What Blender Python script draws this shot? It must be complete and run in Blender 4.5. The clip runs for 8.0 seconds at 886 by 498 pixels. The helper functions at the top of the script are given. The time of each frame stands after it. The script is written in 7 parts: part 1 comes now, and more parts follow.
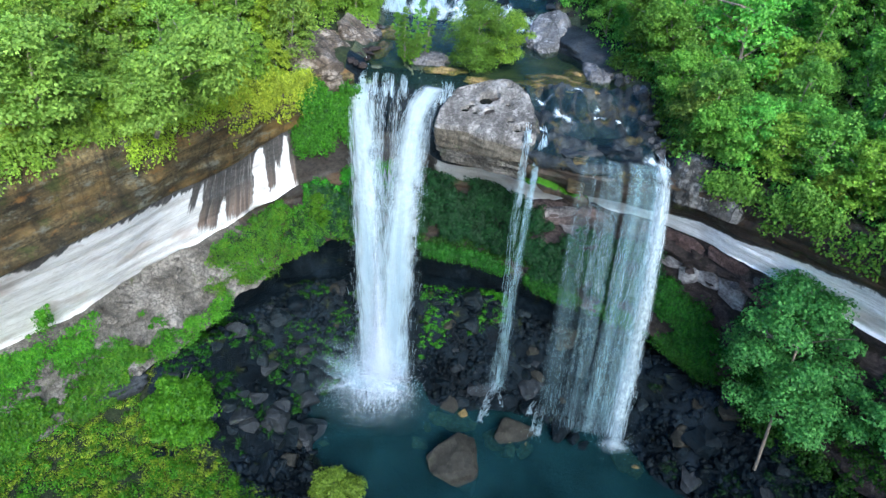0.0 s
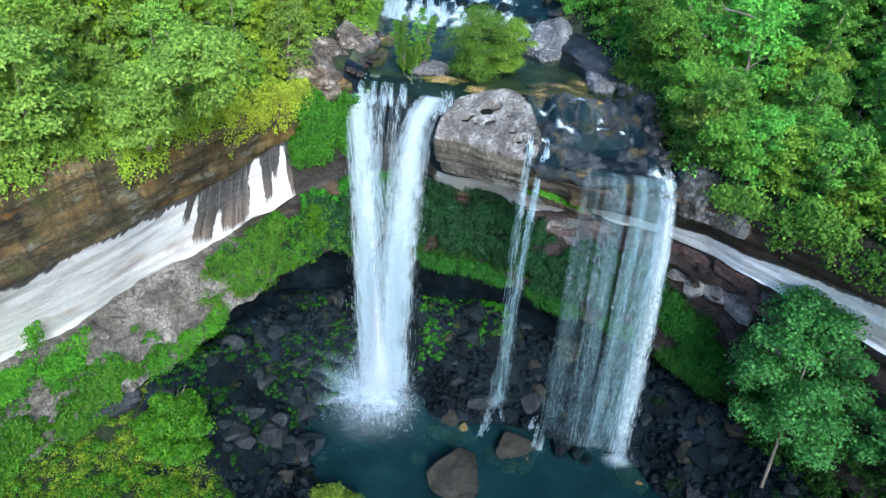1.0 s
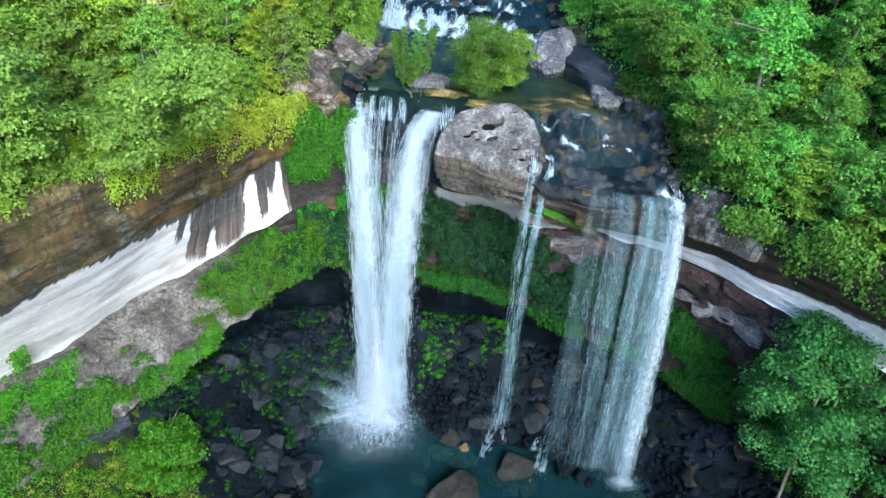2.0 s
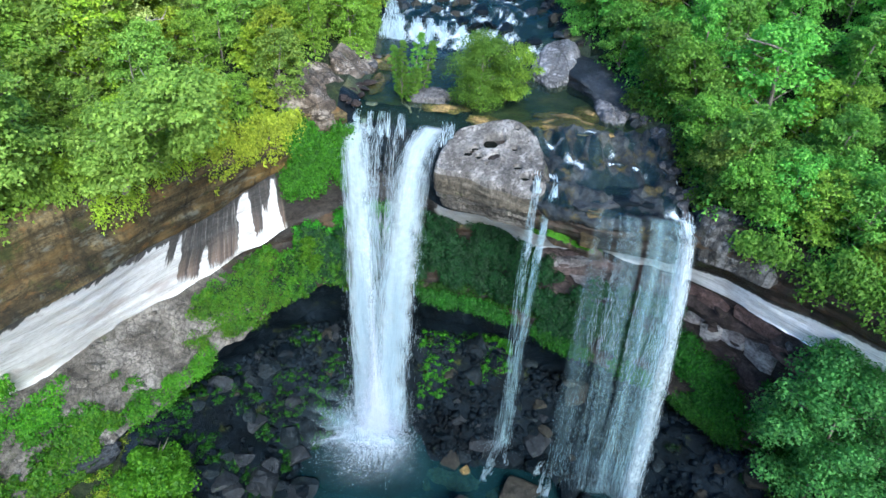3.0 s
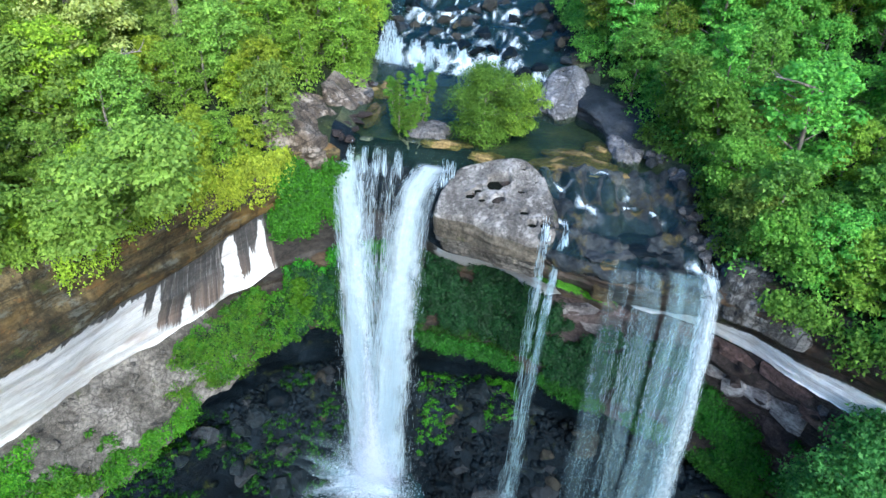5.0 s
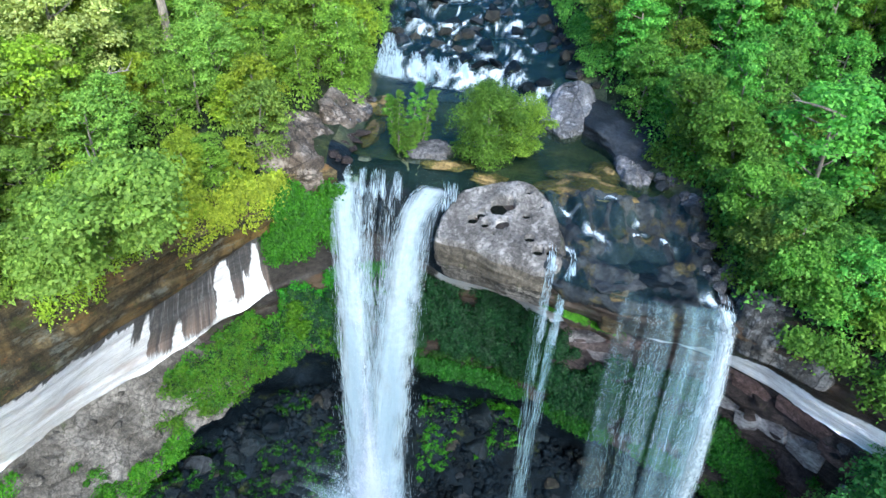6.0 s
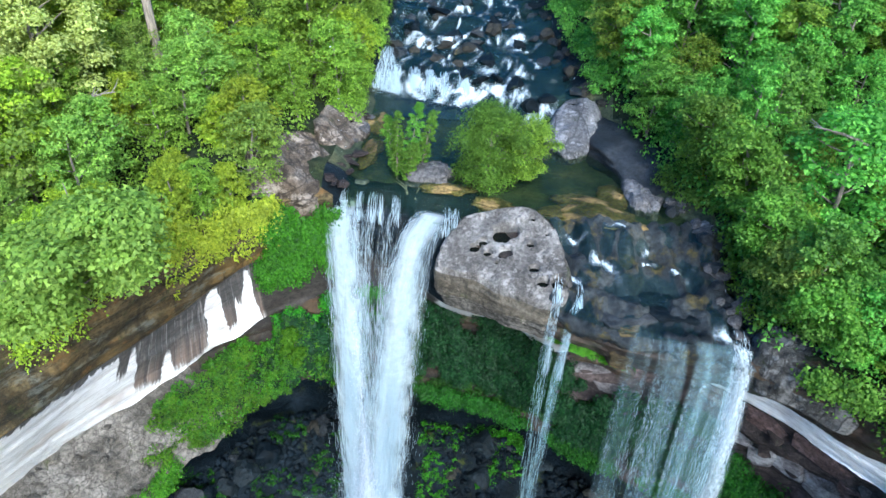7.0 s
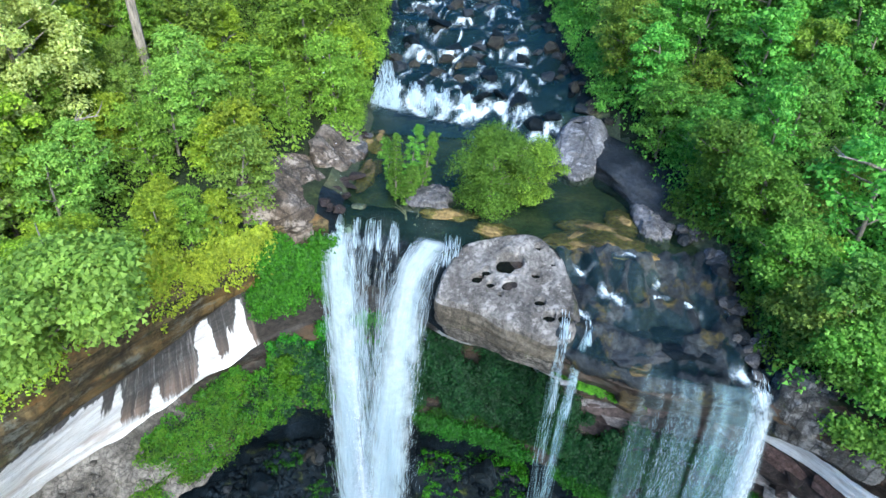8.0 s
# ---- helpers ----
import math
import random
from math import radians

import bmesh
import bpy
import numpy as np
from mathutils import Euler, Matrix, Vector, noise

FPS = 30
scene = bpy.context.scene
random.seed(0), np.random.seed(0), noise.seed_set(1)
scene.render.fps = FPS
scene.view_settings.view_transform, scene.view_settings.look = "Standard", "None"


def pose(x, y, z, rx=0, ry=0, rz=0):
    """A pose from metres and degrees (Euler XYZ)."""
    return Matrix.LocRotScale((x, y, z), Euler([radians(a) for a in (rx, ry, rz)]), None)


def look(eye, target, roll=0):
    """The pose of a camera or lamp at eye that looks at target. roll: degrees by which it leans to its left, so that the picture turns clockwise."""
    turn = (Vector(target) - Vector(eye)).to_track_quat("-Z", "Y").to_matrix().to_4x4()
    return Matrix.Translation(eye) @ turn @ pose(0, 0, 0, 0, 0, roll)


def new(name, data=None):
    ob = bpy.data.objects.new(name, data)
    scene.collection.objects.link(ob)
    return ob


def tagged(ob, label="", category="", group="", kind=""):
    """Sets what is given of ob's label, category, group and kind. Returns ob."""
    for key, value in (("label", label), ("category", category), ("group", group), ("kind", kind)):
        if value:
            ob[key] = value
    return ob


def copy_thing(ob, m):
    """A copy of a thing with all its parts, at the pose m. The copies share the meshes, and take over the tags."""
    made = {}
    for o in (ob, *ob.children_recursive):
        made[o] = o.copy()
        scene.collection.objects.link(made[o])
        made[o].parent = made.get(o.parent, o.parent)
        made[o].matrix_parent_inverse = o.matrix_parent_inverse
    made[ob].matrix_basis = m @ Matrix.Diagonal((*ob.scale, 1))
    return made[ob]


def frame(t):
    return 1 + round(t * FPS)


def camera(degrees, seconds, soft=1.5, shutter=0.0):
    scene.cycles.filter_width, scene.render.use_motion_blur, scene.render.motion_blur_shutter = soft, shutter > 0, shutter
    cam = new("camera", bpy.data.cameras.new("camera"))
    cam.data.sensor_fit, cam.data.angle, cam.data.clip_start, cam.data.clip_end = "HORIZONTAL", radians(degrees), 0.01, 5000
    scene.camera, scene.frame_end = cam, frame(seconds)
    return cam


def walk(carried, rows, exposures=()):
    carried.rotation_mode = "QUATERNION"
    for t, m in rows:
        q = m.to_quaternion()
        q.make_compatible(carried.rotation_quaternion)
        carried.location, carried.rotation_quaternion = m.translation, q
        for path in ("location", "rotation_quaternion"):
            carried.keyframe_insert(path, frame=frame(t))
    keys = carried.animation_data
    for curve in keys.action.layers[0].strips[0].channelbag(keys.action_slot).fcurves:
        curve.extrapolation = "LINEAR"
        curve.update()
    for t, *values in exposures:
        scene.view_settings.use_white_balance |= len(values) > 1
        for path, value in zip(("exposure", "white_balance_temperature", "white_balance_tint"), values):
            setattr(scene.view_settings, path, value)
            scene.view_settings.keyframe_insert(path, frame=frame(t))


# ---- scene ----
cam = camera(72.0, 8.0)
PATH = [
    (0, (0.495, 0.746, 44.528), (0.361, 2.383, 43.387), 1.6),
    (0.5, (0.429, 1.266, 44.576), (0.296, 2.905, 43.438), 1.6),
    (1, (0.338, 2.009, 44.678), (0.205, 3.649, 43.541), 1.6),
    (1.5, (0.22, 2.922, 44.852), (0.087, 4.562, 43.715), 1.6),
    (3, (-0.095, 5.831, 45.339), (-0.228, 7.474, 44.206), 1.6),
    (3.5, (-0.22, 6.832, 45.437), (-0.352, 8.478, 44.307), 1.6),
    (4, (-0.344, 7.94, 45.644), (-0.477, 9.585, 44.515), 1.6),
    (4.5, (-0.413, 8.976, 45.808), (-0.548, 10.623, 44.681), 1.5),
    (6, (-0.794, 12.206, 46.366), (-0.93, 13.856, 45.243), 1.5),
    (6.5, (-0.962, 13.279, 46.548), (-1.096, 14.931, 45.429), 1.5),
    (7, (-1.057, 14.378, 46.771), (-1.192, 16.031, 45.653), 1.5),
    (7.5, (-1.167, 15.492, 46.952), (-1.304, 17.147, 45.836), 1.4),
    (8, (-1.26, 16.61, 47.129), (-1.399, 18.266, 46.016), 1.4),
]
walk(cam, [(t, look(eye, target, roll)) for t, eye, target, roll in PATH], [(0, 1.35, 5450, 4), (8, 1.35, 5450, 4)])

# ---- light ----
world = bpy.data.worlds.new("sky")
scene.world = world
world.use_nodes = True
wn = world.node_tree
sky = wn.nodes.new("ShaderNodeTexSky")
sky.sky_type, sky.sun_disc = "NISHITA", False
sky.sun_elevation, sky.sun_rotation = radians(38), radians(158.5)
sky.dust_density, sky.air_density = 3.0, 1.0
veil = wn.nodes.new("ShaderNodeHueSaturation")  # raises the sky's blue, for bluer light in the shade
veil.inputs["Saturation"].default_value = 1.6
wn.links.new(sky.outputs[0], veil.inputs["Color"])
wn.links.new(veil.outputs[0], wn.nodes["Background"].inputs[0])
wn.nodes["Background"].inputs[1].default_value = 0.15
sun_data = bpy.data.lights.new("sun", "SUN")
sun_data.energy, sun_data.angle, sun_data.color = 2.2, radians(26), (0.96, 0.97, 0.95)
sun_lamp = new("sun", sun_data)
sun_lamp.matrix_world = look((26, -66, 55.5), (0, 0, 0))


# ---- materials ----
def mat(name):
    m = bpy.data.materials.new(name)
    m.use_nodes = True
    t = m.node_tree
    return m, t, t.nodes["Principled BSDF"]


def node(t, kind, **values):
    n = t.nodes.new(kind)
    for k, v in values.items():
        n.inputs[k.replace("_", " ")].default_value = v
    return n


def coords(t, scale=(1, 1, 1), which="Object"):
    c = t.nodes.new("ShaderNodeTexCoord")
    m = node(t, "ShaderNodeMapping", Scale=scale)
    t.links.new(c.outputs[which], m.inputs[0])
    return m.outputs[0]


def noise_tex(t, vec, scale, detail=5.0, rough=0.6, distort=0.0):
    n = node(t, "ShaderNodeTexNoise", Scale=scale, Detail=detail, Roughness=rough, Distortion=distort)
    t.links.new(vec, n.inputs["Vector"])
    return n.outputs["Fac"]


def ramp(t, fac, stops):
    r = t.nodes.new("ShaderNodeValToRGB")
    e = r.color_ramp.elements
    while len(e) < len(stops):
        e.new(0.5)
    for el, (p, c) in zip(e, stops):
        el.position = p
        el.color = (*c, 1) if isinstance(c, tuple) else (c, c, c, 1)
    t.links.new(fac, r.inputs[0])
    return r.outputs[0]


def mix(t, fac, a, b, how="MIX"):
    n = t.nodes.new("ShaderNodeMix")
    n.data_type, n.blend_type = "RGBA", how
    for sock, v in ((n.inputs[0], fac), (n.inputs[6], a), (n.inputs[7], b)):
        if isinstance(v, (int, float)):
            sock.default_value = v
        elif isinstance(v, tuple):
            sock.default_value = (*v, 1)
        else:
            t.links.new(v, sock)
    return n.outputs[2]


def bump(t, p, height, strength=0.5, dist=0.1):
    b = node(t, "ShaderNodeBump", Strength=strength, Distance=dist)
    t.links.new(height, b.inputs["Height"])
    t.links.new(b.outputs[0], p.inputs["Normal"])


def rock_mat(name, dark, mid, light, stretch=(1, 1, 1), moss=0.0, rough=0.85, joints=0.0, gold=False, beds=0.0, shine=0.3, blotch=0.0):
    """Rock of three tones, with grain, stains, and green growth where moss is above zero."""
    m, t, p = mat(name)
    v = coords(t, stretch)
    flat = coords(t)
    big = noise_tex(t, v, 0.35, 6, 0.6, 0.4)
    fine = noise_tex(t, flat, 4.0, 8, 0.7)
    c = ramp(t, big, [(0.32, dark), (0.5, mid), (0.68, light)])
    c = mix(t, 0.85, c, ramp(t, fine, [(0.36, 0.3), (0.64, 1.45)]), "MULTIPLY")
    speck = noise_tex(t, flat, 11.0, 4, 0.7)
    c = mix(t, ramp(t, speck, [(0.58, 0.0), (0.68, 0.55)]), c, light)
    c = mix(t, ramp(t, speck, [(0.32, 0.7), (0.4, 0.0)]), c, dark)
    if stretch[2] > 2:
        lines = noise_tex(t, coords(t, (0.4, 0.4, 7.0)), 1.0, 7, 0.72, 0.8)
        c = mix(t, ramp(t, lines, [(0.36, 0.8), (0.46, 0.0)]), c, dark)
        c = mix(t, ramp(t, noise_tex(t, coords(t, (0.2, 0.2, 0.5)), 1.0, 4, 0.6), [(0.5, 0.0), (0.7, 0.7)]), c, (light[0] * 1.1, light[1] * 0.9, light[2] * 0.55))
        drip = noise_tex(t, coords(t, (0.8, 0.8, 0.07)), 1.0, 6, 0.65, 0.3)
        c = mix(t, ramp(t, drip, [(0.5, 0.0), (0.64, 0.75)]), c, dark)
        lichen = noise_tex(t, coords(t, (0.5, 0.5, 1.2)), 1.0, 9, 0.8)
        c = mix(t, ramp(t, lichen, [(0.54, 0.0), (0.62, 0.6)]), c, (light[1] * 1.1, light[1] * 1.15, light[1] * 0.95))
        c = mix(t, ramp(t, lichen, [(0.36, 0.6), (0.44, 0.0)]), c, (light[0] * 0.95, light[1] * 0.6, light[2] * 0.3))
        fine = mix(t, 0.5, fine, lines)
    if blotch:
        spots = mix(t, 0.5, noise_tex(t, flat, 0.9, 4, 0.6), noise_tex(t, flat, 3.2, 8, 0.75))
        c = mix(t, ramp(t, spots, [(0.52, 0.0), (0.6, blotch)]), c, tuple(min(0.6, v * 1.9) for v in light))
        c = mix(t, ramp(t, spots, [(0.38, blotch), (0.46, 0.0)]), c, tuple(0.75 * v for v in mid))
    if joints:
        vo = t.nodes.new("ShaderNodeTexVoronoi")
        vo.feature = "DISTANCE_TO_EDGE"
        vo.inputs["Scale"].default_value = joints
        warp = t.nodes.new("ShaderNodeVectorMath")
        warp.operation = "MULTIPLY_ADD"
        nz = node(t, "ShaderNodeTexNoise", Scale=0.9, Detail=4.0)
        t.links.new(v, nz.inputs["Vector"])
        t.links.new(nz.outputs["Color"], warp.inputs[0])
        warp.inputs[1].default_value = (1.4, 1.4, 1.4)
        t.links.new(v, warp.inputs[2])
        t.links.new(warp.outputs[0], vo.inputs["Vector"])
        c = mix(t, ramp(t, vo.outputs[0], [(0.0, 0.85), (0.05, 0.0)]), c, dark)
    # Brown bedding towards the foot, darkened also to carry the front's shade.
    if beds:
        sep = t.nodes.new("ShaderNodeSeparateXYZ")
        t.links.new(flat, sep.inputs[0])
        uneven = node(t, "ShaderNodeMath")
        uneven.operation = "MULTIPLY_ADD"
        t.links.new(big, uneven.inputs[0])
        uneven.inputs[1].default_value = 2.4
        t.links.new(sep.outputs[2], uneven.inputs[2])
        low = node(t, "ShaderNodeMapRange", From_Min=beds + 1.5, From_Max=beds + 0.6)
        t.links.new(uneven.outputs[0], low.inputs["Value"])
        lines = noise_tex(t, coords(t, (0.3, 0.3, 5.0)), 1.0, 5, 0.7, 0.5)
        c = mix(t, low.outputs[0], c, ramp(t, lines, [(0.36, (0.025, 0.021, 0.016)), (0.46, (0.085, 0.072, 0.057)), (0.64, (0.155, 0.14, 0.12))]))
    if moss:
        g = noise_tex(t, flat, 0.55, 9, 0.78)
        green = ramp(t, fine, [(0.35, (0.012, 0.018, 0.004)), (0.65, (0.06, 0.075, 0.016))])
        if gold:
            green = ramp(t, fine, [(0.3, (0.02, 0.02, 0.006)), (0.7, (0.12, 0.09, 0.02))])
        c = mix(t, ramp(t, g, [(0.62 - moss * 0.3, 0.0), (0.7 - moss * 0.3, 0.85)]), c, green)
    t.links.new(c, p.inputs["Base Color"])
    p.inputs["Roughness"].default_value = rough
    p.inputs["Specular IOR Level"].default_value = shine
    bump(t, p, fine, 0.9, 0.2)
    return m


def band_mat():
    """Bleached overhanging sandstone: bedding lines, dark seepage streaks towards the corner of the amphitheatre,
    near-black in the corner, and a stretch greyed for its shade.
    """
    m, t, p = mat("bleached_sandstone")
    flat = coords(t)
    fine = noise_tex(t, flat, 3.0, 8, 0.7)
    beds = noise_tex(t, coords(t, (0.22, 0.22, 2.6)), 1.0, 7, 0.66, 0.8)
    c = ramp(t, beds, [(0.29, (0.5, 0.47, 0.46)), (0.34, (0.78, 0.77, 0.77)), (0.42, (0.88, 0.88, 0.89)), (0.7, (0.91, 0.91, 0.92))])
    c = mix(t, 0.3, c, ramp(t, fine, [(0.3, 0.55), (0.6, 1.1)]), "MULTIPLY")
    tint = noise_tex(t, coords(t, (0.3, 0.3, 0.5)), 1.0, 3, 0.5)
    c = mix(t, ramp(t, tint, [(0.54, 0.0), (0.68, 0.6)]), c, (0.42, 0.34, 0.3))
    thin = noise_tex(t, coords(t, (0.13, 0.13, 4.5)), 1.0, 6, 0.6, 0.6)
    c = mix(t, ramp(t, thin, [(0.46, 0.0), (0.49, 0.5), (0.52, 0.0)]), c, (0.3, 0.27, 0.25))
    flakes = noise_tex(t, coords(t, (0.35, 0.35, 1.6)), 1.0, 7, 0.7, 1.2)
    c = mix(t, ramp(t, flakes, [(0.36, 0.35), (0.42, 0.0)]), c, (0.45, 0.41, 0.39))
    sep = t.nodes.new("ShaderNodeSeparateXYZ")
    t.links.new(coords(t, (1, 1, 1), "UV"), sep.inputs[0])
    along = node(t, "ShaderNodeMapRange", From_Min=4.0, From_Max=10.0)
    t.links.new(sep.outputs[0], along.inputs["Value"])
    # Band right of the main fall is greyed to carry its shade.
    shade_dull = ramp(t, along.outputs[0], [(0.78, 0.0), (0.82, 1.0)])
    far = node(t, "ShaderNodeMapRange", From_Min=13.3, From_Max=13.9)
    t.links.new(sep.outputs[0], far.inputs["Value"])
    shade_dull = mix(t, far.outputs[0], shade_dull, (0, 0, 0))
    c = mix(t, shade_dull, c, mix(t, 1.0, c, (0.56, 0.58, 0.6), "MULTIPLY"))
    wander = node(t, "ShaderNodeMath")
    wander.operation = "MULTIPLY_ADD"
    t.links.new(noise_tex(t, coords(t, (5.0, 2.5, 1), "UV"), 1.0, 4, 0.6), wander.inputs[0])
    wander.inputs[1].default_value = 0.022
    t.links.new(along.outputs[0], wander.inputs[2])
    reach = ramp(t, wander.outputs[0], [(0.068, 0.0), (0.076, 0.4), (0.092, 0.45), (0.098, 0.15), (0.108, 0.12), (0.115, 0.8), (0.158, 0.95), (0.166, 0.5), (0.174, 0.48), (0.18, 0.92), (0.218, 0.98), (0.242, 0.9),
                                       (0.248, 0.0), (0.274, 0.0), (0.28, 0.95), (0.298, 0.8), (0.304, 0.4), (0.31, 0.6), (0.318, 0.5), (0.326, 0.12), (0.338, 0.05), (0.346, 1.0), (0.785, 1.0), (0.82, 0.06)])
    fringe = noise_tex(t, coords(t, (26.0, 1.6, 1), "UV"), 1.0, 6, 0.7, 0.3)
    lift = node(t, "ShaderNodeMath")
    lift.operation = "MULTIPLY_ADD"
    t.links.new(fringe, lift.inputs[0])
    lift.inputs[1].default_value = 0.5
    t.links.new(reach, lift.inputs[2])
    total = t.nodes.new("ShaderNodeMath")
    total.operation = "SUBTRACT"
    t.links.new(lift.outputs[0], total.inputs[0])
    t.links.new(sep.outputs[1], total.inputs[1])
    k = ramp(t, total.outputs[0], [(0.24, 0.0), (0.34, 0.93)])
    runs = noise_tex(t, coords(t, (22.0, 0.6, 1), "UV"), 1.0, 6, 0.7, 0.7)
    k = mix(t, 1.0, k, ramp(t, runs, [(0.34, 0.72), (0.46, 1.0)]), "MULTIPLY")
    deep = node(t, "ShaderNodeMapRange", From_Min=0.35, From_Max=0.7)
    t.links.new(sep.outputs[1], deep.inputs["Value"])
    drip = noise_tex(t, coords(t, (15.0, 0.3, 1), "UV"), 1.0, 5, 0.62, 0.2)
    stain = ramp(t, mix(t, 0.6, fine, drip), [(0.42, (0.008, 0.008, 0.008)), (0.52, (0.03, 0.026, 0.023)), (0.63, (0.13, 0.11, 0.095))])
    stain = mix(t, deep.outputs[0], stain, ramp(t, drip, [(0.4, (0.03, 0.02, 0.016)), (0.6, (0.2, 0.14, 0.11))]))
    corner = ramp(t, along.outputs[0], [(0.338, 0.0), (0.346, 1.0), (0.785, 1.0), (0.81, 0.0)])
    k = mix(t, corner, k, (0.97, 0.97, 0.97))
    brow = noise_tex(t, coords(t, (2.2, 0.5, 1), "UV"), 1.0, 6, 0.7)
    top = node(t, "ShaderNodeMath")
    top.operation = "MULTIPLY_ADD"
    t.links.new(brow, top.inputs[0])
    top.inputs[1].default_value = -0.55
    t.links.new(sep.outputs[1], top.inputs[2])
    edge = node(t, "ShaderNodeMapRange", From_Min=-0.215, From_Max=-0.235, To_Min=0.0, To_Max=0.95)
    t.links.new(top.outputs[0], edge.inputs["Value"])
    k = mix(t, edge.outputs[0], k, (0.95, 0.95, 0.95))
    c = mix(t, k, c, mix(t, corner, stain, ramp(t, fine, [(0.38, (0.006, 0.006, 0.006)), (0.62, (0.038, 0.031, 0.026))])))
    t.links.new(c, p.inputs["Base Color"])
    p.inputs["Roughness"].default_value = 0.85
    p.inputs["Specular IOR Level"].default_value = 0.15
    bump(t, p, mix(t, 0.5, beds, fine), 0.6, 0.2)
    return m


def leaf_mat(name, dark, light, shine=0.55):
    """Leaves: tone by plant and by leaf, with light coming through."""
    m, t, p = mat(name)
    g = t.nodes.new("ShaderNodeNewGeometry")
    o = t.nodes.new("ShaderNodeObjectInfo")
    big = noise_tex(t, coords(t), 0.8, 3, 0.6)
    c = mix(t, g.outputs["Random Per Island"], dark, light)
    c = mix(t, 0.8, c, ramp(t, big, [(0.3, 0.62), (0.7, 1.3)]), "MULTIPLY")
    hue = t.nodes.new("ShaderNodeHueSaturation")
    for k, lo, hi in (("Hue", 0.49, 0.515), ("Value", 0.75, 1.3)):
        r = node(t, "ShaderNodeMapRange", To_Min=lo, To_Max=hi)
        t.links.new(o.outputs["Random"], r.inputs["Value"])
        t.links.new(r.outputs[0], hue.inputs[k])
    t.links.new(c, hue.inputs["Color"])
    t.links.new(hue.outputs[0], p.inputs["Base Color"])
    p.inputs["Roughness"].default_value = shine
    p.inputs["Specular IOR Level"].default_value = 0.25
    tr = t.nodes.new("ShaderNodeBsdfTranslucent")
    t.links.new(mix(t, 1.0, hue.outputs[0], (1.25, 1.2, 0.5), "MULTIPLY"), tr.inputs[0])
    ms = node(t, "ShaderNodeMixShader", Fac=0.42)
    t.links.new(p.outputs[0], ms.inputs[1])
    t.links.new(tr.outputs[0], ms.inputs[2])
    t.links.new(ms.outputs[0], t.nodes["Material Output"].inputs[0])
    return m


def fall_mat(name, lo, hi, across=2.2, along=0.10, most=1.0, haze=0.0, drops=0.42, fine=0.68, cool=0.0):
    """Falling water: soft white streaks broken into drops; lo and hi set how closed the veil is."""
    m, t, p = mat(name)
    wide = noise_tex(t, coords(t, (across * 0.35, along * 0.7, 1), "UV"), 1.0, 3, 0.5, 0.2)
    a = noise_tex(t, coords(t, (across * 1.6, along, 1), "UV"), 1.0, 4, 0.55, 0.15)
    b = noise_tex(t, coords(t, (across * 1.8, along * 18, 1), "UV"), 1.3, 6, 0.7, 0.3)
    k = ramp(t, mix(t, drops, mix(t, fine, wide, a), b), [(lo, haze), (hi, most)])
    at = t.nodes.new("ShaderNodeAttribute")
    at.attribute_name = "edge"
    cover = mix(t, 1.0, k, at.outputs["Color"], "MULTIPLY")
    # The blue cast that shade gives the falls is put into the colour.
    t.links.new(ramp(t, b, [(0.3, (0.44 - 0.12 * cool, 0.55 - 0.02 * cool, 0.62)), (0.6, (0.66 - 0.2 * cool, 0.75 - 0.04 * cool, 0.81))]), p.inputs["Base Color"])
    p.inputs["Roughness"].default_value = 0.6
    tl = t.nodes.new("ShaderNodeBsdfTranslucent")
    tl.inputs[0].default_value = (0.68 - 0.15 * cool, 0.82, 0.9, 1)
    body = node(t, "ShaderNodeMixShader", Fac=0.4)
    t.links.new(p.outputs[0], body.inputs[1])
    t.links.new(tl.outputs[0], body.inputs[2])
    tp = t.nodes.new("ShaderNodeBsdfTransparent")
    ms = t.nodes.new("ShaderNodeMixShader")
    t.links.new(cover, ms.inputs[0])
    t.links.new(tp.outputs[0], ms.inputs[1])
    t.links.new(body.outputs[0], ms.inputs[2])
    t.links.new(ms.outputs[0], t.nodes["Material Output"].inputs[0])
    return m


def drop_mat(name, tone, red=0.71):
    """Drops and threads of white water, lit through."""
    m, t, p = mat(name)
    # Low red puts the shade's blue cast into the drops.
    p.inputs["Base Color"].default_value = (red * tone, 0.88 * tone, tone, 1)
    p.inputs["Roughness"].default_value = 0.5
    tl = t.nodes.new("ShaderNodeBsdfTranslucent")
    tl.inputs[0].default_value = (red * tone, 0.9 * tone, tone, 1)
    body = node(t, "ShaderNodeMixShader", Fac=0.45)
    t.links.new(p.outputs[0], body.inputs[1])
    t.links.new(tl.outputs[0], body.inputs[2])
    t.links.new(body.outputs[0], t.nodes["Material Output"].inputs[0])
    return m


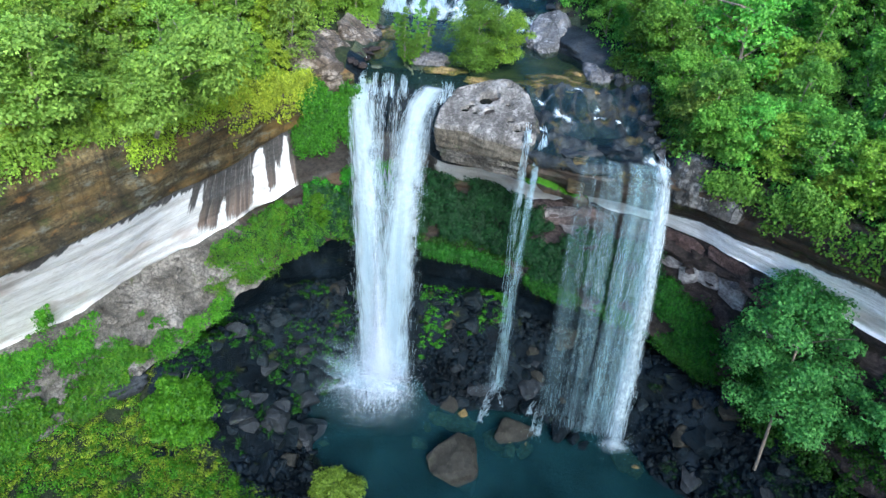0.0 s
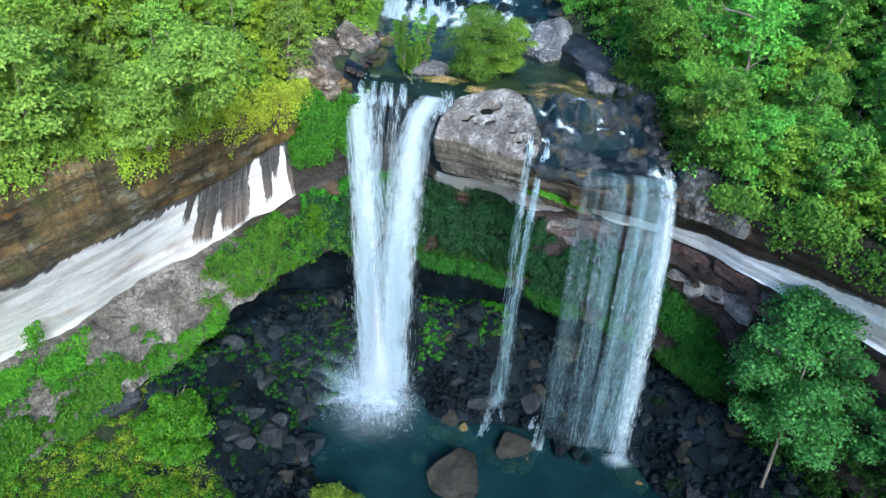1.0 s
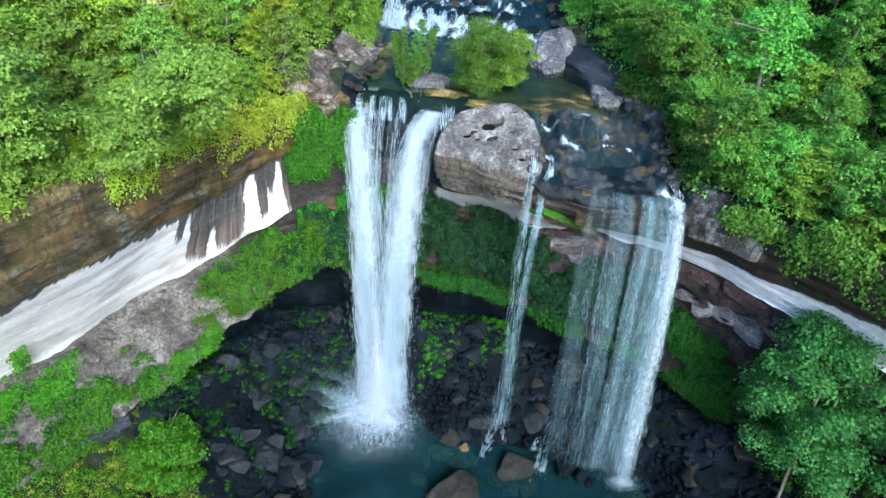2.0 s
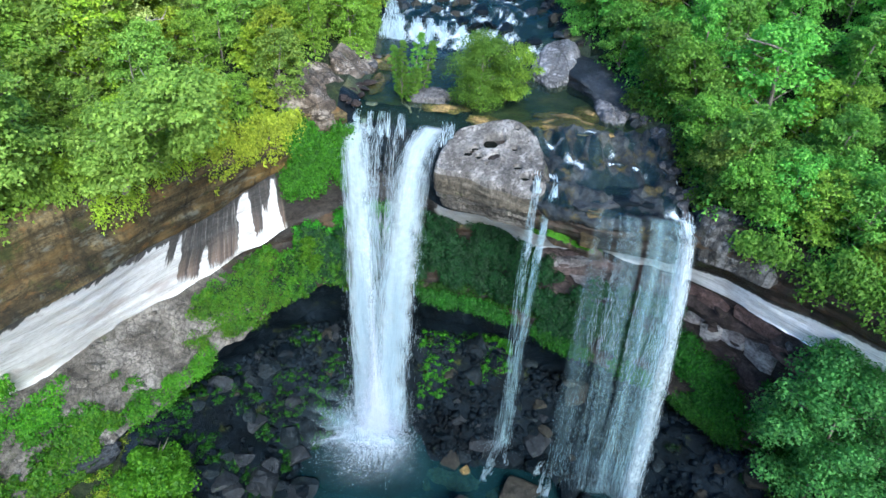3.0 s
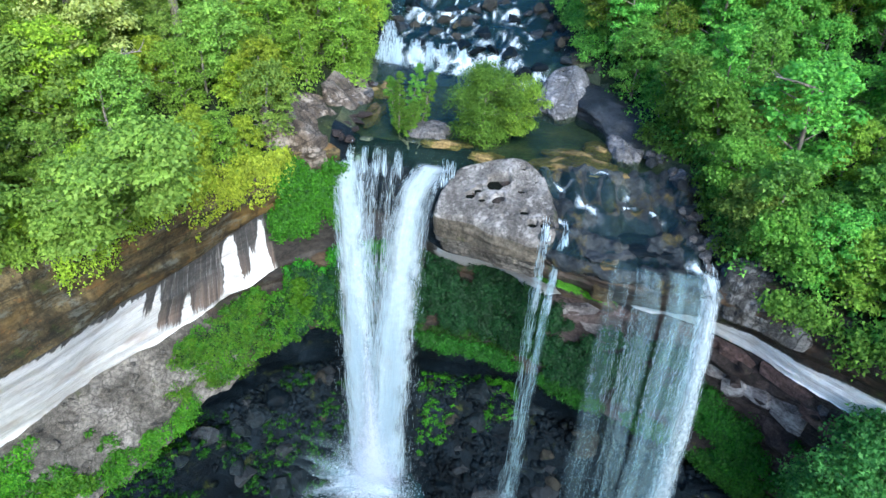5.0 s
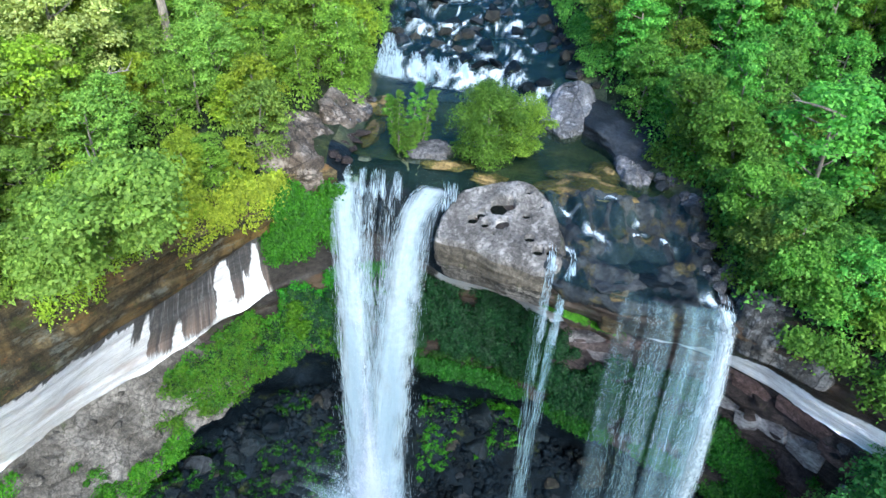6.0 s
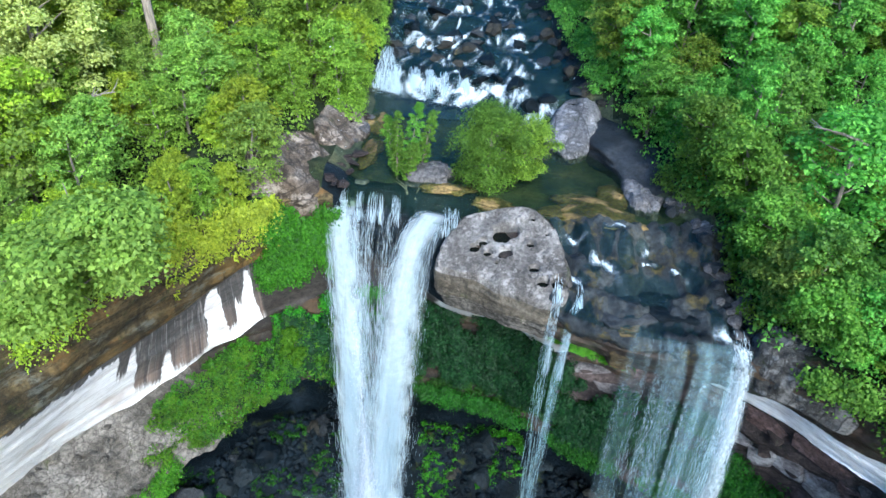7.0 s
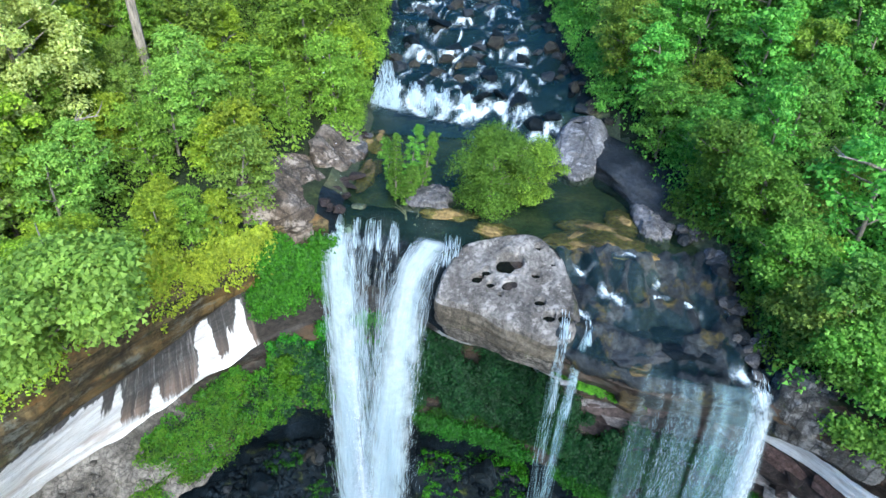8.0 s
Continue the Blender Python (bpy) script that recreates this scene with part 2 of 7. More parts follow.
def water_mat(name, tint, body, cloudy, ripple=0.35, scale=2.0):
    """Water: tinted see-through body, partly clouded, with a mirror-like skin."""
    m, t, p = mat(name)
    tp = t.nodes.new("ShaderNodeBsdfTransparent")
    tp.inputs[0].default_value = (*tint, 1)
    df = t.nodes.new("ShaderNodeBsdfDiffuse")
    vary = noise_tex(t, coords(t), 0.25, 4, 0.6, 0.5)
    t.links.new(mix(t, 1.0, body, ramp(t, vary, [(0.3, 0.6), (0.7, 1.35)]), "MULTIPLY"), df.inputs[0])
    inner = node(t, "ShaderNodeMixShader", Fac=cloudy)
    t.links.new(tp.outputs[0], inner.inputs[1])
    t.links.new(df.outputs[0], inner.inputs[2])
    gl = node(t, "ShaderNodeBsdfGlossy", Roughness=0.25)
    gl.inputs[0].default_value = (0.6, 0.62, 0.64, 1)
    b = node(t, "ShaderNodeBump", Strength=ripple, Distance=0.15)
    t.links.new(noise_tex(t, coords(t), scale, 4, 0.6, 0.5), b.inputs["Height"])
    t.links.new(b.outputs[0], gl.inputs["Normal"])
    f = node(t, "ShaderNodeFresnel", IOR=1.25)
    ms = t.nodes.new("ShaderNodeMixShader")
    t.links.new(f.outputs[0], ms.inputs[0])
    t.links.new(inner.outputs[0], ms.inputs[1])
    t.links.new(gl.outputs[0], ms.inputs[2])
    t.links.new(ms.outputs[0], t.nodes["Material Output"].inputs[0])
    return m


def river_mat(name, tint, body, cloudy):
    """The river: clear brown water, with white broken water where the surface falls (the mesh's foam values)."""
    m = water_mat(name, tint, body, cloudy, 0.5, 2.5)
    t = m.node_tree
    out = t.nodes["Material Output"]
    clear = out.inputs[0].links[0].from_socket
    at = t.nodes.new("ShaderNodeAttribute")
    at.attribute_name = "edge"
    streak = noise_tex(t, coords(t, (1.7, 0.75, 0.75)), 1.0, 7, 0.68, 1.2)
    drops = noise_tex(t, coords(t), 5.0, 5, 0.7, 0.4)
    add = t.nodes.new("ShaderNodeMath")
    t.links.new(at.outputs["Fac"], add.inputs[0])
    t.links.new(mix(t, 0.4, streak, drops), add.inputs[1])
    white = t.nodes.new("ShaderNodeBsdfDiffuse")
    t.links.new(ramp(t, drops, [(0.3, (0.36, 0.46, 0.52)), (0.62, (0.66, 0.73, 0.78))]), white.inputs[0])
    ms = t.nodes.new("ShaderNodeMixShader")
    t.links.new(ramp(t, add.outputs[0], [(0.58, 0.0), (0.78, 0.22), (1.1, 0.86)]), ms.inputs[0])
    t.links.new(clear, ms.inputs[1])
    t.links.new(white.outputs[0], ms.inputs[2])
    t.links.new(ms.outputs[0], out.inputs[0])
    return m


def bark_mat(name, dark, light):
    m, t, p = mat(name)
    n = noise_tex(t, coords(t, (6, 6, 1)), 1.5, 6, 0.65)
    t.links.new(ramp(t, n, [(0.35, dark), (0.65, light)]), p.inputs["Base Color"])
    p.inputs["Roughness"].default_value = 0.9
    bump(t, p, n, 0.6, 0.05)
    return m


M_BROWN = rock_mat("brown_sandstone", (0.009, 0.008, 0.005), (0.06, 0.045, 0.02), (0.185, 0.14, 0.065), (0.3, 0.3, 2.4), 0.22)
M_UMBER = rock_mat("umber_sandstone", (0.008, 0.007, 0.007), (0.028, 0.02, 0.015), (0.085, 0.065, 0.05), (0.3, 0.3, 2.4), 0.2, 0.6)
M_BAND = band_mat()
M_RUBBLE = rock_mat("pale_rubble", (0.038, 0.034, 0.028), (0.125, 0.114, 0.098), (0.25, 0.23, 0.205), (1, 1, 1), 0.08, joints=1.2)
# Wet and talus rock: near-black blue tones also carry the gorge's shade and skylight.
M_DARK = rock_mat("wet_shade_toned_rock", (0.002, 0.004, 0.006), (0.0048, 0.0095, 0.014), (0.014, 0.023, 0.033), (1, 1, 1), 0.1, 0.45, shine=0.1)
M_TALUS = rock_mat("talus_rock", (0.003, 0.005, 0.006), (0.011, 0.018, 0.023), (0.045, 0.062, 0.074), (1, 1, 1), 0.1, 0.45, shine=0.18)
M_SLAB = rock_mat("dark_slab_rock", (0.008, 0.011, 0.014), (0.024, 0.029, 0.034), (0.06, 0.066, 0.074), (1, 1, 1), 0.05, 0.55)
M_BOULDER = rock_mat("brown_boulder_rock", (0.011, 0.011, 0.009), (0.028, 0.027, 0.021), (0.065, 0.06, 0.046), (1, 1, 1), 0.05, 0.7)
M_PLATFORM = rock_mat("water_worn_rock", (0.006, 0.009, 0.012), (0.022, 0.028, 0.034), (0.078, 0.086, 0.084), (1, 1, 1), 0.3, 0.5, gold=True, shine=0.2)
M_GREY = rock_mat("grey_weathered_rock", (0.04, 0.04, 0.039), (0.12, 0.115, 0.117), (0.27, 0.262, 0.27), (1, 1, 1), 0.02)
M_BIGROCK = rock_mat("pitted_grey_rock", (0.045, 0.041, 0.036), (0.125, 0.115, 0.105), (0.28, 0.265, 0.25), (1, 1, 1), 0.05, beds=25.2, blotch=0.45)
M_FACE = rock_mat("smooth_tan_rock_face", (0.026, 0.022, 0.016), (0.075, 0.065, 0.049), (0.15, 0.132, 0.104), (0.4, 0.4, 1.6), 0.12, beds=25.0, blotch=0.3)
M_COURSE = rock_mat("bedded_brown_rock", (0.02, 0.019, 0.016), (0.085, 0.078, 0.068), (0.21, 0.195, 0.175), (0.5, 0.5, 1.9), 0.16, joints=0.7, blotch=0.3)
M_JOINTED = rock_mat("grey_jointed_rock", (0.012, 0.012, 0.011), (0.055, 0.053, 0.05), (0.2, 0.2, 0.2), (1.6, 1.6, 0.5), 0.14, joints=0.9, blotch=0.35)
M_STRIPED = rock_mat("striped_grey_rock", (0.04, 0.041, 0.044), (0.13, 0.13, 0.138), (0.26, 0.26, 0.275), (1.4, 0.35, 0.8), 0.03, joints=0.5, blotch=0.5)
M_RED = rock_mat("reddish_rock", (0.008, 0.007, 0.007), (0.034, 0.026, 0.025), (0.1, 0.078, 0.075), (0.5, 0.5, 1.5), 0.05, joints=0.5)
M_RUST = rock_mat("rust_red_slab", (0.02, 0.013, 0.013), (0.085, 0.054, 0.05), (0.2, 0.14, 0.13), (0.6, 0.6, 1.4), 0.05, blotch=0.4)
M_SLATE = rock_mat("pale_lilac_slab", (0.04, 0.037, 0.039), (0.16, 0.148, 0.153), (0.34, 0.32, 0.325), (0.6, 0.6, 1.4), 0.05, blotch=0.4)
M_BANK = rock_mat("reddish_bank_rock", (0.022, 0.017, 0.012), (0.105, 0.08, 0.058), (0.27, 0.235, 0.2), (0.5, 0.5, 1.9), 0.12, joints=0.5, blotch=0.5)
M_BED = rock_mat("river_shoal", (0.06, 0.045, 0.016), (0.19, 0.135, 0.05), (0.34, 0.24, 0.095), (1, 1, 1), 0.0, 0.6)
M_DEEP = rock_mat("deep_river_bed", (0.018, 0.03, 0.018), (0.055, 0.07, 0.036), (0.14, 0.125, 0.055), (1, 1, 1), 0.0, 0.6)
M_SOIL = rock_mat("forest_soil", (0.006, 0.012, 0.004), (0.014, 0.024, 0.008), (0.026, 0.032, 0.013), (1, 1, 1), 0.2)
M_LEAF = leaf_mat("forest_leaves", (0.11, 0.185, 0.02), (0.25, 0.385, 0.042))
M_LEAF_YELLOW = leaf_mat("yellow_green_leaves", (0.155, 0.235, 0.013), (0.35, 0.46, 0.033))
M_LEAF_GOLD = leaf_mat("golden_green_leaves", (0.16, 0.205, 0.012), (0.36, 0.4, 0.03))
M_LEAF_DEEP = leaf_mat("deep_green_leaves", (0.068, 0.19, 0.026), (0.2, 0.42, 0.06))
M_LEAF_PALE = leaf_mat("pale_green_leaves", (0.135, 0.23, 0.034), (0.28, 0.41, 0.07))
# Leaf green darkened to stand for the shade behind the falls.
M_LEAF_SHADED = leaf_mat("leaves_toned_for_shade", (0.004, 0.024, 0.007), (0.016, 0.064, 0.014))
M_GRASS = leaf_mat("herb_leaves", (0.02, 0.095, 0.004), (0.08, 0.27, 0.010))
M_LEAF_SHRUB = leaf_mat("shrub_leaves", (0.075, 0.175, 0.018), (0.17, 0.33, 0.04))
M_HERB = leaf_mat("meadow_leaves", (0.032, 0.115, 0.004), (0.11, 0.255, 0.010))
M_LEAF_COOL = leaf_mat("cool_green_leaves", (0.04, 0.165, 0.038), (0.14, 0.4, 0.095))
# Sunlight on the crown is put into these pale leaf colours.
M_LEAF_SUN = leaf_mat("sun_toned_pale_leaves", (0.34, 0.42, 0.09), (0.64, 0.74, 0.26))
# Moss green toned down, with the ledge's shade put into the colour.
M_MOSS = leaf_mat("moss_toned_for_shade", (0.010, 0.05, 0.004), (0.036, 0.14, 0.009))
M_BARK = bark_mat("grey_bark", (0.09, 0.075, 0.06), (0.26, 0.23, 0.19))
M_BARK_PALE = bark_mat("pale_bark", (0.11, 0.095, 0.075), (0.3, 0.26, 0.21))
M_FALL = fall_mat("falling_water_dense", 0.26, 0.6, 1.2, 0.1, 0.97, 0.5, 0.3, 0.5)
M_SPRAY = fall_mat("falling_spray", 0.4, 0.62, 3.2, 0.08, 0.85, 0.12, 0.4, 0.5)
M_VEIL = fall_mat("falling_water_veil", 0.42, 0.68, 2.0, 0.01, 0.36, 0.02, 0.06, 0.68, 1.0)
M_MIST = fall_mat("drifting_mist", 0.3, 0.75, 0.3, 0.3, 0.7, 0.2, 0.15, 0.5, 0.6)
M_WISP = fall_mat("falling_water_wisps", 0.5, 0.64, 7.0, 0.05, 0.72, 0.0, 0.3)
M_STRAND = drop_mat("water_drops", 0.68)
M_FROTH = drop_mat("white_froth", 0.95, 0.84)
M_VEIL_DROP = drop_mat("veil_drops", 0.72, 0.6)
M_FOAM = fall_mat("foam", 0.28, 0.54, 1.5, 1.5)
M_RAPID = fall_mat("white_water", 0.42, 0.60, 2.2, 0.8)
M_HAZE = fall_mat("thin_foam", 0.3, 0.75, 0.9, 0.9, 0.34)
M_WATER = water_mat("pool_water", (0.36, 0.55, 0.52), (0.016, 0.06, 0.07), 0.42, 1.0, 2.2)
M_RIVER = river_mat("river_water", (0.82, 0.9, 0.72), (0.016, 0.055, 0.04), 0.1)
M_RAPIDS = river_mat("rapids_water", (0.66, 0.78, 0.76), (0.016, 0.046, 0.054), 0.3)
M_SHALLOW = river_mat("platform_water", (0.7, 0.82, 0.84), (0.018, 0.042, 0.05), 0.22)
M_PIT_SHADE = water_mat("pothole_shade_water", (0.2, 0.22, 0.18), (0.006, 0.008, 0.006), 0.8, 0.1, 3.0)


# ---- mesh tools ----
def raw_mesh(name, co, faces, uv=None, edge=None):
    """A mesh from arrays: co (n,3), faces (m,3 or 4)."""
    co, faces = np.asarray(co, np.float32), np.asarray(faces, np.int32)
    me = bpy.data.meshes.new(name)
    k = faces.shape[1]
    me.vertices.add(len(co))
    me.vertices.foreach_set("co", co.ravel())
    me.loops.add(faces.size)
    me.loops.foreach_set("vertex_index", faces.ravel())
    me.polygons.add(len(faces))
    me.polygons.foreach_set("loop_start", np.arange(0, faces.size, k, dtype=np.int32))
    if uv is not None:
        layer = me.uv_layers.new(name="UVMap")
        layer.data.foreach_set("uv", np.asarray(uv, np.float32)[faces.ravel()].ravel())
    if edge is not None:
        a = me.color_attributes.new("edge", "FLOAT_COLOR", "POINT")
        col = np.ones((len(co), 4), np.float32)
        col[:, :3] = np.asarray(edge, np.float32)[:, None]
        a.data.foreach_set("color", col.ravel())
    me.update(calc_edges=True)
    me.validate()
    return me


def grid_faces(n, m, keep=None):
    i, j = np.meshgrid(np.arange(n - 1), np.arange(m - 1), indexing="ij")
    a = (i * m + j).ravel()
    f = np.stack([a, a + 1, a + m + 1, a + m], 1)
    return f if keep is None else f[keep.ravel()]


def grid_object(name, V, material, keep=None, uv=None, edge=None, smooth=True):
    n, m = V.shape[:2]
    me = raw_mesh(name, V.reshape(-1, 3), grid_faces(n, m, keep), uv, edge)
    me.materials.append(material)
    if smooth:
        me.polygons.foreach_set("use_smooth", np.ones(len(me.polygons), bool))
    return new(name, me)


def part(name, me, material, parent, label=""):
    if not me.materials:
        me.materials.append(material)
    ob = new(name, me)
    ob.parent = parent
    if label:
        ob["label"] = label
    return ob


def fbm(x, y, z, octaves=4):
    return noise.fractal(Vector((x, y, z)), 0.9, 2.1, octaves)


def spline(values, u):
    """Catmull-Rom through rows of values at the positions u (0 .. n-1)."""
    P = np.asarray(values, float)
    P = np.vstack([2 * P[0] - P[1], P, 2 * P[-1] - P[-2]])
    i = np.clip(np.floor(u).astype(int), 0, len(P) - 4)
    f = (u - i)[:, None]
    a, b, c, d = P[i], P[i + 1], P[i + 2], P[i + 3]
    return 0.5 * (2 * b + (c - a) * f + (2 * a - 5 * b + 4 * c - d) * f**2 + (3 * b - a - 3 * c + d) * f**3)


# ---- the plan of the plateau ----
def river_left(y):
    return np.interp(y, [40, 46, 48, 56, 62, 67, 73, 84, 100, 160], [-10.6, -10.4, -10.2, -10.6, -11.3, -10.8, -11.4, -12.6, -16, -30])


def river_right(y):
    return np.interp(y, [36, 40, 44, 47, 50, 52.4, 56, 60, 65, 70, 77, 86, 100, 160], [11.8, 12, 11.4, 9.6, 8.6, 7.6, 7.0, 5.6, 4.7, 3.7, 2.4, -0.5, -4, -14])


def ease(a, b, v):
    k = np.clip((v - a) / (b - a), 0, 1)
    return k * k * (3 - 2 * k)


def river_level(x, y):
    """The water's height: a lip on each side of the big rock, a still pool, and stepped rapids upstream."""
    slant = y + 0.437 * (x - 1.8) + 0.35 * np.sin(1.1 * x + 0.5) + 0.2 * np.sin(2.7 * x)
    bent = slant + 1.5 * np.sin(0.37 * x + 0.21 * y) + 0.8 * np.sin(1.05 * x - 0.33 * y + 1)
    z = np.interp(slant, [57.9, 58.6, 60.6, 61.5, 70, 86, 100, 160], [29.2, 29.4, 30.75, 31.05, 33.2, 35.7, 38, 50])
    high = ease(61.5, 63.5, slant) * ease(120, 95, slant)
    z = z + high * (0.3 * np.sin(2 * np.pi * bent / 5.3) + 0.12 * np.sin(2 * np.pi * bent / 2.3 + 2 * np.sin(0.5 * x)))
    lip = 28.0 + 1.2 * ease(45.6, 47.6, y + 0.2 * np.sin(2.1 * x))
    side = y + 0.5 * np.sin(1.3 * x) + 0.3 * np.sin(2.9 * x + 1) + 0.15 * np.sin(6.1 * x + 2.0 * y)
    right = 26.5 + 0.6 * ease(38.6, 40.2, side) + 0.7 * ease(40.7, 42.0, side) + 1.4 * ease(41.9, 44.5, side)
    k = ease(-3.0, 2.0, x)
    return np.where(y < 50, lip * (1 - k) + right * k, z)


def plateau(x, y):
    """Height of the ground above the cliffs."""
    lv = river_level(x, y)
    left, right = np.maximum(river_left(y) - x, 0), np.maximum(x - river_right(y), 0)
    d = left + right
    inside = np.minimum(x - river_left(y), river_right(y) - x)
    rise = 0.05 + 0.10 * ease(44, 56, y)
    z = lv + 0.7 * (1 - np.exp(-d / 0.8)) + rise * d + 0.12 * np.maximum(d - 14, 0)
    z = z + 0.3 * np.maximum(y - 88, 0) * ease(88, 130, y) * ease(420, 150, y)
    return z - 0.55 * ease(0.0, 1.2, inside)


ROCK_AXIS = (Vector((-3.37, 42.3)), Vector((0.894, -0.447)), Vector((0.447, 0.894)))


def on_rock(s, w):
    """The big rock's own plan: s along its face, w back from it."""
    o, d, n = ROCK_AXIS
    return (o.x + s * d.x + w * n.x, o.y + s * d.y + w * n.y)


ROCK_FOOT = [on_rock(s, w) for s, w in ((-0.62, 0.22), (-0.2, -0.12), (0.9, -0.05), (2, 0.1), (3.6, -0.12), (5.2, 0.0), (6.3, 0.1), (7.1, 0.7), (7.0, 1.7), (6.4, 2.8), (5.3, 3.95), (4.1, 4.6), (2.85, 4.8), (1.6, 4.55), (0.6, 4.0), (-0.4, 3.3), (-0.75, 2.5), (-0.85, 1.7), (-0.8, 0.9))]


# ---- cliffs: level lines of the amphitheatre, from one end to the other ----
RIM = [(-46, -8), (-38, 8), (-28, 20), (-22.5, 30), (-20, 34.5), (-17.6, 39.3), (-14.3, 43.3), (-11.3, 45.9), (-7, 46.0), (-3.3, 44.6),
       (0, 42.2), (3, 39.6), (6.6, 38.0), (11.4, 37.3), (14, 35.8), (16.8, 33.4), (20.5, 29), (27, 20), (36, 8), (46, -8)]
TOP = [(-46, -8, 24.2), (-38, 8, 24.2), (-28, 20, 24.2), (-22.2, 29.8, 24.2), (-20.7, 34.8, 23.7), (-18.8, 39.8, 23.3), (-15.5, 43.9, 24.6), (-11.8, 46.6, 24.3),
       (-7, 46.5, 23.5), (-3.2, 43.6, 23), (0.2, 42.4, 23.2), (3.1, 40.9, 23.3), (7.1, 41.0, 22.7), (11.85, 40.4, 21.9), (14.7, 38.6, 22.3),
       (17.5, 35.2, 22.8), (21.8, 30.2, 23.8), (29, 21, 24.2), (38, 9, 24.2), (48, -8, 24.2)]
LOW = [(-53, -4, 15), (-45, 12, 15), (-36, 22.5, 15), (-29, 30.5, 15.1), (-25.4, 35.6, 16), (-21, 41.3, 16.8), (-16.3, 45.8, 18.5), (-12, 48, 19.5),
       (-7, 48, 20), (-3, 46, 20.2), (0.3, 45.5, 20.3), (3.6, 43, 20.6), (7.35, 42.0, 21.3), (12.3, 41.25, 20.5), (15.2, 39.1, 20.6),
       (18.1, 35.6, 20.9), (23.2, 31, 20.3), (30.5, 21.5, 20.3), (40, 9, 20.3), (50, -8, 20.3)]
SHELF = [(-50, -5, 13), (-42.5, 11, 13), (-34, 22, 13.2), (-27, 30.5, 13.5), (-23.5, 35.8, 14.2), (-19.8, 40.6, 15), (-16.2, 45.2, 16), (-12.5, 47.5, 16.5),
         (-7, 47.3, 17), (-3, 46, 17), (0.4, 45.4, 17), (4, 43.3, 17), (7.9, 42.0, 17), (12.7, 41.4, 16.5), (15.6, 39.3, 16),
         (19, 37, 15.5), (24, 32, 15), (31, 22, 15), (40, 10, 15), (50, -7, 15)]
LEDGE = [(-47, -6, 10), (-39, 10, 10), (-30, 21.5, 10.3), (-24, 30, 10.8), (-20.8, 36.2, 11.6), (-18, 41, 12.7), (-15.2, 44.1, 13.2), (-12.5, 45.3, 13.7),
         (-7, 45.5, 13.8), (-3, 45, 13.6), (0.4, 44.4, 13.4), (4, 42.9, 13), (8, 41, 12.5), (12.5, 39.8, 12), (15.4, 38.3, 11),
         (18.2, 36.3, 10), (23.5, 31.5, 9), (30.5, 22, 9), (39, 10, 9), (49, -7, 9)]


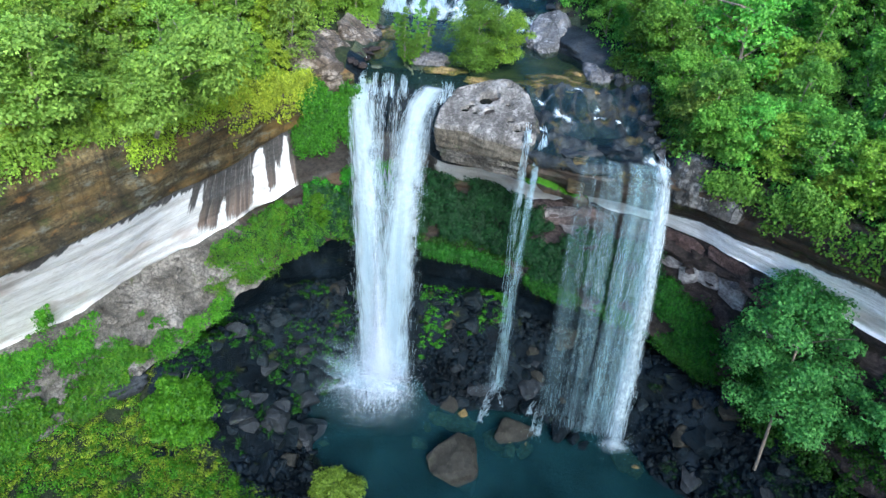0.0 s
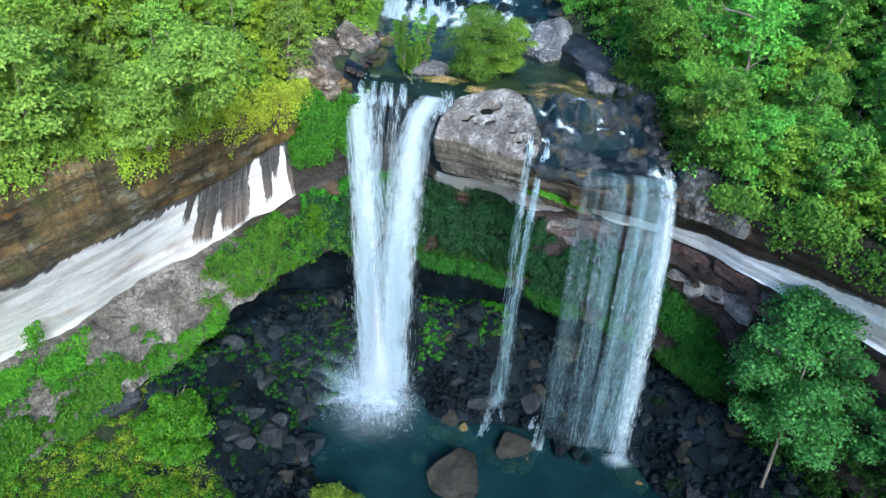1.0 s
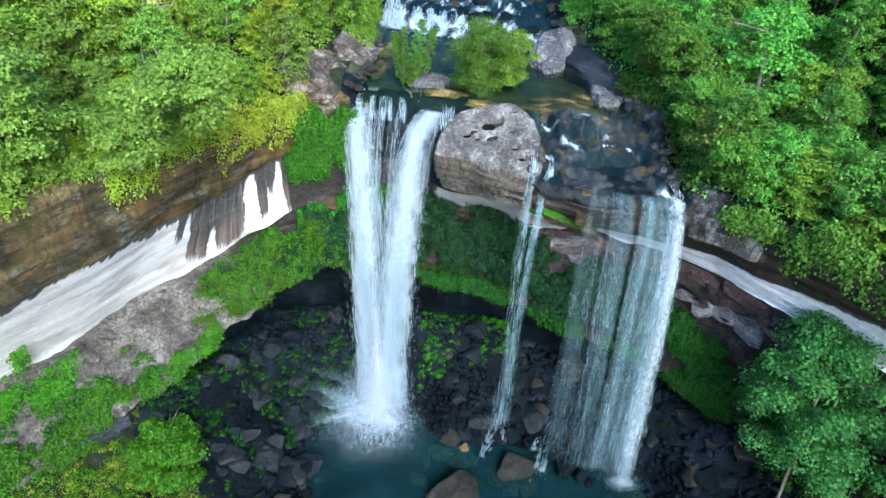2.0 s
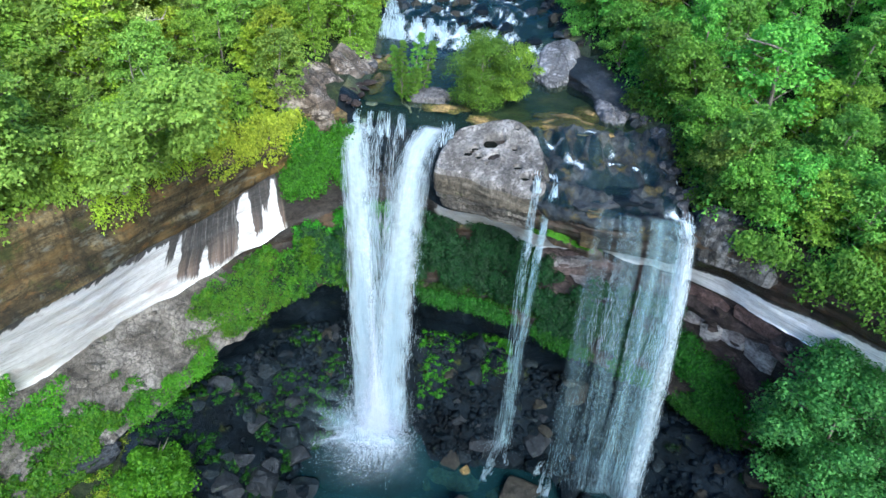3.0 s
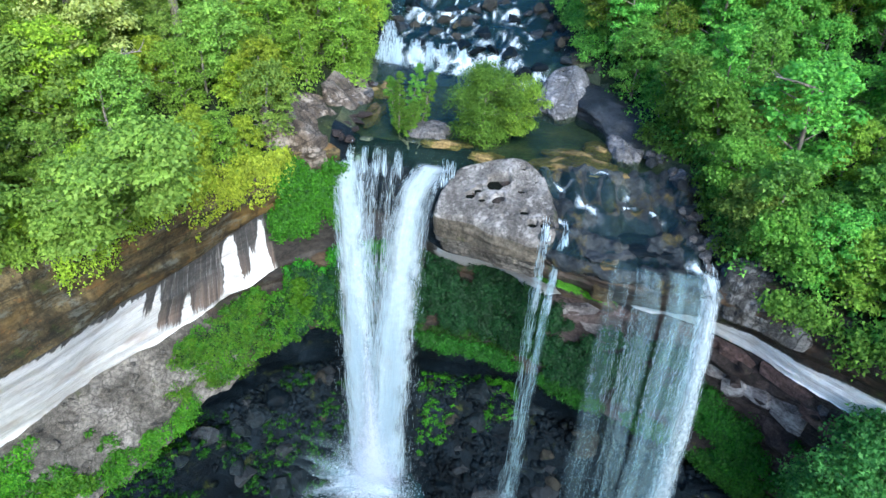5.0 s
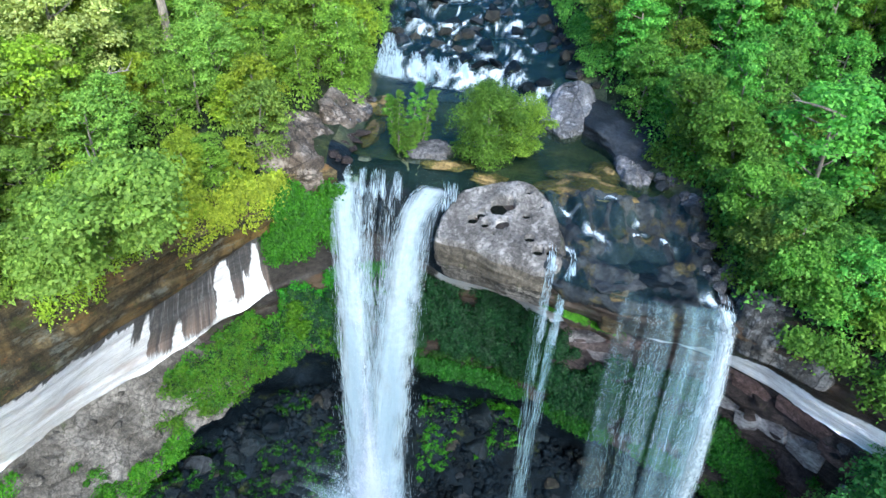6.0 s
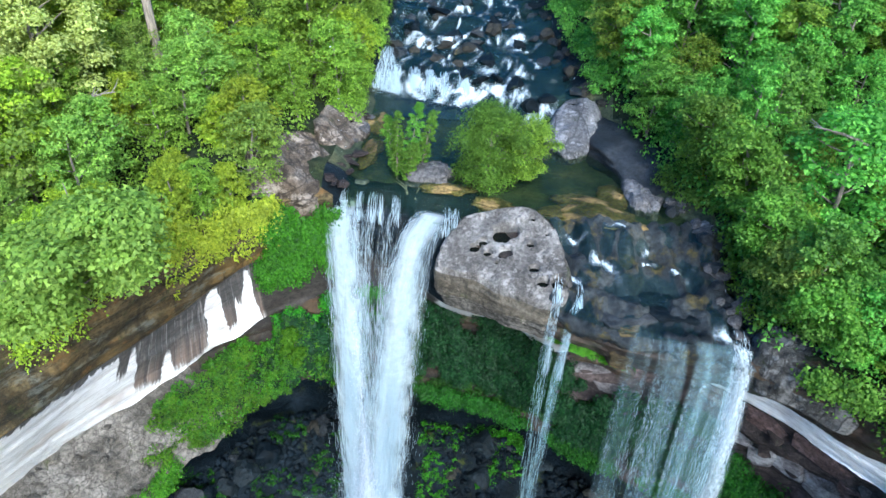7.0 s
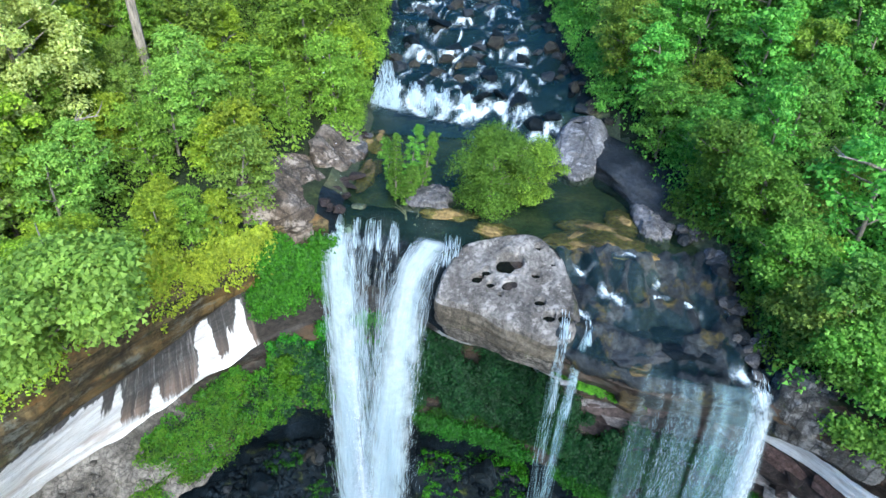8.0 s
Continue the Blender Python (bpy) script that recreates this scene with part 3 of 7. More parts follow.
def build_cliffs():
    count = 420
    u = np.linspace(0, len(TOP) - 1, count)
    rim = spline(RIM, u)
    rim = np.column_stack([rim, plateau(rim[:, 0], rim[:, 1]) + 0.06])
    rim[:, 2] -= 0.55 * ease(10.4, 11.0, u) * ease(13.9, 13.4, u)
    top, low, shelf, ledge = (spline(v, u) for v in (TOP, LOW, SHELF, LEDGE))
    tang = np.gradient(rim[:, :2], axis=0)
    back = np.column_stack([-tang[:, 1], tang[:, 0]])
    back /= np.linalg.norm(back, axis=1)[:, None]
    inland = rim.copy()
    inland[:, :2] += 2.2 * back
    inland[:, 2] = plateau(inland[:, 0], inland[:, 1]) - 0.25 - 0.9 * ease(10.0, 10.8, u) * ease(14.0, 13.4, u)
    under, foot = ledge.copy(), ledge.copy()
    under[:, :2] += 3.4 * back
    under[:, 2] -= 1.8
    foot[:, :2] += 4.8 * back
    foot[:, 2] = -2.5
    rows, marks = [], [0]
    step = 0
    for a, b, n in ((inland, rim, 6), (rim, top, 18), (top, low, 26), (low, shelf, 14), (shelf, ledge, 16), (ledge, under, 12), (under, foot, 14)):
        for k in np.linspace(0, 1, n, endpoint=False):
            late = k ** 2.6 if step == 1 else k  # the brow stands out and only its foot recedes
            row = a * (1 - k) + b * k
            row[:, :2] = a[:, :2] * (1 - late) + b[:, :2] * late
            rows.append(row)
        step += 1
        marks.append(len(rows))
    rows.append(foot)
    V = np.stack(rows)
    wall = np.array([0.15] * 6 + [0.6] * 18 + [0.22] * 26 + [1.0] * 14 + [0.9] * 16 + [0.9] * 12 + [0.6] * 15)
    for i in range(V.shape[0]):
        for j in range(count):
            x, y, z = V[i, j]
            beds = noise.noise(Vector((x * 0.06, y * 0.06, z * 1.3))) * 0.45 + noise.noise(Vector((x * 0.25, y * 0.25, z * 2.6 + 9))) * 0.26 + abs(noise.noise(Vector((x * 0.5, y * 0.5, z * 4.5 + 3)))) * 0.22
            lump = fbm(x * 0.35, y * 0.35, z * 0.3 + 5) * (1.1 if i >= marks[5] else 0.35)
            push = wall[i] * (beds + lump)
            V[i, j, :2] -= back[j] * push
            V[i, j, 2] += 0.12 * wall[i] * fbm(x * 0.8 + 3, y * 0.8, z * 0.8, 3)
    turn = int(count * 7.2 / (len(TOP) - 1))
    lip = int(count * 9.3 / (len(TOP) - 1))
    dry = int(count * 5.2 / (len(TOP) - 1))
    bend = int(count * 11.0 / (len(TOP) - 1))
    pieces = (("cliff_rim_left", 0, 2, 0, turn, M_BROWN, "brown mossy sandstone cliff edge with thin bedding"),
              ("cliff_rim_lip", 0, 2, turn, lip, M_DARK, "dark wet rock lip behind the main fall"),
              ("cliff_rim_right", 0, 2, lip, count - 1, M_UMBER, "dark brown layered sandstone cliff edge"),
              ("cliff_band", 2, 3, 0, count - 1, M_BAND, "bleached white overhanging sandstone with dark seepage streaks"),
              ("cliff_shelf_left", 3, 5, 0, dry, M_RUBBLE, "pale broken rock slope under the overhang"),
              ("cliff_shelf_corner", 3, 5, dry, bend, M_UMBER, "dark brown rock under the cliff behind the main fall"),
              ("cliff_shelf_right", 3, 5, bend, count - 1, M_RED, "reddish jointed rock under the white band"),
              ("cliff_undercut", 5, 7, 0, count - 1, M_DARK, "wet undercut rock above the talus, shade put into its colour"))
    for name, a, b, c, d, m, label in pieces:
        last = len(rows) - 1 if b == 7 else marks[b]
        piece = V[marks[a]:last + 1, c:d + 1]
        down, along = np.meshgrid(np.linspace(0, 1, piece.shape[0]), u[c:d + 1], indexing="ij")
        tagged(grid_object(name, piece, m, None, np.column_stack([along.ravel(), down.ravel()])), label, "cliff", "", "structure")
    return rim, ledge


RIM_LINE, LEDGE_LINE = build_cliffs()


def inside_poly(x, y, poly):
    """Which of the points x, y lie inside the closed line poly."""
    inside = np.zeros(np.shape(x), bool)
    px, py = poly[:, 0], poly[:, 1]
    qx, qy = np.roll(px, -1), np.roll(py, -1)
    for a, b, c, d in zip(px, py, qx, qy):
        if b != d:
            inside ^= ((b > y) != (d > y)) & (x < (c - a) * (y - b) / (d - b) + a)
    return inside


GORGE = RIM_LINE[::4, :2]


def build_plateau():
    xs = np.concatenate([np.linspace(-260, -48, 24), np.arange(-46, 46.1, 0.6), np.linspace(48, 260, 24)])
    ys = np.concatenate([np.linspace(-120, -12, 14), np.arange(-10, 100.1, 0.6), np.linspace(104, 420, 30)])
    X, Y = np.meshgrid(xs, ys, indexing="ij")
    Z = plateau(X, Y)
    for i in range(0, len(xs)):
        for j in range(0, len(ys)):
            if abs(xs[i]) < 46 and -10 < ys[j] < 100:
                bed = river_left(ys[j]) < xs[i] < river_right(ys[j])
                worn = bed and ys[j] < 44 and xs[i] > 2
                Z[i, j] += fbm(xs[i] * (0.9 if worn else 0.5), ys[j] * (0.9 if worn else 0.5), 2.0, 5) * (0.55 if worn else 0.22 if bed else 0.3) + (0.3 if worn else 0)
    open_gorge = inside_poly(X, Y, GORGE) | inside_poly(X, Y, on_rock(3.2, 2) + 0.85 * (np.array(ROCK_FOOT) - on_rock(3.2, 2)))
    cell = open_gorge[:-1, :-1] | open_gorge[1:, :-1] | open_gorge[:-1, 1:] | open_gorge[1:, 1:]
    V = np.dstack([X, Y, Z])
    xm, ym = np.meshgrid(0.5 * (xs[1:] + xs[:-1]), 0.5 * (ys[1:] + ys[:-1]), indexing="ij")
    bed = (xm > river_left(ym) - 0.9) & (xm < river_right(ym) + 0.9) & (ym > 34)
    tagged(grid_object("ground", V, M_SOIL, ~cell & ~bed), "forest floor with soil and leaf litter", "ground", "", "structure")
    still = bed & (ym >= 43.8) & ((ym + 0.437 * (xm - 1.8) < 58) | (ym < 60.5) & (xm > river_right(ym) - 3.4 + 0.25 * (ym - 58) + 0.9 * np.sin(1.3 * ym) + 0.6 * np.sin(3.1 * ym + 0.7 * xm))) & ~((xm < -1.5) & (ym < 47.9))
    tagged(grid_object("river_bed", V, M_DEEP, ~cell & still), "brown sandy bed under shallow river water", "river bed", "", "structure")
    worn = bed & (ym < 44.4) & (xm > 1.0)
    tagged(grid_object("rapids_bed", V, M_DARK, ~cell & bed & ~still & ~worn), "dark wet bedrock under the rapids", "river bed", "", "structure")


def line_distance(x, y, poly, closed=True):
    d = np.full(np.shape(x), 1e9)
    n = len(poly)
    for i in range(n if closed else n - 1):
        a, b = poly[i], poly[(i + 1) % n]
        ab = b - a
        k = np.clip(((x - a[0]) * ab[0] + (y - a[1]) * ab[1]) / (ab @ ab), 0, 1)
        d = np.minimum(d, np.hypot(x - a[0] - k * ab[0], y - a[1] - k * ab[1]))
    return d


CASCADES = ((5.3, 42.0, 0.85, 0.34), (3.9, 43.6, 0.6, 0.16), (3.6, 41.4, 0.3, 0.25), (6.4, 43.9, 0.5, 0.14), (8.0, 42.4, 0.45, 0.14), (9.4, 41.9, 0.4, 0.18), (11.6, 41.2, 0.45, 0.2), (7.6, 43.3, 0.18, 0.3), (11.9, 44.2, 0.4, 0.2), (11.0, 38.2, 0.4, 0.4))


def platform(x, y):
    """Height of the worn rock shelf between the big rock and the veil fall: flutes along the flow, hollows and steps."""
    z = float(river_level(np.array(x), np.array(y))) - 0.15
    ridge = 1 - 2 * abs(noise.noise(Vector((x * 0.8 + y * 0.3, y * 0.45 - x * 0.25, 4.0))))
    z += 0.3 * ridge * abs(ridge) + 0.3 * fbm(x * 1.5, y * 1.2, 8.0, 5)
    hollow = math.exp(-((x - 7.2) / 1.5) ** 2 - ((y - 40.75) / 0.6) ** 2)
    nose = math.exp(-((x - 5.6) / 0.9) ** 2 - ((y - 39.9) / 0.8) ** 2) + 0.8 * math.exp(-((x - 9.0) / 1.3) ** 2 - ((y - 39.4) / 0.5) ** 2)
    z -= sum(0.35 * math.exp(-((x - a) / b) ** 2 - ((y - c) / d) ** 2) for a, c, b, d in CASCADES)
    return z - 0.8 * hollow + 0.32 * nose


def build_platform():
    xs, ys = np.arange(1.0, 13.2, 0.13), np.arange(36.6, 44.6, 0.13)
    X, Y = np.meshgrid(xs, ys, indexing="ij")
    off = line_distance(X, Y, GORGE, False)
    inner = inside_poly(X, Y, GORGE)
    Z = np.zeros_like(X)
    for i in range(len(xs)):
        for j in range(len(ys)):
            Z[i, j] = platform(xs[i], ys[j])
    near = np.zeros(X.shape + (2,))
    for a, b in zip(GORGE[:-1], GORGE[1:]):
        ab = b - a
        k = np.clip(((X - a[0]) * ab[0] + (Y - a[1]) * ab[1]) / (ab @ ab), 0, 1)
        q = np.stack([a[0] + k * ab[0], a[1] + k * ab[1]], -1)
        hit = np.hypot(X - q[..., 0], Y - q[..., 1]) <= off + 1e-6
        near[hit] = q[hit]
    out = np.where(inner, 0.22 * np.sin(np.pi * np.clip(off / 0.7, 0, 1)), 0)
    way = np.stack([X, Y], -1) - near
    way /= np.linalg.norm(way, axis=-1)[..., None] + 1e-6
    X = np.where(inner, near[..., 0] + way[..., 0] * out, X)
    Y = np.where(inner, near[..., 1] + way[..., 1] * out, Y)
    Z = Z - 0.25 * np.exp(-off / 0.3) - np.where(inner, 1.6 * off, 0)
    keep = (~inner | (off < 0.7)) & ~inside_poly(X, Y, on_rock(3.2, 2) + 0.88 * (np.array(ROCK_FOOT) - on_rock(3.2, 2)))
    keep = keep[:-1, :-1]
    tagged(grid_object("platform_bed", np.dstack([X, Y, Z]), M_PLATFORM, keep), "dark water-worn rock platform with golden algae", "rock platform", "", "structure")


build_plateau()
build_platform()

# ---- the floor of the gorge ----
POOL = np.array([(-14.8, 38.2), (-9.5, 42.5), (-5, 42.5), (-3.2, 39.5), (2.0, 39.4), (6.5, 38.8), (10, 38.2), (14.2, 37.2), (16.0, 33.8), (18.5, 31.8), (21, 27), (22, 12),
                 (16, -20), (-10, -20), (-6, 20), (-9.4, 28), (-12.6, 32), (-13.8, 35)], float)


def gorge_floor(x, y):
    d = line_distance(x, y, POOL)
    wet = inside_poly(x, y, POOL)
    e = line_distance(x, y, LEDGE_LINE[::6, :2], False)
    out = ~inside_poly(x, y, LEDGE_LINE[::6, :2])
    e = np.where(out, 0, e)
    k = d / (d + e + 1e-6)
    left = ease(-13, -20, x) * ease(40, 33, y)
    top = 7.6 + 2.6 * left
    z = 0.1 + top * (k ** (1.25 - 0.2 * left))
    return np.where(wet, -0.25 * np.minimum(d, 7), z)


def grassy(x, y):
    """Where earth and herbs cover the side of the gorge."""
    return x < -24.5 + np.where(y > 29.5, (y - 29.5) * 0.4, (29.5 - y) * 4.2) + 1.2 * np.sin(0.9 * y) + 0.7 * np.sin(1.7 * x)


def build_floor():
    xs, ys = np.arange(-52, 52.1, 0.5), np.arange(-24, 50.1, 0.5)
    X, Y = np.meshgrid(xs, ys, indexing="ij")
    Z = gorge_floor(X, Y)
    for i in range(len(xs)):
        for j in range(len(ys)):
            Z[i, j] += fbm(xs[i] * 0.45, ys[j] * 0.45, 7.0, 4) * (0.35 if Z[i, j] > 0 else 0.2)
    V = np.dstack([X, Y, Z])
    xm, ym = np.meshgrid(0.5 * (xs[1:] + xs[:-1]), 0.5 * (ys[1:] + ys[:-1]), indexing="ij")
    slope = grassy(xm, ym) & (ym < 38)
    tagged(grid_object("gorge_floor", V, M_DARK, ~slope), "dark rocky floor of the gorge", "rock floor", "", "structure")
    tagged(grid_object("gorge_slope", V, M_SOIL, slope), "grassy earth slope at the side of the gorge", "slope", "", "structure")


build_floor()


# ---- water ----
def face_up(ob):
    if ob.data.polygons[0].normal.z < 0:
        ob.data.flip_normals()


def flat_water(name, xs, ys, level, keep, material, label, category):
    X, Y = np.meshgrid(xs, ys, indexing="ij")
    Z = level(X, Y)
    xm, ym = np.meshgrid(0.5 * (xs[1:] + xs[:-1]), 0.5 * (ys[1:] + ys[:-1]), indexing="ij")
    ob = grid_object(name, np.dstack([X, Y, Z]), material, keep(xm, ym))
    face_up(ob)
    return tagged(ob, label, category, "", "structure")


flat_water("water_pool", np.arange(-18, 26.1, 1.0), np.arange(-22, 44.1, 1.0), lambda x, y: x * 0, lambda x, y: x < 99, M_WATER, "blue green plunge pool under the falls", "pool")
RAPID_DOMES = ((-3.5, 63.3, 0.8), (-2.4, 62.6, 1.0), (-0.9, 62.6, 1.0), (-1.8, 65.0, 1.1), (0.5, 61.3, 0.8), (1.7, 59.4, 1.0), (2.9, 59.8, 0.8), (-7.6, 64.9, 0.9),
               (-8.9, 71.0, 1.3), (-5.0, 69.3, 1.0), (-3.0, 67.9, 0.9), (0.6, 67.6, 0.8), (-6.8, 73.6, 1.2), (-1.4, 71.5, 0.8))


def foam_field(X, Y):
    """How white the water is: tongues along the flow, steps of the bed, the lee of boulders, small cascades."""
    Z = river_level(X, Y)
    fall = (river_level(X, Y + 0.3) - Z) / 0.3
    slant = Y + 0.437 * (X - 1.8)
    F = np.zeros_like(X)
    for i in range(X.shape[0]):
        for j in range(X.shape[1]):
            x, y = X[i, j], Y[i, j]
            if slant[i, j] > 57.2:
                warp = 0.9 * noise.noise(Vector((x * 0.35, y * 0.35, 9.0)))
                tongue = 1 - 2.2 * abs(noise.noise(Vector((x * 0.42 + warp, y * 0.26 + warp, 1.0))))
                small = 1 - 2.0 * abs(noise.noise(Vector((x * 1.1 + warp, y * 0.6, 4.0))))
                F[i, j] = 0.55 * (tongue - 0.66) + 0.35 * (small - 0.62) + 0.3 * noise.noise(Vector((x * 2.6, y * 1.5, 2.0)))
    F = (F + 0.24 * ease(0.25, 1.0, fall)) * ease(57.6, 58.6, slant)
    F = F - 0.3 * ease(-3.4, -0.6, X - river_right(Y))
    F = np.maximum(F, 0.42 * ((slant > 57.9) & (slant < 60.2) & (X < -2.8) & (Y > 56)) * (0.6 + 0.4 * np.sin(3.1 * X + 1.7 * np.sin(2.0 * Y))))
    for x, y, s in RAPID_DOMES:
        u, v = (X - x + 0.12 * np.sin(5 * Y)) / (0.62 * s), (Y - y + 1.0 * s + 0.1 * np.sin(6 * X)) / (0.6 * s)
        F = F + 0.42 * np.exp(-u ** 2 - v ** 2)
    for x, y, w, d in CASCADES:
        u, v = X - x + 0.25 * np.sin(4.3 * Y + x), Y - y + 0.45 * (X - x) + 0.2 * np.sin(3.7 * X + y)
        F = F + 0.62 * np.exp(-(u / (1.2 * w)) ** 2 - (v / (1.1 * d)) ** 2) * (0.75 + 0.25 * np.sin(9.0 * X + 3.0 * Y))
    return np.clip(F, 0, 0.9)


def build_river():
    rock = on_rock(3.2, 2) + 0.9 * (np.array(ROCK_FOOT) - on_rock(3.2, 2))
    for name, xs, ys, material, label in (
            ("water_platform", np.arange(1, 13.1, 0.13), np.arange(37, 44.5, 0.13), M_SHALLOW, "thin sheet of dark water with small white cascades"),
            ("water_river", np.arange(-12, 11.1, 0.3), np.arange(44.3, 58.1, 0.3), M_RIVER, "clear green river pool above the falls"),
            ("water_rapids", np.arange(-18, 7.1, 0.17), np.arange(57.8, 87, 0.17), M_RAPIDS, "dark river water broken by white rapids"),
            ("water_upstream", np.arange(-30, 3, 0.8), np.arange(86.7, 110, 0.8), M_RAPIDS, "dark river further upstream")):
        X, Y = np.meshgrid(xs, ys, indexing="ij")
        Z = river_level(X, Y)
        foam = foam_field(X, Y)
        ripple = np.sin(5.1 * X + 2.3 * Y) * np.sin(3.7 * Y - 1.9 * X) + 0.6 * np.sin(9.3 * X - 4.1 * Y)
        Z = Z - (0.05 if name == "water_platform" else 0.12) + 0.04 * ripple * foam + 0.12 * foam
        xm, ym = np.meshgrid(0.5 * (xs[1:] + xs[:-1]), 0.5 * (ys[1:] + ys[:-1]), indexing="ij")
        keep = (xm > river_left(ym) - 0.6) & (xm < river_right(ym) + 0.6) & ~inside_poly(xm, ym, GORGE) & ~inside_poly(xm, ym, rock)
        ob = grid_object(name, np.dstack([X, Y, Z]), material, keep, None, foam.ravel())
        face_up(ob)
        tagged(ob, label, "river", "", "structure")


build_river()


def sheet(lip, foot, material, parent, name="curtain", drop_rows=46, cols=30, wobble=0.15, seed=0, fade=0.12, ends=0.1, over=1.0, ragged=0.0):
    """One curtain of falling water from the line lip to the line foot, thrown out in an arc. over: how far it starts back on the rock."""
    lip, foot = spline(lip, np.linspace(0, len(lip) - 1, cols)), spline(foot, np.linspace(0, len(foot) - 1, cols))
    width = np.linalg.norm(lip[-1] - lip[0])
    V, uv, edge = [], [], []
    for i in range(drop_rows):
        k = i / (drop_rows - 1)
        for j in range(cols):
            s = j / (cols - 1)
            a, b = lip[j], foot[j]
            h = a[2] - b[2]
            q = k ** 1.25
            z = a[2] - h * q
            xy = a[:2] + (b[:2] - a[:2]) * math.sqrt(q)
            if i < 3:
                out = (a[:2] - b[:2]) / (np.linalg.norm(a[:2] - b[:2]) + 1e-6)
                xy = a[:2] + out * over * (1 - i / 3)
                z = a[2] + 0.02 + 0.18 * (1 - i / 3)
            n = wobble * min(1, k * 6) * noise.noise(Vector((s * width * 0.9 + seed * 7, z * 0.12, seed)))
            V.append((xy[0] + n * 0.6, xy[1] - n, z))
            uv.append((s * width + seed * 3.7, (a[2] - z) + seed * 1.3))
            e = min(1, s / ends, (1 - s) / ends) if ends else 1
            e = max(0.0, min(1.0, e * (1 + 1.5 * (1.15 - e) * noise.noise(Vector((seed * 5.0 + s * 3, z * 0.55, 3.0))))))
            if ragged:
                e *= max(0.0, min(1.0, (k - ragged * (0.5 + 0.9 * noise.noise(Vector((s * width * 1.6 + seed, 1.0, seed))))) / 0.05 + 0.3))
            e = max(0.0, min(1.0, e * (1 + (1 - e) * 2.0 * noise.noise(Vector((seed * 9.0 + s * width * 2.5, z * 1.3, 8.0))))))
            edge.append(e * min(1, (1 - k) / fade + 0.25) * (0.0, 0.45, 0.85)[i] if i < 3 else e * min(1, (1 - k) / fade + 0.25))
    V = np.array(V).reshape(drop_rows, cols, 3)
    me = raw_mesh(name, V.reshape(-1, 3), grid_faces(drop_rows, cols), uv, edge)
    me.polygons.foreach_set("use_smooth", np.ones(len(me.polygons), bool))
    return part(name, me, material, parent)


def foam_patch(name, cx, cy, z, rx, ry, parent, seed, height=0.5, material=None):
    """A ragged low mound of churned water."""
    n, m = 10, 28
    V, uv, edge = [], [], []
    for i in range(n):
        r = i / (n - 1)
        for j in range(m):
            a = 2 * math.pi * j / (m - 1)
            w = 1 + 0.3 * noise.noise(Vector((math.cos(a) * 1.3, math.sin(a) * 1.3, seed)))
            x, y = cx + rx * r * w * math.cos(a), cy + ry * r * w * math.sin(a)
            V.append((x, y, z + height * (1 - r) ** 1.5 * (1 + 0.6 * noise.noise(Vector((x * 2, y * 2, seed))))))
            z1 = V[-1][2]
            uv.append((x + 0.8 * z1, y + 0.9 * z1))
            edge.append(min(1, 1.3 * (1 - r) ** 1.4))
    me = raw_mesh(name, V, grid_faces(n, m), uv, edge)
    return part(name, me, material or M_FOAM, parent)


def waterfall(label):
    return tagged(new("waterfall"), label, "waterfall", "waterfalls of the cliff")


def fall_place(lip, foot, s, q):
    """Places on a falling stream: s across it, q down it, thrown out in an arc."""
    a, b = spline(lip, s * (len(lip) - 1)), spline(foot, s * (len(foot) - 1))
    q = np.clip(q, 0, 1)
    p = a.copy()
    p[:, :2] += (b - a)[:, :2] * np.sqrt(q)[:, None]
    p[:, 2] += (b - a)[:, 2] * q
    return p


def strands(name, lip, foot, count, parent, seed, material, width=(0.02, 0.05), length=(0.5, 1.8), core=1.3, across=1.2, down=0.14, spread=0.14, start=0.0, end=1.0, gap=0.0, lump=0.7, lower=0.9):
    """Falling water as many thin threads, gathered in clumps; core: how much it thickens towards the middle."""
    r = np.random.RandomState(seed)
    n = count * 3
    s = r.beta(core, core, n)
    q = start + (end - start) * r.uniform(0, 1, n) ** lower
    wide = np.linalg.norm(np.array(lip[-1]) - np.array(lip[0]))
    high = lip[0][2] - foot[0][2]
    thick = np.array([noise.noise(Vector((a * wide * across + seed, b * high * down, seed * 1.7))) + 0.5 * noise.noise(Vector((a * wide * across * 3 + seed, b * high * down * 3.5, 7.0))) for a, b in zip(s, q)])
    ok = np.nonzero(thick - gap > r.uniform(-lump, lump, n))[0][:count]
    s, q = s[ok], q[ok]
    n = len(s)
    half = r.uniform(*length, n) * (0.35 + 0.75 * q) / high / 2
    a, b = fall_place(lip, foot, s, q - half), fall_place(lip, foot, s, q + half)
    shift = r.normal(size=(n, 3)) * spread * (0.25 + q)[:, None] * [1, 1, 0.3]
    turn = r.uniform(-0.8, 0.8, n)
    side = np.column_stack([np.cos(turn), np.sin(turn), 0 * turn]) * (r.uniform(*width, n) * (0.7 + 0.6 * q))[:, None]
    a, b = a + shift, b + shift
    m = 0.5 * (a + b)
    co = np.stack([a, m + side, b, m - side], 1).reshape(-1, 3)
    me = raw_mesh(name, co, np.arange(n * 4).reshape(-1, 4))
    return tagged(part(name, me, material, parent), kind="stuff")


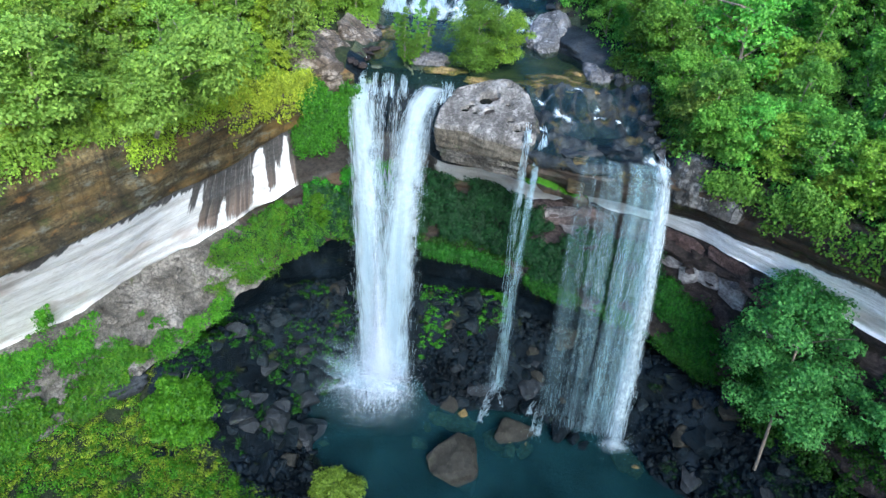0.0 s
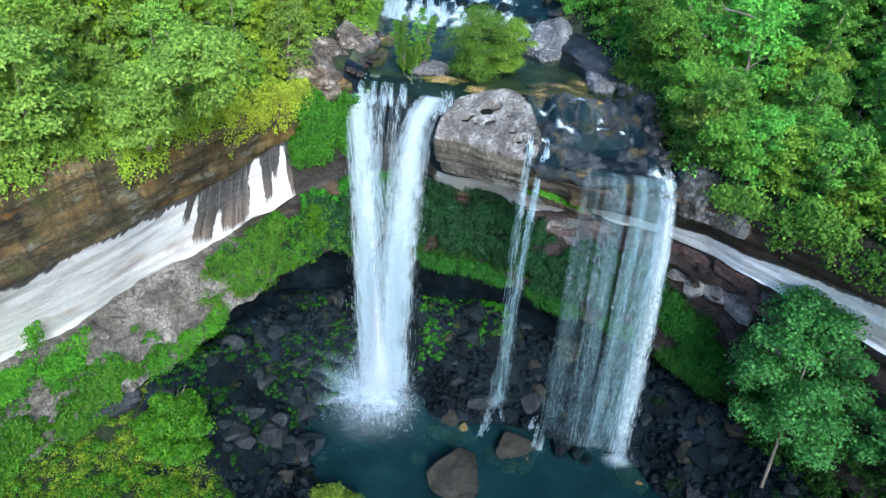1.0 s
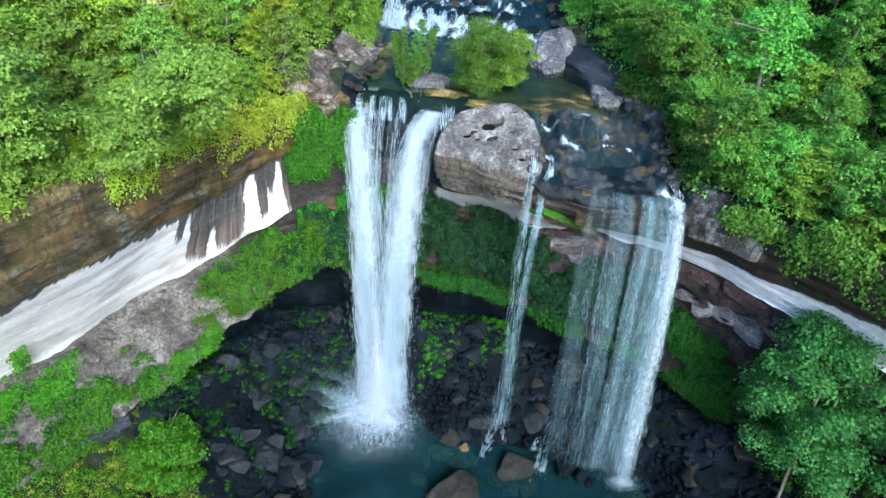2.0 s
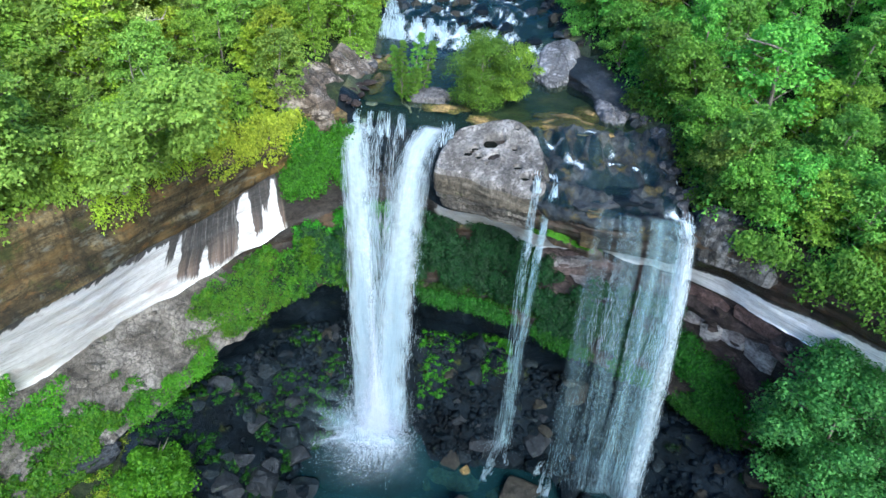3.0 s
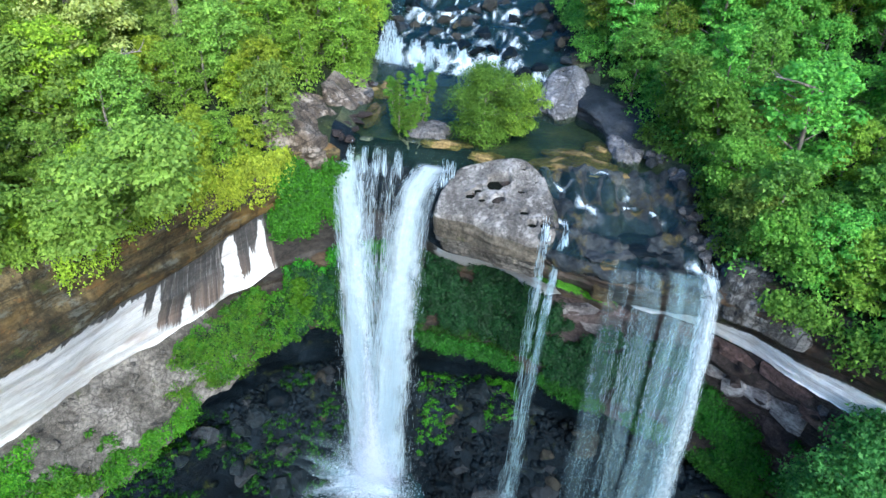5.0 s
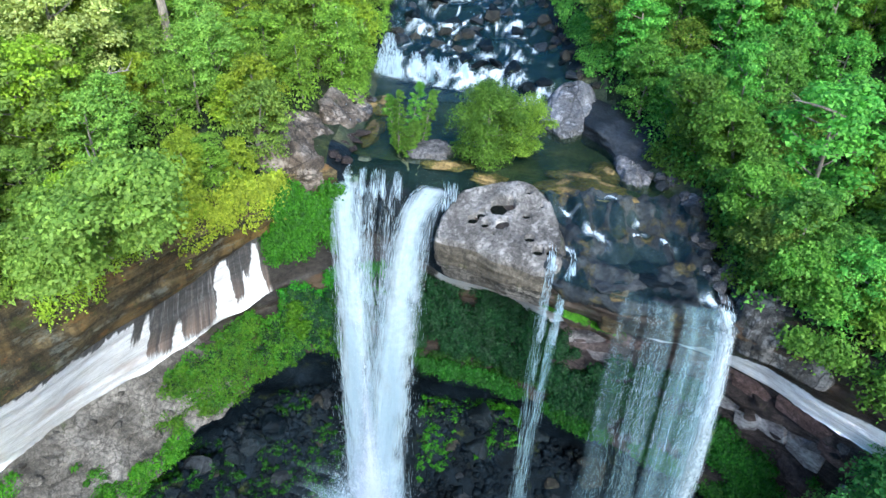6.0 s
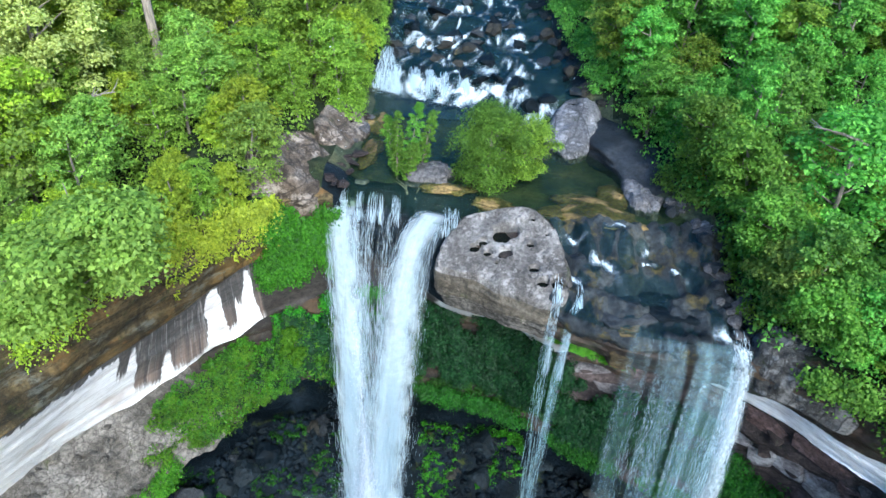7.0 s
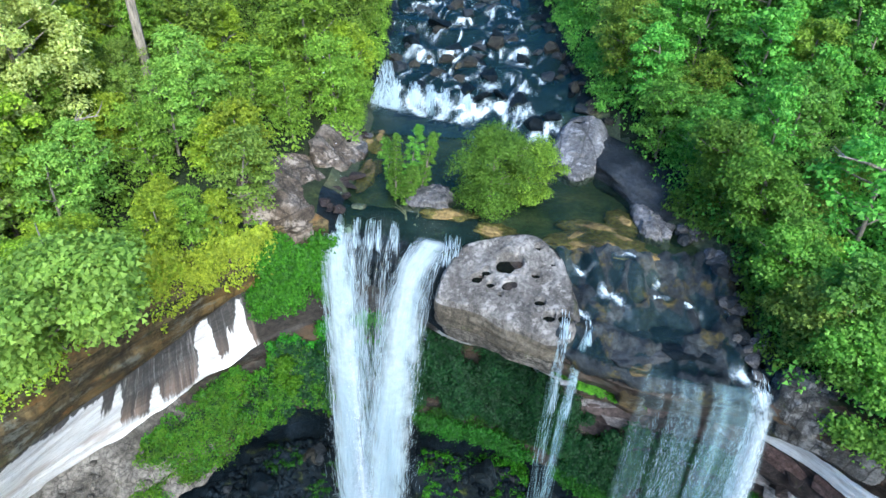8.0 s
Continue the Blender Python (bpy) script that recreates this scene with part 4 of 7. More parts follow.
def droplets(name, places, size, parent, seed, material):
    """Spray: a cloud of separate drops, none larger than a hand."""
    r = np.random.RandomState(seed)
    n = len(places)
    v = r.normal(size=(n, 3, 3))
    v /= np.linalg.norm(v, axis=2)[..., None]
    co = places[:, None, :] + v * (r.uniform(*size, n))[:, None, None]
    return tagged(part(name, raw_mesh(name, co.reshape(-1, 3), np.arange(n * 3).reshape(-1, 3)), material, parent), kind="stuff")


def burst(center, count, wide, deep, high, seed, skew=(0.0, 0.0), power=1.0):
    """Places of drops thrown up round the foot of a fall."""
    r = np.random.RandomState(seed)
    out = r.gamma(1.3, 0.55, count)
    way = r.uniform(0, 2 * np.pi, count)
    x = center[0] + wide * out * np.cos(way) + skew[0] * out
    y = center[1] + deep * out * np.sin(way) + skew[1] * out
    z = center[2] + high * r.exponential(0.5, count) / (0.5 + out) ** power
    return np.column_stack([x, y, z])


main_fall = waterfall("tall white plunging waterfall in two merging streams")
LEFT_LIP, LEFT_FOOT = [(-11.1, 46.5, 28.1), (-10.0, 46.2, 28.1), (-8.8, 46.0, 28.0)], [(-10.6, 42.6, 0.3), (-9.5, 42.0, 0.3), (-8.0, 42.1, 0.3)]
RIGHT_LIP, RIGHT_FOOT = [(-5.5, 45.6, 28.0), (-4.5, 45.2, 28.0), (-3.2, 44.8, 28.1)], [(-9.5, 42.0, 0.3), (-7.9, 41.5, 0.3), (-6.0, 41.8, 0.3)]
MID_LIP, MID_FOOT = [(-9.0, 46.2, 28.0), (-7.4, 46.1, 28.0), (-5.4, 45.6, 28.0)], [(-9.8, 42.9, 0.3), (-8.6, 42.5, 0.3), (-7.2, 42.4, 0.3)]
for s, (lip, foot) in enumerate(((LEFT_LIP, LEFT_FOOT), (RIGHT_LIP, RIGHT_FOOT))):
    sheet(lip, foot, M_FALL, main_fall, seed=5 * s, wobble=0.2, ends=0.38, over=0.7, cols=44)
    strands("falling_threads", lip, foot, 5200, main_fall, 3 + s, M_STRAND, (0.005, 0.015), (0.6, 3.4), 1.7, 1.1, 0.16, 0.13)
    strands("falling_threads", lip, foot, 2600, main_fall, 13 + s, M_STRAND, (0.003, 0.009), (0.3, 1.4), 0.9, 2.0, 0.25, 0.42, 0.05)
sheet(MID_LIP, MID_FOOT, M_WISP, main_fall, seed=11, wobble=0.15, ends=0.3, over=0.4, ragged=0.07, cols=44)
strands("falling_threads", MID_LIP, MID_FOOT, 1100, main_fall, 21, M_STRAND, (0.004, 0.012), (0.8, 2.4), 1.0, 2.6, 0.02, 0.05, 0.0, 0.3, 0.12, 0.35)
strands("falling_threads", MID_LIP, MID_FOOT, 2600, main_fall, 22, M_STRAND, (0.005, 0.014), (0.6, 3.4), 1.2, 1.1, 0.14, 0.14, 0.24, 1.0)
for s, (x, y) in enumerate(((-10.7, 46.9), (-9.9, 46.7), (-8.9, 46.5), (-8.1, 46.5), (-7.6, 46.4), (-6.6, 46.2), (-3.4, 45.3), (-2.9, 45.1))):
    strands("falling_threads", [(x - 0.2, y + 0.3, 28.75), (x + 0.25, y + 0.3, 28.75)], [(x - 0.3, y - 0.9, 27.2), (x + 0.4, y - 1.0, 27.2)], 60, main_fall, 40 + s, M_STRAND, (0.006, 0.014), (0.5, 1.5), 1.6, 2.0, 0.5, 0.05)
foam_patch("foam", -8.6, 39.7, 0.06, 4.4, 4.0, main_fall, 7, 0.08, M_RAPID)
foam_patch("foam", -8.8, 39.4, 0.04, 6.5, 5.0, main_fall, 20, 0.02, M_HAZE)
foam_patch("splash", -8.7, 41.2, 0.05, 2.9, 2.2, main_fall, 3, 1.1)
foam_patch("splash", -9.6, 41.0, 0.05, 3.2, 1.9, main_fall, 4, 0.6)
foam_patch("splash", -7.6, 40.6, 0.05, 1.9, 1.8, main_fall, 9, 0.7)
droplets("spray", burst((-8.4, 41.5, 0.2), 66000, 1.45, 1.1, 5.4, 31, (-0.2, -0.5)), (0.024, 0.056), main_fall, 31, M_FROTH)
droplets("spray", burst((-10.6, 40.7, 0.2), 9000, 1.3, 0.7, 1.0, 33, (-1.0, -0.4)), (0.012, 0.034), main_fall, 33, M_FROTH)
droplets("spray_mist", burst((-11.2, 41.0, 0.4), 20000, 2.0, 1.2, 2.4, 34, (-1.0, 0.2), 0.4), (0.008, 0.018), main_fall, 34, M_STRAND)
droplets("spray_mist", burst((-8.6, 42.2, 1.0), 22000, 1.8, 0.8, 6.0, 35, (0, 0), 0.4), (0.01, 0.024), main_fall, 35, M_STRAND)


def mist(cx, cy, z, wide, high, turn, seed, parent):
    """A thin drifting bank of spray, ragged and fading to nothing at its rim."""
    n, m = 14, 26
    V, uv, edge = [], [], []
    for i in range(n):
        for j in range(m):
            a, b = 2 * j / (m - 1) - 1, i / (n - 1)
            bow = 0.5 * noise.noise(Vector((a * 1.7, b * 1.3, seed)))
            V.append((cx + wide * a * math.cos(turn) - bow * math.sin(turn), cy + wide * a * math.sin(turn) + bow * math.cos(turn) - 0.6 * b, z + high * b))
            uv.append((wide * a + seed * 3.1, high * b + seed))
            ragged = 1 + 0.45 * noise.noise(Vector((a * 2.4 + seed, b * 2.2, 2.0)))
            edge.append(min(0.8, 1.7 * (1 - a * a) ** 2 * (1 - b) ** 1.3 * min(1.0, 0.3 + 5 * b) * max(0.0, ragged)))
    me = raw_mesh("mist", V, grid_faces(n, m), uv, edge)
    me.polygons.foreach_set("use_smooth", np.ones(len(me.polygons), bool))
    part("mist", me, M_MIST, parent)


for s, (x, y, wide, high, turn) in enumerate(((-10.4, 41.2, 3.4, 4.4, 0.1), (-12.0, 40.6, 4.2, 3.6, -0.1), (-13.4, 41.4, 4.6, 3.8, 0.15), (-15.4, 42.0, 4.6, 3.6, -0.15), (-16.8, 41.0, 4.0, 2.8, 0.2), (-13.0, 42.4, 5.0, 5.0, 0.0), (-8.4, 42.6, 3.4, 6.0, 0.0),
                                                  (-11.2, 39.8, 3.6, 2.6, 0.2), (-18.4, 42.2, 3.6, 2.6, 0.0), (-7.2, 40.4, 2.8, 3.0, -0.2))):
    mist(x, y, 0.15, wide, high, turn, 3 * s + 1, main_fall)
jet = random.Random(77)
for s in range(46):
    way = radians(jet.uniform(-205, -40))
    far, tall = jet.uniform(1.2, 4.4), jet.uniform(0.4, 1.6)
    x, y = jet.uniform(-10.6, -6.8), jet.uniform(40.9, 41.6)
    r = np.random.RandomState(500 + s)
    k = r.beta(1.2, 2.2, 130)
    arc = np.column_stack([x + far * k * math.cos(way), y + 0.8 * far * k * math.sin(way), 0.15 + tall * (4 * k * (1 - k) + 0.2 * (1 - k))])
    droplets("splash_jet", arc + r.normal(size=(130, 3)) * 0.09 * (0.4 + 2 * k)[:, None], (0.02, 0.05), main_fall, s, M_FROTH)
r = np.random.RandomState(91)
k = r.uniform(0, 1, 1600)
ridge = np.column_stack([-10.8 - 3.8 * k, 40.4 - 1.3 * k, 0.2 + 0.5 * (1 - k)]) + r.normal(size=(1600, 3)) * 0.12 * (0.6 + k)[:, None]
droplets("splash_jet", ridge, (0.02, 0.055), main_fall, 91, M_FROTH)

thin_fall = waterfall("thin double strand of falling water")
THIN = (([(2.7, 39.9, 27.3), (3.15, 39.8, 27.3)], [(1.9, 38.0, 4.0), (2.8, 38.0, 4.0)], 420), ([(3.85, 39.7, 27.2), (4.2, 39.6, 27.2)], [(2.3, 38.0, 4.0), (3.1, 37.9, 4.0)], 280))
for s, (lip, foot, count) in enumerate(THIN):
    sheet(lip, foot, M_VEIL, thin_fall, seed=21 + s, cols=10, over=0.7, fade=0.8, ends=0.35)
    strands("falling_threads", lip, foot, count, thin_fall, 60 + s, M_VEIL_DROP, (0.002, 0.006), (0.8, 4.0), 1.5, 3.0, 0.1, 0.12)
    strands("falling_threads", lip, foot, 320, thin_fall, 160 + s, M_STRAND, (0.004, 0.011), (0.4, 1.8), 1.5, 3.0, 0.1, 0.05, 0.0, 0.22)
    strands("falling_threads", [(p[0], p[1] + 0.9, p[2] + 0.55) for p in lip], [(p[0], p[1] - 0.15, p[2] - 0.6) for p in lip], 90, thin_fall, 64 + s, M_STRAND, (0.008, 0.018), (0.25, 0.7), 1.4, 3.0, 0.3, 0.04)
for s, (a, b) in enumerate((((2.2, 38.0, 4.2), (1.2, 37.2, 0.5)), ((2.4, 37.9, 3.9), (1.7, 37.3, 1.2)), ((2.6, 37.9, 3.9), (3.1, 37.4, 2.4)))):
    strands("falling_threads", [(a[0] - 0.15, a[1], a[2]), (a[0] + 0.15, a[1], a[2])], [(b[0] - 0.2, b[1], b[2]), (b[0] + 0.2, b[1], b[2])], (150, 80, 30)[s], thin_fall, 67 + s, M_STRAND, (0.008, 0.02), (0.2, 0.6), 1.4, 3.0, 0.3, 0.07)
droplets("spray", burst((2.3, 37.9, 4.0), 900, 0.5, 0.4, 0.9, 36, (-0.2, 0)), (0.015, 0.04), thin_fall, 36, M_STRAND)
droplets("spray_mist", burst((2.2, 37.9, 3.8), 4000, 1.0, 0.6, 1.8, 37), (0.008, 0.018), thin_fall, 37, M_STRAND)

veil_fall = waterfall("broad veil of falling water in loose white strands")
VEIL_A = [(6.5, 37.9, 26.75), (7.8, 37.4, 26.75), (9.1, 37.1, 26.75)], [(6.0, 37.0, 2.0), (8.2, 36.8, 1.4), (10.0, 36.7, 0.9)]
VEIL_B = [(9.5, 37.1, 26.65), (10.5, 36.95, 26.65), (11.4, 36.95, 26.65)], [(10.0, 36.8, 0.9), (11.5, 36.6, 0.8), (13.2, 36.7, 0.8)]
VEIL_C = [(11.1, 37.3, 26.9), (11.5, 37.1, 26.9), (11.9, 37.2, 26.9)], [(12.3, 36.7, 0.8), (13.0, 36.5, 0.8), (13.9, 36.7, 0.8)]
sheet(*VEIL_A, M_VEIL, veil_fall, seed=31, wobble=0.1, over=0.3, fade=0.5, cols=40)
for s, back in enumerate((0.0, 0.35)):
    sheet(*[[(x, y + back, z) for x, y, z in line] for line in VEIL_B], M_VEIL, veil_fall, seed=35 + 6 * s, wobble=0.12, over=0.3, cols=36)
    sheet(*[[(x, y - back, z) for x, y, z in line] for line in VEIL_C], M_SPRAY, veil_fall, ends=0.45, seed=39 + 6 * s, wobble=0.15, over=0.6)
for k, fall in enumerate((VEIL_A, VEIL_B)):
    strands("falling_threads", *fall, 1700, veil_fall, 71 + k, M_STRAND, (0.002, 0.0055), (0.12, 1.0), 1.0, 3.2, 0.012, 0.05, 0.0, 0.4, 0.1, 0.26)
    strands("falling_threads", *fall, (420, 900)[k], veil_fall, 171 + k, M_VEIL_DROP, (0.0014, 0.0032), (0.8, 3.5), 1.0, 2.4, 0.012, 0.1, 0.2, 1.0, 0.08, 0.34)
    strands("falling_threads", *fall, (900, 1800)[k], veil_fall, 271 + k, M_VEIL_DROP, (0.002, 0.004), (0.15, 0.6), 1.0, 2.4, 0.02, 0.12, 0.1, 1.0, 0.03, 0.34)
strands("falling_threads", *VEIL_C, 2600, veil_fall, 73, M_STRAND, (0.005, 0.012), (0.5, 2.6), 1.5, 1.4, 0.14, 0.12)
strands("falling_threads", *VEIL_C, 900, veil_fall, 75, M_FROTH, (0.007, 0.017), (0.4, 1.6), 1.6, 1.4, 0.1, 0.05, 0.0, 0.3)
strands("falling_threads", [(11.2, 38.0, 27.4), (11.8, 38.0, 27.4)], [(11.2, 36.9, 26.2), (12.0, 36.9, 26.2)], 110, veil_fall, 74, M_STRAND, (0.008, 0.018), (0.2, 0.5), 1.4, 2.0, 0.4, 0.06)
for s, (a, b) in enumerate((((6.1, 37.0, 3.2), (5.9, 36.5, 0.6)), ((6.5, 37.0, 3.4), (6.5, 36.4, 0.4)), ((5.9, 37.0, 4.2), (5.4, 36.8, 2.6)))):
    strands("falling_threads", [(a[0] - 0.15, a[1], a[2]), (a[0] + 0.15, a[1], a[2])], [(b[0] - 0.2, b[1], b[2]), (b[0] + 0.2, b[1], b[2])], 90, veil_fall, 76 + s, M_STRAND, (0.008, 0.02), (0.2, 0.6), 1.4, 3.0, 0.3, 0.06)
foam_patch("splash", 13.1, 36.3, 0.1, 1.6, 0.9, veil_fall, 6, 0.8)
droplets("spray", burst((13.1, 36.4, 0.6), 2600, 0.8, 0.5, 1.0, 38, (0, -0.1)), (0.02, 0.05), veil_fall, 38, M_STRAND)
droplets("spray", burst((6.3, 36.4, 0.4), 700, 0.35, 0.3, 0.7, 39), (0.015, 0.04), veil_fall, 39, M_STRAND)
droplets("spray_mist", burst((10.5, 36.8, 1.0), 16000, 2.6, 0.5, 4.0, 40, (0, 0), 0.3), (0.008, 0.018), veil_fall, 40, M_STRAND)


# ---- rapids of the river ----
def white_water(name, x0, x1, y0, y1, count, cut, seed, label):
    """Broken white water on the river: drops and flecks where the surface falls or breaks over rocks."""
    r = np.random.RandomState(seed)
    x, y = r.uniform(x0, x1, count), r.uniform(y0, y1, count)
    ok = (x > river_left(y) + 0.2) & (x < river_right(y) - 0.1) & ~inside_poly(x, y, GORGE)
    x, y = x[ok], y[ok]
    z = river_level(x, y)
    fall = (river_level(x, y + 0.25) - z) / 0.25
    k = np.array([noise.noise(Vector((a * 0.45, b * 0.32, seed))) + 0.7 * noise.noise(Vector((a * 1.3 + b * 0.4, b * 0.7, 3.0))) + 0.35 * noise.noise(Vector((a * 3.5, b * 1.6, 5.0))) for a, b in zip(x, y)])
    k = k * 0.55 + 0.5 * np.clip(fall, -0.2, 0.9)
    for a, b, w, d in [(a, b - 0.9 * s, 0.75 * s, 0.5 * s) for a, b, s in RAPID_DOMES] + list(CASCADES):
        k = k + 0.75 * np.exp(-((x - a) / w) ** 2 - ((y - b) / d) ** 2)
    ok = k > cut + r.exponential(0.16, len(k)) - 0.1
    p = np.column_stack([x, y, z + 0.02 + 0.14 * np.clip(k - cut, 0, 1) * r.uniform(0, 1, len(k))])[ok]
    base = tagged(new(name), label, "white water", "white water of the river")
    droplets("foam_fleck", p, (0.02, 0.055), base, seed, M_STRAND)


white_water("white_water", -17, 5, 58, 84, 60000, 0.55, 81, "scattered drops flying over the rapids")
RUNS = [((-10.7, 66.6, 32.0), (-10.1, 66.5, 32.0), (-11.4, 63.4, 29.2), (-9.0, 63.0, 29.2), 900), ((-9.6, 65.2, 31.0), (-3.4, 63.1, 30.9), (-9.6, 63.1, 29.1), (-3.0, 61.2, 29.1), 1700)]
for k, (a, b, c, d, count) in enumerate(RUNS):
    base = tagged(new("rapid"), "wide white cascade across the river" if k else "narrow white chute beside the river bank", "rapids", "rapids of the river")
    strands("falling_threads", [a, b], [c, d], count, base, 120 + k, M_STRAND, (0.008, 0.02), (0.3, 1.0), 1.1, 1.1, 0.2, 0.1, 0.0, 1.0, 0.05, 0.3)
    for t in range(4):
        f = (t + 0.5) / 4
        mid = [p * (1 - f) + q * f for p, q in zip(c, d)]
        droplets("spray", burst((mid[0], mid[1] - 0.1, mid[2]), count // 3, 0.2 * abs(d[0] - c[0]), 0.4, 0.4, 140 + 5 * k + t), (0.015, 0.045), base, 140 + 5 * k + t, M_STRAND)
# ---- rocks ----
def floor_at(x, y):
    return float(gorge_floor(np.array([float(x)]), np.array([float(y)]))[0])


def boulder_mesh(seed, rough=0.25, flat=0.75, cut=0.75):
    """A worn block: a ball cut by random planes, with lumps."""
    rng = random.Random(seed)
    bm = bmesh.new()
    bmesh.ops.create_icosphere(bm, subdivisions=3, radius=1)
    planes = []
    for _ in range(15):
        v = Vector((rng.gauss(0, 1), rng.gauss(0, 1), rng.gauss(0, 1))).normalized()
        planes.append((v, rng.uniform(0.38, 0.8)))
    for v in bm.verts:
        for n, d in planes:
            k = v.co.dot(n) - d
            if k > 0:
                v.co -= n * k * 0.95
        v.co *= 1 + rough * 0.4 * fbm(v.co.x * 1.7 + seed * 3, v.co.y * 1.7, v.co.z * 1.7, 4)
        v.co.z *= flat
    me = bpy.data.meshes.new("boulder")
    bm.to_mesh(me)
    bm.free()
    return me


BOULDERS = [boulder_mesh(s, 0.3, 0.42 + 0.08 * (s % 4)) for s in range(10)]


def boulder(x, y, z, size, seed, material, label, group, name="boulder"):
    rng = random.Random(seed)
    key = (seed % len(BOULDERS), material.name)
    if key not in ROCK_KINDS:
        ROCK_KINDS[key] = BOULDERS[key[0]].copy()
        ROCK_KINDS[key].materials.append(material)
    ob = new(name, ROCK_KINDS[key])
    s = [size * rng.uniform(0.8, 1.25) for _ in range(3)]
    ob.matrix_world = pose(x, y, z, rng.uniform(-24, 24), rng.uniform(-24, 24), rng.uniform(0, 360)) @ Matrix.Diagonal((*s, 1))
    return tagged(ob, label, "boulder", group)


ROCK_KINDS = {}


def outcrop(name, cx, cy, cz, rx, ry, rz, turn, material, label, seed, holes=(), square=3.0, lump=0.12, res=48, tilt=0.2):
    """Bedrock hump: a rounded block with bedding, and potholes (x, y, radius) sunk into its top."""
    n, m = res, res * 2
    tops = {}
    V = np.zeros((n, m, 3))
    rot = Matrix.Rotation(radians(turn), 3, "Z")
    for i in range(n):
        p = math.pi * (i / (n - 1) - 0.5)
        for j in range(m):
            a = 2 * math.pi * j / (m - 1)
            v = Vector((math.cos(p) * math.cos(a), math.cos(p) * math.sin(a), math.sin(p)))
            k = (abs(v.x) ** square + abs(v.y) ** square + abs(v.z) ** square) ** (-1 / square)
            v *= k
            f = 1 + lump * fbm(v.x * 1.6 + seed, v.y * 1.6, v.z * 1.6, 5) + 0.008 * noise.noise(Vector((v.x, v.y, v.z * 9 + seed)))
            q = Vector((v.x * rx * f, v.y * ry * f, v.z * rz * f))
            q = rot @ q
            if holes and q.z > 0:
                q.z -= tilt * max(0.0, 2.0 - q.y) * min(1.0, q.z / rz)
            for hx, hy, hr in holes:
                d = math.hypot((q.x + cx - hx), (q.y + cy - hy) * 1.25)
                if d < hr and q.z > 0:
                    tops[hx, hy, hr] = min(tops.get((hx, hy, hr), 99.0), cz + q.z)
                    q.z -= min(1.2, 3.6 * hr) * (1 - (d / hr) ** 8)
            V[i, j] = (cx + q.x, cy + q.y, cz + q.z)
    for (hx, hy, hr), z in tops.items():
        puddle(hx, hy, z - 0.06, hr * 0.97)
    return tagged(grid_object(name, V, material), label, "rock", "", "structure")


def puddle(x, y, z, r):
    """Dark water disc in a pothole, put in for the shade of the deep pit."""
    bm = bmesh.new()
    ring = [bm.verts.new((r * math.cos(0.4 * k), 0.8 * r * math.sin(0.4 * k), 0)) for k in range(15)]
    low = [bm.verts.new((v.co.x * 0.8, v.co.y * 0.8, -0.15)) for v in ring]
    bm.faces.new(ring)
    for k in range(15):
        bm.faces.new((ring[k], low[k], low[(k + 1) % 15], ring[(k + 1) % 15]))
    me = bpy.data.meshes.new("pothole_water")
    bm.to_mesh(me)
    bm.free()
    me.materials.append(M_PIT_SHADE)
    ob = new("pothole_water", me)
    ob.matrix_world = pose(x, y, z)
    tagged(ob, "dark water disc in a pothole of the rock, standing for its shade", "puddle", "potholes of the rocks")


